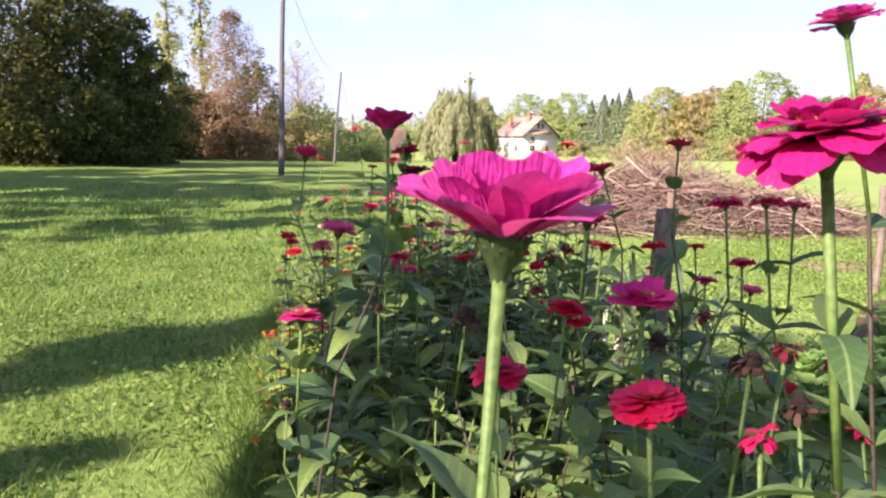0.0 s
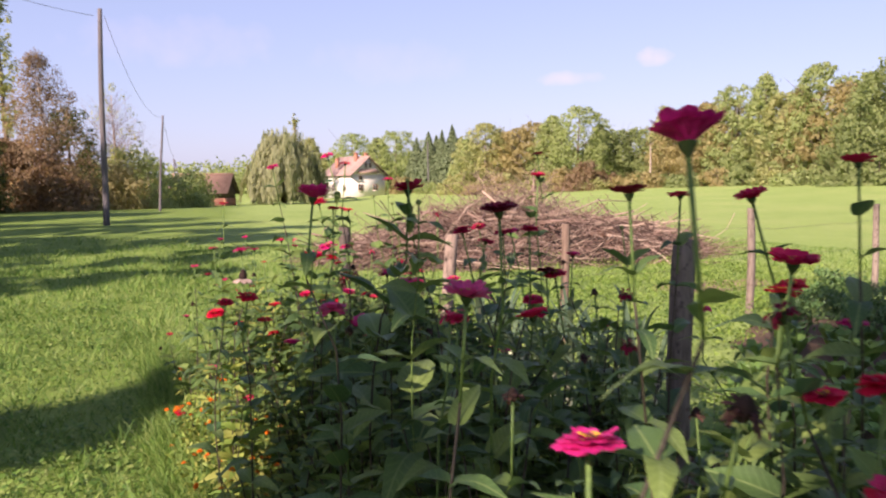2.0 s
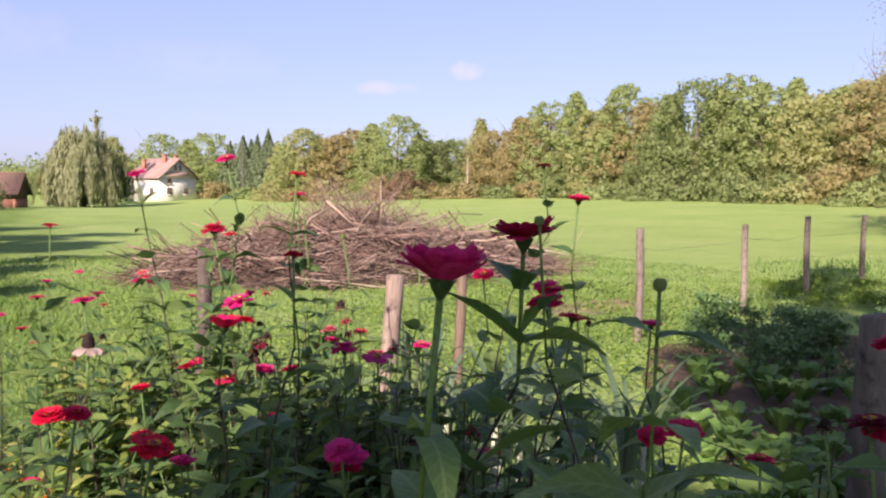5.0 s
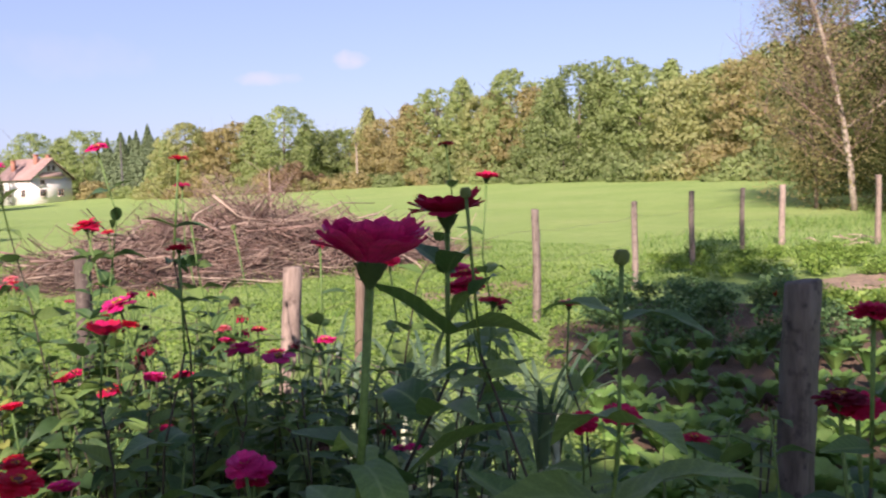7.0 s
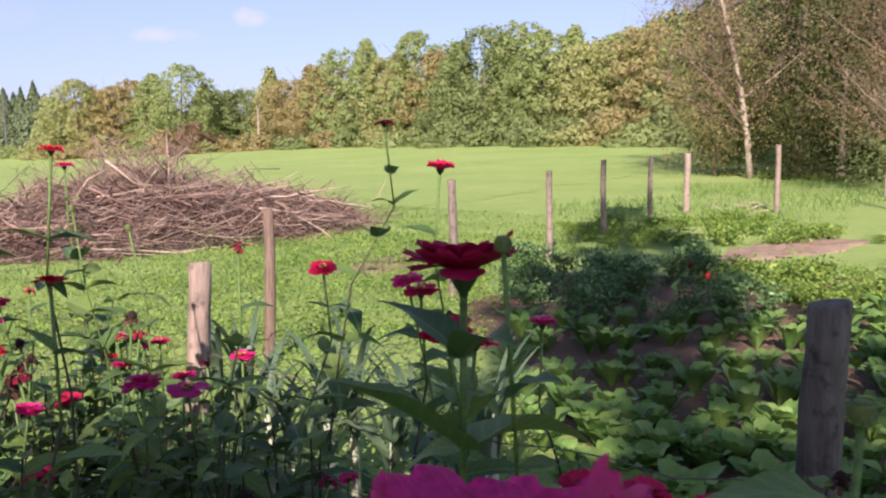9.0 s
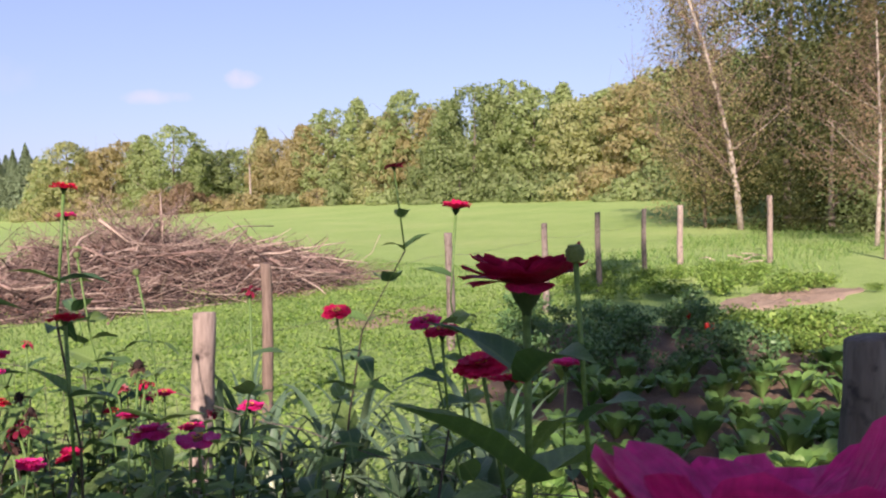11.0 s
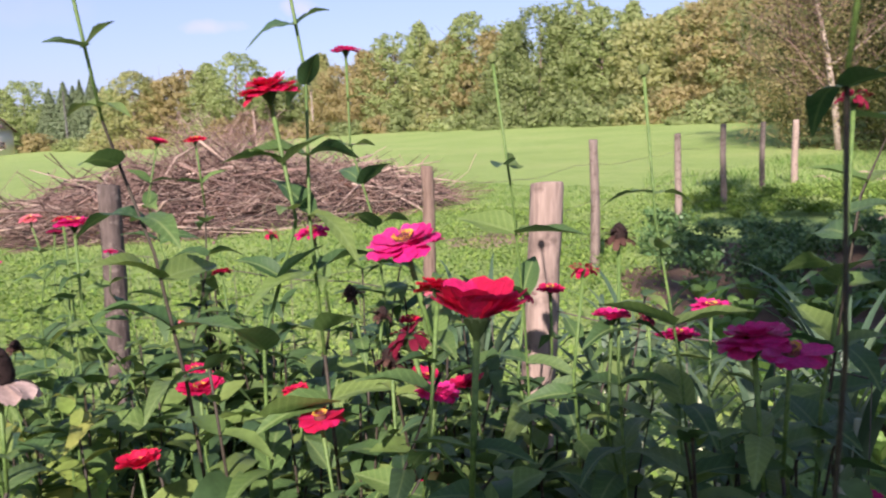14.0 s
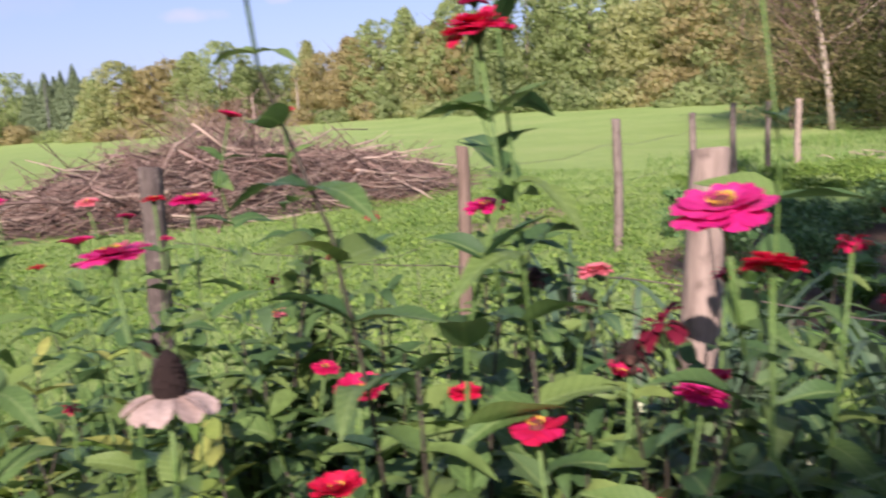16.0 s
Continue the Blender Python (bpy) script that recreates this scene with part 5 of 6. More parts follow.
        q[:, 2] += ground_z(q[:, 0], q[:, 1])
        place("bough", Shape().tube(q, np.linspace(0.022, 0.010, len(q)), 6).mesh("bough", M_TWIG_PALE, True), root)


M_DEADLEAF = leafy("dead_brown_leaves", [(0.12, 0.06, 0.04), (0.22, 0.12, 0.085), (0.33, 0.22, 0.17)], 0.2, 0.85, "island")
brush_pile()


# ---- zinnias ----
def leaf_mesh(name, length, width, droop, fold, mats, wave=0.0, seg=6, across=(-1, -0.5, 0, 0.5, 1)):
    """A pointed leaf along +x from its foot, with a folded midrib and drooping tip."""
    v, q = [], []
    for i in range(seg + 1):
        t = i / seg
        w = width / 2 * (math.sin(math.pi * min(1, 0.10 + 0.90 * t) ** 0.72) ** 0.85 if t < 1 else 0.02)
        w = max(w, width * 0.03)
        x, z = length * (t - 0.12 * droop * t * t), length * (0.22 * t - droop * t * t)
        for k in across:
            v.append((x, w * k, z + fold * abs(k) * w + wave * w * math.sin(9 * t + 2 * k) * abs(k)))
    m = len(across)
    for i in range(seg):
        for k in range(m - 1):
            a = i * m + k
            q.append((a, a + m, a + m + 1, a + 1))
    return mesh_np(name, v, np.array(q), mats, True)


LEAF_SHAPES = ((0.42, 0.30, 0.30, 0.12), (0.40, 0.55, 0.22, 0.2), (0.46, 0.15, 0.40, 0.12), (0.42, 0.75, 0.15, 0.25), (0.37, 0.42, 0.5, 0.15))
LEAVES = [leaf_mesh("leaf", 1.0, w, d, f, M_ZLEAF, wv) for w, d, f, wv in LEAF_SHAPES]
LEAVES_PLAIN = [leaf_mesh("leaf", 1.0, w, d, f, M_ZLEAF, wv, 4, (-1, 0, 1)) for w, d, f, wv in LEAF_SHAPES]


def petal_points(length, width, rise0, curl, notch=0.06, cup=0.22, seg=6, ruffle=0.05, turn=0.0):
    """One broad ray floret with a rounded tip: foot at the origin, along +x, rising by an angle and curling."""
    v, q = [], []
    x = z = 0.0
    last = 0.0
    for i in range(seg + 1):
        t = (i / seg) ** 0.8
        ang = rise0 + curl * t
        x += length * (t - last) * math.cos(ang)
        z += length * (t - last) * math.sin(ang)
        last = t
        w = width / 2 * (0.34 + 0.66 * math.sin(min(1.0, t * 1.4) * math.pi / 2))
        if t > 0.80:
            w *= math.sqrt(max(0.0, 1 - ((t - 0.80) / 0.23) ** 2))
        for k in (-1, -0.55, 0, 0.55, 1):
            pull = -notch * length * (1 - abs(k)) if i == seg else 0.0
            wave = ruffle * width * t * math.sin(3.3 * k + 4 * t) + 0.6 * ruffle * width * t * t * math.cos(5.1 * k + 2.0 + turn)
            v.append((x + pull * math.cos(ang), w * k, z + cup * w * k * k + wave + pull * math.sin(ang)))
    for i in range(seg):
        for k in range(4):
            a = i * 5 + k
            q.append((a, a + 5, a + 6, a + 1))
    return np.array(v), np.array(q)


# Head forms: rings of (count, length, width, rise, curl, foot radius, foot height); radius about 1.
FORMS = {
    "flat": [(13, 0.80, 0.50, 0.12, -0.30, 0.20, 0.00), (11, 0.64, 0.46, 0.30, -0.35, 0.17, 0.05), (8, 0.42, 0.36, 0.55, -0.4, 0.14, 0.09)],
    "cup": [(13, 0.86, 0.56, 0.45, -0.25, 0.18, 0.00), (11, 0.74, 0.52, 0.62, -0.30, 0.15, 0.05), (8, 0.50, 0.42, 0.85, -0.3, 0.12, 0.08)],
    "deep": [(8, 0.98, 0.80, 0.86, -0.34, 0.16, 0.00), (7, 0.86, 0.72, 1.0, -0.44, 0.13, 0.03)],
    "double": [(14, 0.82, 0.50, 0.02, -0.30, 0.20, 0.00), (13, 0.74, 0.50, 0.26, -0.36, 0.19, 0.06), (11, 0.58, 0.44, 0.52, -0.42, 0.16, 0.12), (9, 0.40, 0.36, 0.85, -0.5, 0.12, 0.17)],
    "single": [(12, 0.78, 0.52, 0.18, -0.35, 0.22, 0.00)],
    "droop": [(14, 0.90, 0.52, 0.25, -0.95, 0.20, 0.00), (13, 0.80, 0.50, 0.45, -0.75, 0.18, 0.05), (11, 0.60, 0.46, 0.65, -0.55, 0.15, 0.10), (8, 0.42, 0.36, 0.95, -0.5, 0.12, 0.14)],
    "goblet": [(13, 0.96, 0.64, 0.72, -0.30, 0.18, 0.00), (12, 0.90, 0.60, 0.88, -0.40, 0.15, 0.04)],
    "faded": [(11, 0.78, 0.44, 0.0, -0.75, 0.26, -0.06)],
    "wilt": [(12, 0.74, 0.36, 0.05, -1.1, 0.20, 0.00), (11, 0.66, 0.34, 0.45, -1.4, 0.17, 0.08), (9, 0.5, 0.3, 0.9, -1.5, 0.14, 0.16)],
}


def ring_places(form, rng):
    out = []
    messy = form == "wilt"
    for count, length, width, rise0, curl, foot, lift in FORMS[form]:
        a0 = rng.uniform(0, 6.28)
        for k in range(count):
            if messy and rng.uniform() < 0.3:
                continue
            a = a0 + 2 * math.pi * k / count + rng.normal(0, 0.3 if messy else 0.06)
            j = 4.5 if messy else 1.0
            out.append((a, length * rng.uniform(0.6 if messy else 0.88, 1.1), width * (rng.uniform(0.5, 0.9) if messy else rng.uniform(1.1, 1.3)), rise0 + rng.normal(0, 0.08 * j), curl + rng.normal(0, 0.13 * j), foot, lift + rng.normal(0, 0.012 * j)))
    return out


HEADS, PETALS, CORES = {}, {}, {}


def head_petals(form, colour, variant):
    key = (form, colour, variant)
    if key not in HEADS:
        rng = np.random.default_rng(list(FORMS).index(form) + 13 * variant)
        s = Shape()
        for a, length, width, rise0, curl, foot, lift in ring_places(form, rng):
            v, q = petal_points(length, width, rise0, curl)
            c, sn = math.cos(a), math.sin(a)
            v[:, 0] += foot
            s.add(np.stack([v[:, 0] * c - v[:, 1] * sn, v[:, 0] * sn + v[:, 1] * c, v[:, 2] + lift], 1), q)
        HEADS[key] = s.mesh("petals", colour, True)
    return HEADS[key]


def lathe(s, profile, sides=10):
    ang = np.arange(sides) * 2 * np.pi / sides
    v = np.concatenate([np.stack([r * np.cos(ang), r * np.sin(ang), 0 * ang + z], 1) for r, z in profile])
    q = [(k * sides + j, k * sides + (j + 1) % sides, (k + 1) * sides + (j + 1) % sides, (k + 1) * sides + j) for k in range(len(profile) - 1) for j in range(sides)]
    return s.add(v, q)


def core_meshes():
    rng = np.random.default_rng(5)
    calyx = lathe(Shape(), [(0.06, -0.50), (0.085, -0.40), (0.15, -0.29), (0.22, -0.16), (0.265, -0.04), (0.20, 0.03)], 12)
    for row, (z, r) in enumerate(((-0.23, 0.188), (-0.15, 0.228), (-0.07, 0.26))):
        for k in range(10):
            a = 2 * math.pi * (k + 0.5 * row) / 10
            d = np.array([math.cos(a), math.sin(a), 0])
            t = np.array([-math.sin(a), math.cos(a), 0])
            p = d * r + np.array([0, 0, z])
            calyx.add([p - t * 0.07 - d * 0.045 - [0, 0, 0.06], p + t * 0.07 - d * 0.045 - [0, 0, 0.06], p + t * 0.06 + d * 0.03 + [0, 0, 0.06], p - t * 0.06 + d * 0.03 + [0, 0, 0.06]], [(0, 1, 2, 3)])
    disc = lathe(Shape(), [(0.24, 0.04), (0.22, 0.14), (0.15, 0.21), (0.06, 0.25), (0.005, 0.26)], 10)
    florets = Shape()
    for k in range(16):
        a = 2 * math.pi * k / 16 + rng.normal(0, 0.1)
        r = 0.20 + rng.normal(0, 0.02)
        for m in range(3):
            b = a + (m - 1) * 0.22
            florets.add([(r * math.cos(a), r * math.sin(a), 0.15), ((r + 0.08) * math.cos(b), (r + 0.08) * math.sin(b), 0.26), ((r + 0.03) * math.cos(b + 0.12), (r + 0.03) * math.sin(b + 0.12), 0.27)], (), [(0, 1, 2)])
    cone = lathe(Shape(), [(0.16, -0.25), (0.34, 0.0), (0.36, 0.16), (0.30, 0.36), (0.18, 0.55), (0.05, 0.64), (0.005, 0.65)], 11)
    for k in range(70):
        a, z = rng.uniform(0, 6.28), rng.uniform(-0.1, 0.5)
        r = np.interp(z, [-0.2, 0.1, 0.36, 0.6], [0.2, 0.36, 0.3, 0.1])
        d = np.array([math.cos(a), math.sin(a), 0.5])
        p = np.array([r * math.cos(a), r * math.sin(a), z])
        t = np.array([-math.sin(a), math.cos(a), 0]) * 0.035
        cone.add([p - t, p + t, p + d * 0.12], (), [(0, 1, 2)])
    bud = lathe(Shape(), [(0.10, -0.45), (0.30, -0.34), (0.44, -0.05), (0.42, 0.22), (0.30, 0.38), (0.12, 0.44), (0.005, 0.45)], 12)
    for row, (z, r) in enumerate(((-0.2, 0.40), (0.0, 0.45), (0.18, 0.43), (0.32, 0.33))):
        for k in range(11):
            a = 2 * math.pi * (k + 0.5 * row) / 11
            d, t = np.array([math.cos(a), math.sin(a), 0]), np.array([-math.sin(a), math.cos(a), 0])
            p = d * (r + 0.015) + np.array([0, 0, z])
            bud.add([p - t * 0.11 - [0, 0, 0.08], p + t * 0.11 - [0, 0, 0.08], p + t * 0.07 - d * 0.02 + [0, 0, 0.1], p - t * 0.07 - d * 0.02 + [0, 0, 0.1]], [(0, 1, 2, 3)])
    return {"calyx": calyx.mesh("calyx", M_CALYX, True), "disc": disc.mesh("disc", M_DISC_DARK, True), "florets": florets.mesh("disc_ring", M_DISC_YELLOW),
            "cone": cone.mesh("seed_cone", M_DRYHEAD), "bud": bud.mesh("bud", M_BUD)}


CORES = core_meshes()
COLOUR_WORDS = {"magenta": "bright magenta", "violet": "violet-magenta", "pink": "pink", "purple": "purple-magenta", "crimson": "crimson", "red": "scarlet red", "maroon": "dark maroon", "salmon": "salmon pink"}
FORM_WORDS = {"flat": "flat", "cup": "cup-shaped", "deep": "deep cup-shaped", "goblet": "goblet-shaped", "double": "full double", "single": "single-rowed", "droop": "heavy drooping", "wilt": "wilting", "dry": "dried brown", "bleached": "bleached dead", "bud": "closed green"}


def zinnia(x, y, z, colour, form, diam, seed, split=False, tilt=(0.0, 0.0), leaves=6, bare=0.14, foot=None, broad=1.0, sway=None):
    """A plant whose flower stands at x, y, z."""
    rng = np.random.default_rng(1000 + seed)
    root = new("zinnia")
    root.empty_display_size = 0.05
    fx, fy = foot or (float(np.clip(x + rng.normal(0, 0.07), 0.98, 2.25)), y + rng.normal(0, 0.07))
    z0 = float(ground_z(fx, fy)) + 0.012
    root.location = (fx, fy, z0)
    if form in ("dry", "bleached", "bud"):
        label = {"dry": "zinnia with a dried dark brown seed head on a thin stem", "bleached": "zinnia with a dark seed cone and bleached petals", "bud": "zinnia with a closed green bud on a leafy stem"}[form]
    else:
        label = f"zinnia with a {COLOUR_WORDS[colour]} {FORM_WORDS[form]} flower on a leafy stem"
    tagged(root, label, "zinnia", "zinnias in the bed")
    top = Vector((x - fx, y - fy, z - z0))
    r = diam / 2
    bend = Vector((rng.normal(0, 0.055), rng.normal(0, 0.055), 0))
    if sway:
        bend = Vector((*sway, 0))
    axis = Vector((tilt[0] + rng.normal(0, 0.10), tilt[1] + rng.normal(0, 0.10), 1)).normalized()
    neck = top - axis * (0.36 * r)
    pts = []
    for i in range(9):
        f = i / 8
        p = neck * f + bend * math.sin(math.pi * f)
        p.z = neck.z * f
        pts.append(p)
    pts[-2] = neck - axis * (neck - pts[-2]).length
    P = np.array([tuple(p) for p in pts])
    rad = np.interp(np.linspace(0, 1, 9), [0, 0.5, 0.92, 1], [0.0038, 0.0030, 0.0023, 0.0030]) * (diam / 0.07) ** 0.4
    dark = rng.uniform() < 0.72
    cut = 7 if dark and rng.uniform() < 0.6 else (5 if dark else 1)
    if dark:
        place("lower_stem", Shape().tube(P[:cut + 1], rad[:cut + 1], 6).mesh("lower_stem", M_STEM_DARK, True), root)
        place("stem", Shape().tube(P[cut:], rad[cut:], 6).mesh("stem", M_STEM, True), root)
    else:
        place("stem", Shape().tube(P, rad, 6).mesh("stem", M_STEM, True), root)
    # Opposite leaves, each pair turned a quarter.
    total = neck.z
    zz, turn, k = total - bare * rng.uniform(0.7, 1.3), rng.uniform(0, 6.28), 0
    while zz > max(0.22, total - 1.1) and k < leaves:
        f = zz / total
        p = Vector([float(np.interp(f, np.linspace(0, 1, 9), P[:, j])) for j in range(3)])
        size = min((0.066 + 0.015 * k) * rng.uniform(0.75, 1.25), 0.125) * broad
        for h in (0, math.pi):
            if rng.uniform() < 0.08:
                continue
            me = LEAVES[int(rng.integers(0, len(LEAVES)))]
            m = Matrix.Translation(p) @ Matrix.Rotation(turn + h + rng.normal(0, 0.2), 4, "Z") @ Matrix.Rotation(-rng.uniform(-0.1, 0.55), 4, "Y") @ Matrix.Rotation(rng.normal(0, 0.25), 4, "X") @ Matrix.Diagonal((size, size * rng.uniform(0.85, 1.15), size, 1))
            place("leaf", me, root, m)
        turn += math.pi / 2
        zz -= rng.uniform(0.065, 0.105)
        k += 1
    # Head.
    frame_m = Matrix.Translation(neck + axis * (0.36 * r)) @ axis.to_track_quat("Z", "Y").to_matrix().to_4x4() @ Matrix.Rotation(rng.uniform(0, 6.28), 4, "Z") @ Matrix.Diagonal((r, r, r, 1))
    if form == "bud":
        place("bud", CORES["bud"], root, frame_m)
        return root
    if form in ("dry", "bleached"):
        head = place("seed_cone", CORES["cone"], root, frame_m @ Matrix.Diagonal((1.05, 1.05, 1.3 if form == "bleached" else 1.0, 1)))
        place("withered_petals", head_petals("wilt" if form == "dry" else "faded", M_WITHER if form == "dry" else M_DEADPETAL, seed % 3), head)
        return root
    head = place("flower_head", CORES["calyx"], root, frame_m, f"green calyx of the {COLOUR_WORDS[colour]} flower")
    if split:
        for a, length, width, rise0, curl, ft, lift in ring_places(form, rng):
            length, width, rise0, curl = length * rng.uniform(0.88, 1.06), width * rng.uniform(0.95, 1.15), rise0 + rng.normal(0, 0.10), curl + rng.normal(0, 0.18)
            key = (colour, round(rise0 * 6), round(curl * 5))
            if key not in PETALS:
                v, q = petal_points(1.0, 0.5, key[1] / 6, key[2] / 5, 0.05, 0.16, 8, 0.06, 1.7 * key[1] + key[2])
                PETALS[key] = mesh_np("petal", v, q, PETAL_NEAR[colour], True)
            m = Matrix.Rotation(a, 4, "Z") @ Matrix.Translation((ft, 0, lift)) @ Matrix.Diagonal((length, width * 2, length, 1))
            place("petal", PETALS[key], head, m)
    else:
        place("petals", head_petals(form, PETAL[colour], seed % 3), head)
    if form not in ("wilt",):
        place("disc", CORES["disc"], head)
        if form != "double" or seed % 2:
            place("disc_ring", CORES["florets"], head)
    return root


ZINNIAS = """
1.18 -0.48 1.425 violet deep 84 s w|1.37 -0.40 1.47 purple droop 92 s|1.70 0.10 1.61 violet cup 80 s|1.22 0.53 1.48 purple deep 76 s|1.09 0.50 1.19 magenta flat 72 s
1.16 0.99 1.27 pink cup 74 s|1.50 1.08 1.42 maroon cup 64|1.87 1.45 1.41 crimson flat 58|1.76 1.08 1.41 crimson cup 64|1.89 0.96 1.47 crimson cup 58
1.66 0.86 1.31 crimson cup 78|1.73 0.96 1.25 red flat 62|1.56 0.77 1.25 maroon wilt 74|1.34 1.50 1.15 crimson double 52|1.52 0.20 1.27 magenta cup 84 s
1.45 0.00 1.20 red double 82 s|1.38 0.39 1.13 red double 84 s|2.05 1.12 1.15 purple flat 64|1.93 1.16 1.23 red flat 62|2.15 1.40 1.20 red flat 58
1.61 0.74 1.13 red flat 62|1.84 0.63 1.37 crimson flat 62|1.85 0.51 1.38 crimson flat 60|1.96 0.78 1.24 crimson flat 58|1.53 0.56 1.19 red double 66
1.59 1.66 1.33 crimson double 44|1.45 2.93 1.52 red flat 40 b|1.35 2.71 1.36 red flat 42|1.53 1.52 1.14 red cup 70|1.69 2.36 1.29 crimson double 64|1.79 2.40 1.25 crimson flat 58
1.78 3.75 0.90 crimson cup 52|1.42 2.08 1.425 crimson cup 92 s l|1.40 2.023 1.45 red bud 28|1.086 1.76 1.412 magenta goblet 77 s
1.71 1.41 1.08 maroon wilt 62|1.14 1.82 1.14 pink double 74 s|1.37 1.62 1.14 crimson wilt 88|1.67 1.73 1.22 maroon flat 56|1.16 4.45 1.35 crimson flat 52
1.31 4.80 1.15 magenta flat 36|1.12 4.25 1.17 magenta cup 34|1.07 4.09 1.14 magenta flat 46|1.31 4.42 1.10 magenta cup 46|1.52 4.59 1.14 red flat 46|1.03 4.84 0.99 magenta flat 46
1.09 4.69 0.95 crimson cup 44|1.14 4.80 0.88 salmon flat 28|0.98 4.34 0.84 dry dry 40|0.96 4.51 0.75 magenta cup 42|0.90 5.27 0.54 crimson flat 46|0.85 5.41 0.43 dry dry 40
1.19 4.18 0.92 crimson wilt 34|1.31 3.78 0.885 red cup 58|1.19 4.12 0.755 red double 58|1.29 3.70 0.77 red double 54|1.30 3.33 0.79 magenta cup 52|1.05 4.11 0.55 magenta flat 54
1.17 3.70 0.48 crimson flat 62|0.89 4.10 0.34 red flat 56|1.57 3.78 1.58 magenta flat 62|1.34 3.95 1.53 purple flat 60|1.99 4.20 1.47 magenta flat 62|1.52 3.75 1.362 red double 84 s
1.68 3.90 1.14 magenta flat 58|1.50 3.40 1.13 red double 52|1.60 4.20 0.87 crimson flat 46|1.65 3.93 0.87 red double 52|1.73 3.34 1.065 magenta cup 46|1.97 3.64 1.03 crimson flat 50
1.86 3.33 1.02 magenta flat 56|1.69 3.74 1.02 dry dry 48|1.65 3.61 0.79 crimson double 48|1.44 2.68 0.97 magenta double 70 s|1.50 2.78 0.90 crimson double 64|2.22 2.88 1.468 crimson cup 62
2.40 3.25 1.572 maroon flat 54|2.03 3.04 1.266 crimson flat 62|2.24 2.63 1.17 magenta cup 56|2.43 3.06 1.10 dry dry 46|1.26 4.08 1.00 dry dry 42|1.85 2.17 1.08 crimson double 66
1.96 2.35 1.01 crimson double 60|2.08 2.84 1.255 magenta flat 66|1.99 2.71 1.26 crimson flat 66|1.88 3.12 1.32 maroon wilt 56|1.66 3.12 1.085 magenta double 78 s|1.76 3.13 1.05 magenta single 80 s
2.05 3.39 1.018 magenta flat 62|1.38 3.22 1.145 red deep 84 s|1.49 3.44 1.178 magenta flat 92 s|2.00 3.95 0.99 salmon double 62|1.80 4.65 0.86 salmon single 66|1.70 3.57 0.94 crimson cup 56
1.54 3.70 0.905 red single 74 s|1.50 3.98 0.90 crimson cup 72|1.57 3.42 0.84 crimson double 60|1.83 3.46 1.10 crimson wilt 60|1.60 3.57 1.03 maroon wilt 92|1.60 3.61 0.99 dry dry 70|1.70 3.83 1.04 dry dry 56
1.76 3.35 1.16 dry dry 58|2.00 3.47 1.00 maroon wilt 50|1.95 3.68 1.02 crimson wilt 62|1.99 4.54 1.06 crimson wilt 56|2.06 5.07 0.85 maroon wilt 56|1.93 5.00 1.29 crimson cup 58
1.90 4.72 1.295 red flat 58|1.43 4.27 1.16 magenta flat 70|1.67 5.30 1.09 salmon flat 62|1.19 4.00 1.135 magenta flat 78 s|1.18 3.87 1.01 bleached bleached 100 s|1.60 3.52 0.965 magenta double 58
1.80 3.01 0.85 dry dry 56|2.23 3.22 0.70 magenta cup 46|1.72 3.52 1.39 red bud 30|1.74 3.30 1.36 red bud 30|1.02 3.11 1.00 red double 62|1.02 2.45 1.10 red flat 66
1.17 3.14 0.92 red flat 58|1.62 3.51 0.82 crimson double 48|1.31 3.30 0.79 magenta cup 52|1.87 2.84 0.91 maroon wilt 60|1.02 3.52 0.90 red double 80|1.50 2.76 0.93 magenta flat 76
2.15 3.17 0.73 magenta flat 56|2.05 0.90 1.16 pink cup 50|2.01 0.50 1.10 crimson double 62|1.86 0.59 1.08 dry dry 66|2.00 0.67 1.02 red flat 60|2.02 0.45 1.00 crimson wilt 66
1.89 1.71 1.15 maroon wilt 60|1.69 1.72 1.21 crimson flat 60|1.95 0.59 1.37 magenta flat 56|1.37 0.62 1.16 dry dry 76|1.70 2.81 0.70 magenta flat 46|1.25 1.02 1.10 dry dry 46
1.06 0.85 0.94 dry dry 42|1.30 2.30 1.00 dry dry 50|2.10 2.20 0.98 crimson flat 56|2.20 1.80 1.08 magenta flat 50|1.75 0.35 1.02 dry dry 66|1.22 5.10 0.88 magenta flat 36
1.45 5.05 0.98 red flat 38|1.62 4.95 1.08 magenta flat 40|1.75 4.35 1.02 crimson flat 44|1.42 5.35 0.80 crimson flat 40|2.05 4.10 0.90 red flat 46|1.95 5.45 0.95 magenta flat 44
1.60 0.07 1.22 dry dry 60|1.66 0.10 1.23 maroon wilt 56|1.62 0.00 1.19 dry dry 58|1.56 -0.03 1.17 crimson wilt 60|1.75 0.50 1.19 maroon wilt 54
1.74 1.66 1.00 dry dry 48|1.75 1.22 0.97 dry dry 48|1.62 0.38 1.17 dry dry 66|1.95 1.97 1.12 dry dry 46|1.52 2.51 0.85 dry dry 46|1.343 1.76 1.396 red bud 30 l|1.905 1.753 1.321 red bud 26 b|1.358 1.315 1.385 maroon cup 74
"""
count = 0
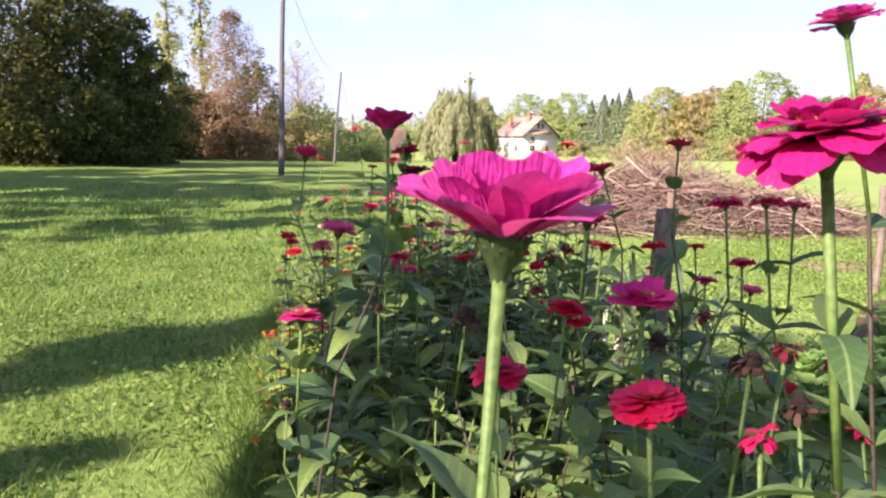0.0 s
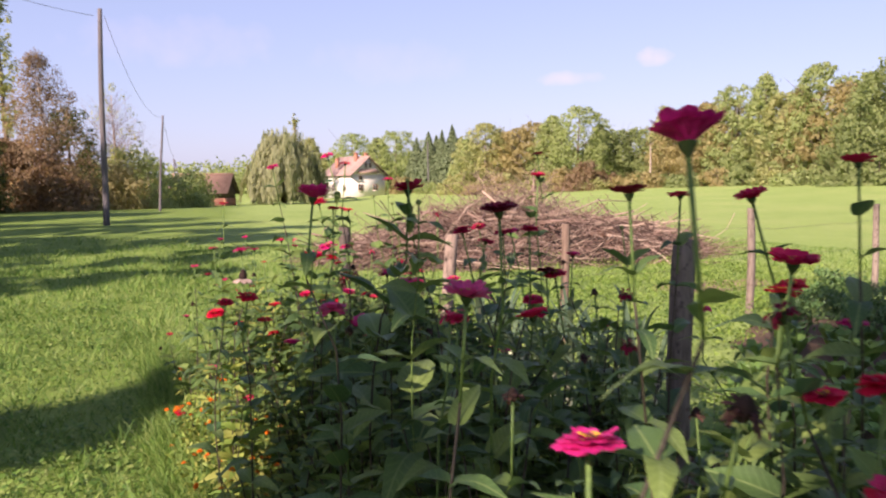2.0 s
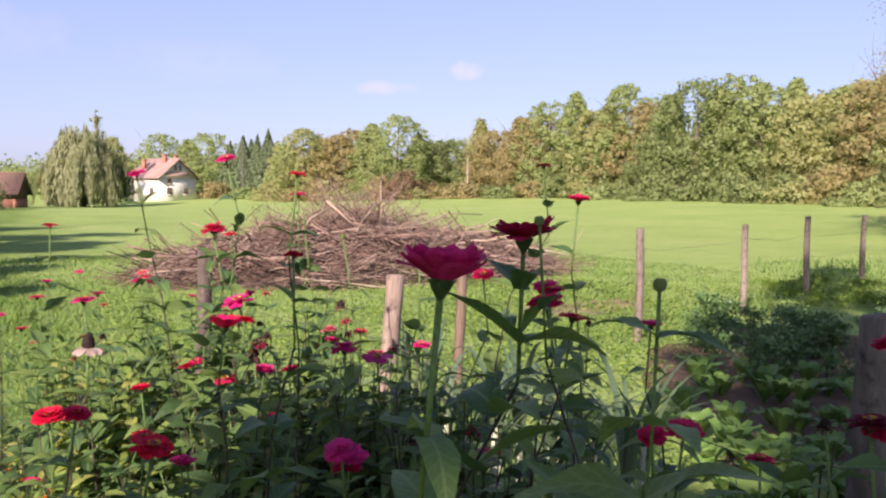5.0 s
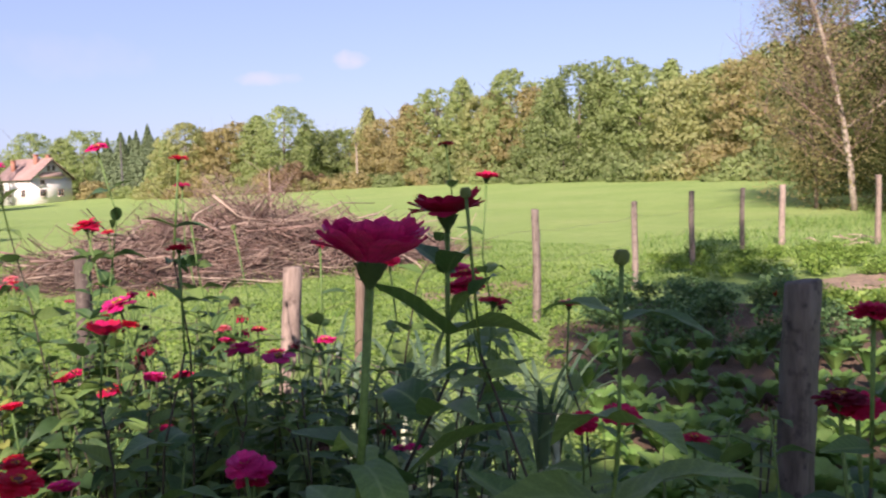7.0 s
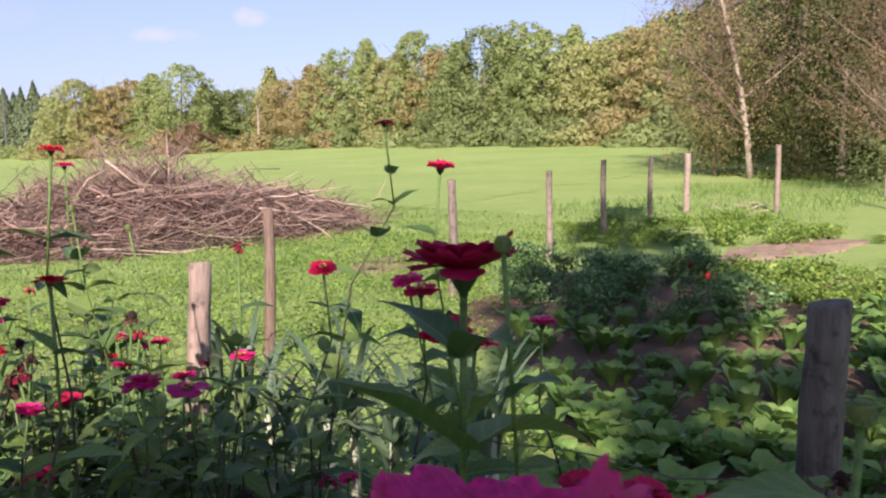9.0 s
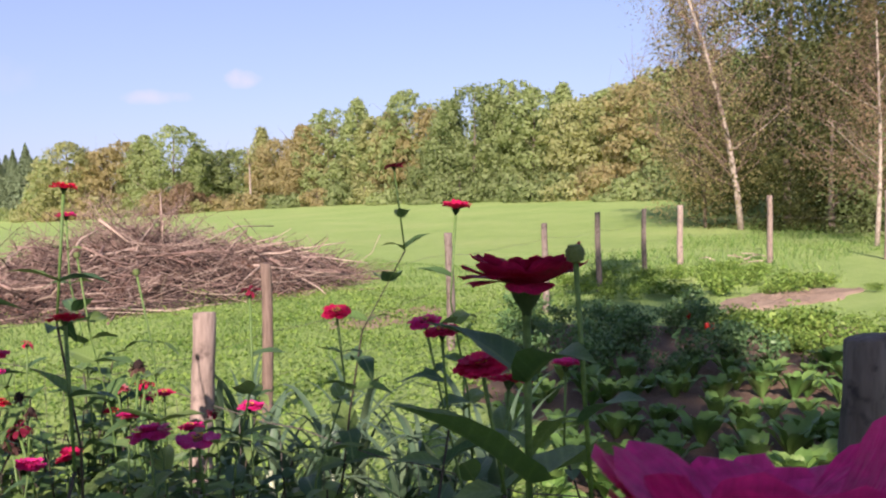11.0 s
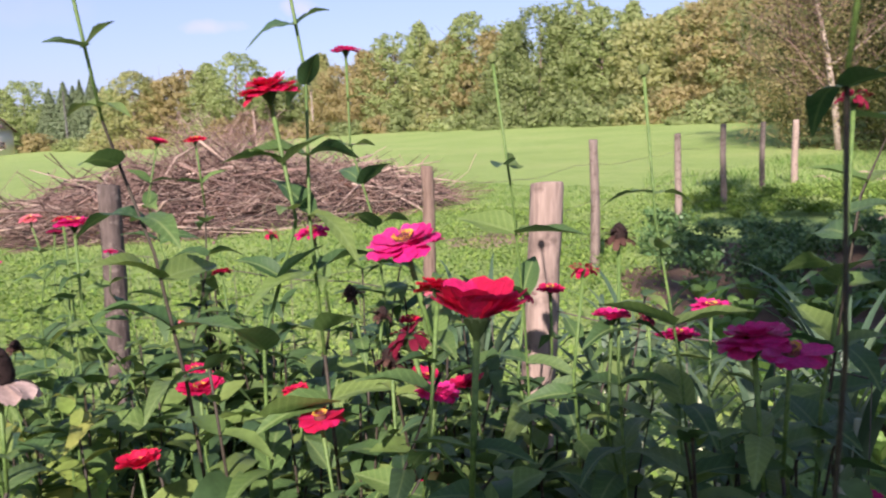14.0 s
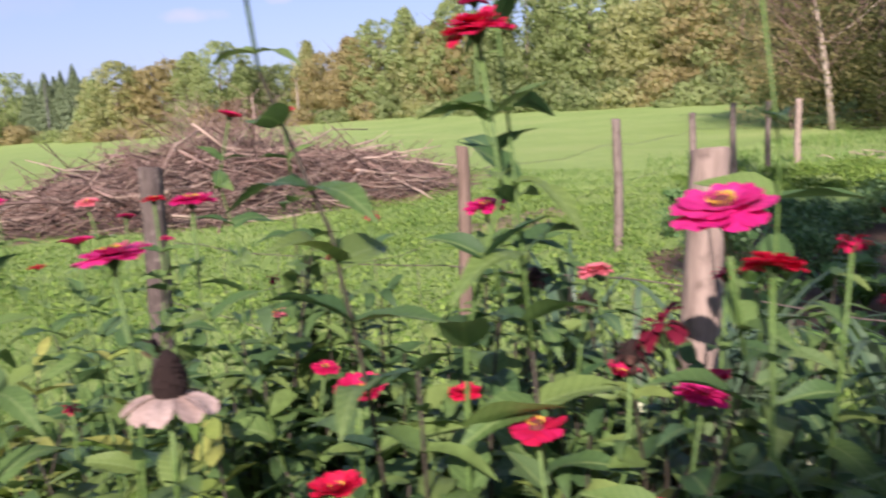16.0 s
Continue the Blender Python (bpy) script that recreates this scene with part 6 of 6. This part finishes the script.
for line in ZINNIAS.strip().splitlines():
    for item in line.split("|"):
        x, y, z, colour, form, mm, *rest = item.split()
        tall = float(z) > 1.3
        sunward = (-0.08, -0.06) if float(mm) >= 60 and form in ("flat", "double", "single", "cup") else (0.0, 0.0)
        zinnia(float(x), float(y), float(z), colour, form, float(mm) / 1000 * 1.02, count, "s" in rest, sunward, leaves=2 if "b" in rest else (8 if tall else 7), bare=(0.115 if tall else 0.08) * (0.4 if "l" in rest else 1.0), broad=1.55 if "l" in rest else 1.0, sway=(-0.045, 0.02) if "w" in rest else None)
        count += 1


def filler():
    """Leafy flowerless shoots that fill the bed, joined plant by plant."""
    rng = np.random.default_rng(31)
    base = []
    for me in LEAVES_PLAIN:
        v = np.empty(len(me.vertices) * 3, np.float32)
        me.vertices.foreach_get("co", v)
        base.append((v.reshape(-1, 3), np.array([tuple(p.vertices) for p in me.polygons])))
    thicket, thicket_stems = Shape(), Shape()
    for k in range(540):
        y = rng.uniform(-0.1, 5.7) if k < 240 else (rng.uniform(0.0, 2.6) if k < 340 else (rng.uniform(2.4, 4.8) if k < 430 else rng.uniform(1.7, 4.3)))
        x = rng.uniform(1.02, 2.18) if k < 240 else rng.uniform(1.2, 2.2)
        # Shoots in this strip get paler yellow leaves, sunlight put into their colour.
        sunny = x < 1.42 and 3.0 < y < 5.2
        h = rng.uniform(0.45, 0.95) * (0.72 if x < 1.3 else 1.0) * (1.0 if y < 4.6 else 0.85) * (1.16 if y < 2.2 and x > 1.3 else (1.1 if 2.4 < y < 4.6 and x > 1.35 else 1.0))
        if y < 1.0 and x < 1.3:
            h *= 0.8
        lone = k < 300
        at_ = np.array([x, y, float(ground_z(x, y)) + 0.01])
        if lone:
            root = tagged(new("zinnia_shoot"), "leafy green zinnia shoot without flowers" if not sunny else "yellowish leafy zinnia shoot coloured as sunlit at the bed's edge", "zinnia shoot", "leafy shoots in the bed")
            root.location = tuple(at_)
        stems, fol = Shape(), Shape()
        for b in range(int(rng.integers(2, 5))):
            a, lean = rng.uniform(0, 6.28), rng.uniform(0.02, 0.16)
            hh = h * rng.uniform(0.65, 1.0)
            P = np.array([(math.cos(a) * lean * f * f, math.sin(a) * lean * f * f, hh * f) for f in np.linspace(0, 1, 6)])
            stems.tube(P, np.linspace(0.0042, 0.002, 6), 5)
            turn, zz = rng.uniform(0, 6.28), hh
            j = 0
            while zz > 0.10:
                p = np.array([np.interp(zz / hh, np.linspace(0, 1, 6), P[:, c]) for c in range(3)])
                size = (0.054 + 0.016 * min(j, 4)) * rng.uniform(0.75, 1.35)
                for hlf in (0, math.pi):
                    v, q = base[int(rng.integers(0, len(base)))]
                    m = Matrix.Rotation(turn + hlf + rng.normal(0, 0.3), 3, "Z") @ Matrix.Rotation(-rng.uniform(-0.25, 0.6), 3, "Y") @ Matrix.Rotation(rng.normal(0, 0.35), 3, "X")
                    fol.add((v * size) @ np.array(m).T + p, q)
                turn += 1.57
                zz -= rng.uniform(0.05, 0.085)
                j += 1
        if not lone:
            for v, q in zip(stems.v, stems.q):
                thicket_stems.add(v + at_, q - q.min())
            for v, q in zip(fol.v, fol.q):
                thicket.add(v + at_, q - q.min())
            continue
        place("stem", stems.mesh("stem", M_STEM_DARK if k % 3 else M_STEM, True), root)
        tagged(place("foliage", fol.mesh("foliage", M_ZYELLOW if sunny else M_ZLEAF2, True), root), kind="stuff")
    rest = tagged(new("zinnia_thicket", thicket.mesh("zinnia_thicket", M_ZLEAF2, True)), "dense green zinnia foliage between the flowering stems", "zinnia foliage", kind="stuff")
    place("stems", thicket_stems.mesh("stems", M_STEM_DARK, True), rest)


filler()


# ---- marigolds along the sunny edge ----
def marigold_meshes():
    rng = np.random.default_rng(8)
    s = Shape()
    for count, length, width, up, foot, lift in ((9, 0.85, 0.5, 0.15, 0.12, 0), (7, 0.6, 0.42, 0.6, 0.1, 0.12), (5, 0.4, 0.34, 1.0, 0.06, 0.18)):
        a0 = rng.uniform(0, 6)
        for k in range(count):
            a = a0 + 6.283 * k / count
            v, q = petal_points(length, width, up, -0.3, seg=3)
            v[:, 0] += foot
            s.add(np.stack([v[:, 0] * math.cos(a) - v[:, 1] * math.sin(a), v[:, 0] * math.sin(a) + v[:, 1] * math.cos(a), v[:, 2] + lift], 1), q)
    return s.mesh("bloom", PETAL["orange"], True)


BLOOM = marigold_meshes()


def marigolds():
    rng = np.random.default_rng(12)
    for k in range(34):
        x, y = rng.uniform(0.94, 1.34), rng.uniform(2.5, 4.6)
        root = tagged(new("marigold"), "low yellowing marigold plant with small orange flowers", "marigold", "marigolds along the bed")
        root.location = (x, y, float(ground_z(x, y)) + 0.01)
        h = rng.uniform(0.22, 0.46)
        stems, fol = Shape(), Shape()
        tips = []
        for b in range(5):
            a, lean = rng.uniform(0, 6.28), rng.uniform(0.04, 0.16)
            hh = h * rng.uniform(0.7, 1.05)
            P = np.array([(math.cos(a) * lean * f, math.sin(a) * lean * f, hh * f) for f in np.linspace(0, 1, 5)])
            stems.tube(P, np.linspace(0.003, 0.0015, 5), 4)
            tips.append(P[-1])
            n = 26
            f = rng.uniform(0.12, 0.97, n)
            c = np.stack([np.interp(f, np.linspace(0, 1, 5), P[:, j]) for j in range(3)], 1) + rng.normal(0, 0.022, (n, 3))
            nor = unit_vectors(rng, n) + np.array([0, 0, 0.7])
            nor /= np.linalg.norm(nor, axis=1)[:, None]
            v, q = quads_from(c, nor, rng.uniform(0.025, 0.055, n), rng.uniform(0.009, 0.018, n), rng.uniform(0, 6.28, n), 0.1)
            fol.add(v, q)
        place("stem", stems.mesh("stem", M_STEM, True), root)
        tagged(place("foliage", fol.mesh("foliage", M_ZYELLOW), root), kind="stuff")
        for t in tips[: int(rng.integers(2, 5))]:
            r = rng.uniform(0.011, 0.017)
            place("bloom", BLOOM, root, Matrix.Translation(Vector(t)) @ Matrix.Rotation(rng.normal(0, 0.4), 4, "X") @ Matrix.Rotation(rng.normal(0, 0.4), 4, "Y") @ Matrix.Diagonal((r, r, r, 1)))


marigolds()


# ---- vegetables ----
def strap_leaves(n, seed, length, width, spread, arch):
    """Long folded strap leaves in a fan, as on a leek."""
    rng = np.random.default_rng(seed)
    s = Shape()
    for k in range(n):
        a = (math.pi if k % 2 else 0) + rng.normal(0, spread)
        L, w = length * rng.uniform(0.7, 1.1), width * rng.uniform(0.8, 1.2)
        up0 = rng.uniform(1.05, 1.45)
        x, z, v, q = 0.01, 0.24 + 0.02 * k, [], []
        for i in range(9):
            t = i / 8
            ang = up0 - arch * rng.uniform(0.9, 1.1) * t * t * 2.4
            if i:
                x, z = x + L / 8 * math.cos(ang), z + L / 8 * math.sin(ang)
            ww = w / 2 * (1 - t ** 2.2) + 0.001
            for m in (-1, 0, 1):
                v.append((x * math.cos(a) - ww * m * math.sin(a), x * math.sin(a) + ww * m * math.cos(a), max(z, 0.03) + 0.35 * ww * abs(m)))
        for i in range(8):
            for m in range(2):
                b = i * 3 + m
                q.append((b, b + 3, b + 4, b + 1))
        s.add(v, q)
    return s.mesh("strap_leaves", M_LEEK, True)


LEEKS = [strap_leaves(10, 50 + k, 0.52, 0.029, 0.5, (0.45, 0.7, 0.95)[k]) for k in range(3)]
SHAFT = Shape().tube([(0, 0, -0.03), (0.003, 0, 0.10), (0, 0.006, 0.28), (0.004, 0, 0.44)], [0.021, 0.020, 0.019, 0.013], 9).mesh("shaft", M_LEEK_PALE, True)
rng = np.random.default_rng(14)
for row, (x0, y0) in enumerate(((3.12, 3.62), (3.34, 3.74))):
    for k in range(7):
        x, y = x0 - 0.075 * k + rng.normal(0, 0.03), y0 + 0.155 * k + rng.normal(0, 0.03)
        root = tagged(new("leek"), "leek with a pale shaft and blue-green strap leaves", "leek", "leeks in a row")
        root.matrix_basis = pose(x, y, float(ground_z(x, y)) + 0.03, 0, 0, rng.uniform(0, 360)) @ Matrix.Diagonal((1, 1, rng.uniform(0.9, 1.15), 1))
        place("shaft", SHAFT, root)
        place("strap_leaves", LEEKS[k % 3], root)


def rosette(seed, n, length, width, mat, upright, crinkle, bend=0.9):
    """A rosette of broad wavy leaves: lettuce or chard."""
    rng = np.random.default_rng(seed)
    s = Shape()
    for k in range(n):
        a = 2.4 * k + rng.normal(0, 0.2)
        f = k / n
        L, w = length * (0.55 + 0.45 * f) * rng.uniform(0.85, 1.1), width * (0.6 + 0.4 * f) * rng.uniform(0.85, 1.1)
        up0 = upright * (1.3 - 0.6 * f)
        x, z, v, q = 0.008, 0.01, [], []
        for i in range(7):
            t = i / 6
            ang = up0 - bend * rng.uniform(0.8, 1.2) * t * t
            if i:
                x, z = x + L / 6 * math.cos(ang), z + L / 6 * math.sin(ang)
            ww = w / 2 * (0.16 + 0.84 * math.sin(math.pi * min(0.90, 0.04 + 0.86 * t ** 1.25)))
            for m in (-1, -0.5, 0, 0.5, 1):
                wav = crinkle * ww * math.sin(11 * t + 3.1 * m + k) * abs(m)
                v.append((x * math.cos(a) - ww * m * math.sin(a), x * math.sin(a) + ww * m * math.cos(a), max(0.0, z + 0.3 * ww * m * m + wav)))
        for i in range(6):
            for m in range(4):
                b = i * 5 + m
                q.append((b, b + 5, b + 6, b + 1))
        s.add(v, q)
    return s


def rows_of(name, label, category, group, meshes, spots, seed, s0, s1, part_name, loose=0.04):
    rng = np.random.default_rng(seed)
    for x, y in spots:
        x, y = x + rng.normal(0, loose), y + rng.normal(0, loose)
        root = tagged(new(name), label, category, group)
        k = rng.uniform(s0, s1)
        root.matrix_basis = pose(x, y, float(ground_z(x, y)) + 0.02, 0, 0, rng.uniform(0, 360)) @ Matrix.Diagonal((k, k, k, 1))
        for pn, me in meshes[int(rng.integers(0, len(meshes)))]:
            place(pn, me, root)


def leaf_parts(seed, n, length, width, mat, upright, crinkle):
    """Each leaf of a rosette as a mesh of its own."""
    out = []
    whole = rosette(seed, n, length, width, mat, upright, crinkle, 0.75)
    for v, q in zip(whole.v, whole.q):
        out.append(("leaf", mesh_np("leaf", v, q - q.min(), mat, True)))
    return out


def along(a, b, step):
    a, b = np.array(a, float), np.array(b, float)
    n = int(np.linalg.norm(b - a) / step)
    return [tuple(a + (b - a) * (k / n)) for k in range(n + 1)]


def plot(depth, side):
    """A place in the vegetable plot: metres away from the bed, metres along the rows."""
    return 0.93 + 0.72 * depth + 0.69 * side, 1.63 + 0.69 * depth - 0.72 * side


LETTUCES = [leaf_parts(70 + k, 13, 0.235, 0.115, M_LETTUCE, 1.32, 0.22) for k in range(4)]
CHARDS = [leaf_parts(80 + k, 11, 0.25, 0.10, M_CHARD, 1.35, 0.3) for k in range(4)]
LOOSE = []
for k in range(4):
    LOOSE.append([("foliage", rosette(84 + k, 12, 0.25, 0.10, M_CHARD, 1.35, 0.3, 0.75).mesh("foliage", M_CHARD, True))])
    LOOSE[-1][0][1].name = "foliage"
spots = [plot(d + 0.06 * math.sin(3 * c), c) for d in (2.95, 3.2, 3.45, 3.7, 3.95, 4.2) for c in np.arange(0.48, 2.9, 0.17)]
rows_of("lettuce", "light green crinkled lettuce growing in the plot", "lettuce", "lettuces in rows", LETTUCES, [q for q in spots if q[0] + q[1] < 6.9], 15, 0.65, 1.15, "leaf", 0.075)
LOOSE_LETTUCES = [[("foliage", rosette(170 + k, 14, 0.235, 0.115, M_LETTUCE, 1.32, 0.22, 0.75).mesh("foliage", M_LETTUCE, True))] for k in range(4)]
rows_of("lettuce", "light green crinkled lettuce growing in the plot", "lettuce", "lettuces in rows", LOOSE_LETTUCES, [q for q in spots if q[0] + q[1] >= 6.9], 25, 0.65, 1.15, "foliage", 0.075)
spots = [plot(d, c) for d in (4.55, 4.8, 5.1, 5.4) for c in np.arange(0.5, 2.6, 0.2)]
rows_of("chard", "dark green upright chard growing in the plot", "chard", "chard in rows", CHARDS, spots, 16, 0.65, 1.2, "leaf", 0.07)
spots = [plot(d, c) for d in (4.6, 4.9, 5.25, 5.6, 5.95, 6.3, 6.65) for c in np.arange(0.52, 4.8, 0.21) if d > 5.6 or c > 2.6]
spots += [plot(d, c) for d in (3.1, 3.4, 3.7, 4.0, 4.3) for c in np.arange(2.95, 4.6, 0.21)]
rows_of("chard", "dark green leafy chard in a shaded row", "chard", "chard in rows", LOOSE, spots, 26, 0.65, 1.2, "foliage", 0.075)


def bushy(seed, h, r, n, size, mat):
    rng = np.random.default_rng(seed)
    stems = Shape()
    for b in range(6):
        a = rng.uniform(0, 6.28)
        stems.tube([(0, 0, 0), (math.cos(a) * r * 0.3, math.sin(a) * r * 0.3, h * 0.45), (math.cos(a) * r * 0.7, math.sin(a) * r * 0.7, h * 0.85)], [0.007, 0.005, 0.003], 5)
    k = rng.integers(0, 16, n)
    ca, cr, cz = rng.uniform(0, 6.28, 16), r * rng.uniform(0.1, 0.85, 16), h * rng.uniform(0.25, 0.95, 16)
    c = np.stack([cr[k] * np.cos(ca[k]), cr[k] * np.sin(ca[k]), cz[k]], 1) + rng.normal(0, 0.3 * r, (n, 3)) * np.array([1, 1, 0.6])
    c[:, 2] = np.maximum(c[:, 2], 0.03)
    nor = unit_vectors(rng, n) + np.array([0, 0, 0.9])
    nor /= np.linalg.norm(nor, axis=1)[:, None]
    sz = size * rng.uniform(0.6, 1.3, n)
    v, q = quads_from(c, nor, sz, sz * 0.5, rng.uniform(0, 6.28, n), 0.12)
    return [("stem", stems.mesh("stem", M_STEM, True)), ("foliage", mesh_np("foliage", v, q, mat))]


PEPPERS = [bushy(90 + k, 0.46, 0.24, 420, 0.07, M_PEPPER) for k in range(3)]
BEANS = [bushy(95 + k, 0.20, 0.26, 420, 0.055, M_WEED) for k in range(3)]
spots = [plot(d, c) for d in (6.95, 7.4, 7.9, 8.4, 8.9, 9.4) for c in np.arange(0.62, 2.75, 0.42)]
rows_of("pepper_plant", "dark green bushy pepper plant in the shaded plot", "pepper plant", "pepper plants", PEPPERS, spots, 17, 0.45, 0.9, "foliage", 0.16)
spots = [plot(d, c) for d in (7.1, 7.6, 8.1, 8.6, 9.1) for c in np.arange(3.0, 5.2, 0.42)] + [plot(d, c) for d in (12.2, 12.8, 13.4, 14.2, 15.0) for c in np.arange(2.2, 6.2, 0.45)]
rows_of("bean_plant", "bright green low bean plant in sunlight", "bean plant", "bean plants", BEANS, spots, 18, 0.5, 1.15, "foliage", 0.14)
RED_FRUIT = rough_stuff("ripe_pepper", (0.42, 0.02, 0.012), (0.55, 0.04, 0.02), 20, 90, 0.3, 0.1, 0.001)
for k, (x, y, z) in enumerate(((8.3, 5.3, 0.25), (8.5, 5.45, 0.22), (8.0, 4.9, 0.2), (9.0, 5.9, 0.24))):
    s = lathe(Shape(), [(0.003, 0.035), (0.019, 0.028), (0.024, 0.0), (0.018, -0.035), (0.003, -0.055)], 9)
    ob = tagged(new("pepper", s.mesh("pepper", RED_FRUIT, True)), "ripe red pepper hanging among dark leaves", "pepper", "ripe peppers")
    ob.location = (x, y, z)

# Scrap wood leaning by the pale posts.
rng = np.random.default_rng(19)
for k in range(6):
    x, y = 17.2 + rng.uniform(-0.2, 2.4), 9.6 + rng.uniform(-0.6, 0.5)
    a, L = rng.uniform(0, 6.28), rng.uniform(0.3, 0.8)
    z = float(ground_z(x, y))
    s = Shape().tube([(x, y, z + 0.03), (x + 0.5 * L * math.cos(a), y + 0.5 * L * math.sin(a), z + 0.10), (x + L * math.cos(a), y + L * math.sin(a), z + rng.uniform(0.03, 0.16))], [0.014, 0.013, 0.01], 7)
    tagged(new("cut_branch", s.mesh("cut_branch", M_TWIG_PALE, True)), "pale cut branch lying by the fence", "branch", "cut branches by the fence")
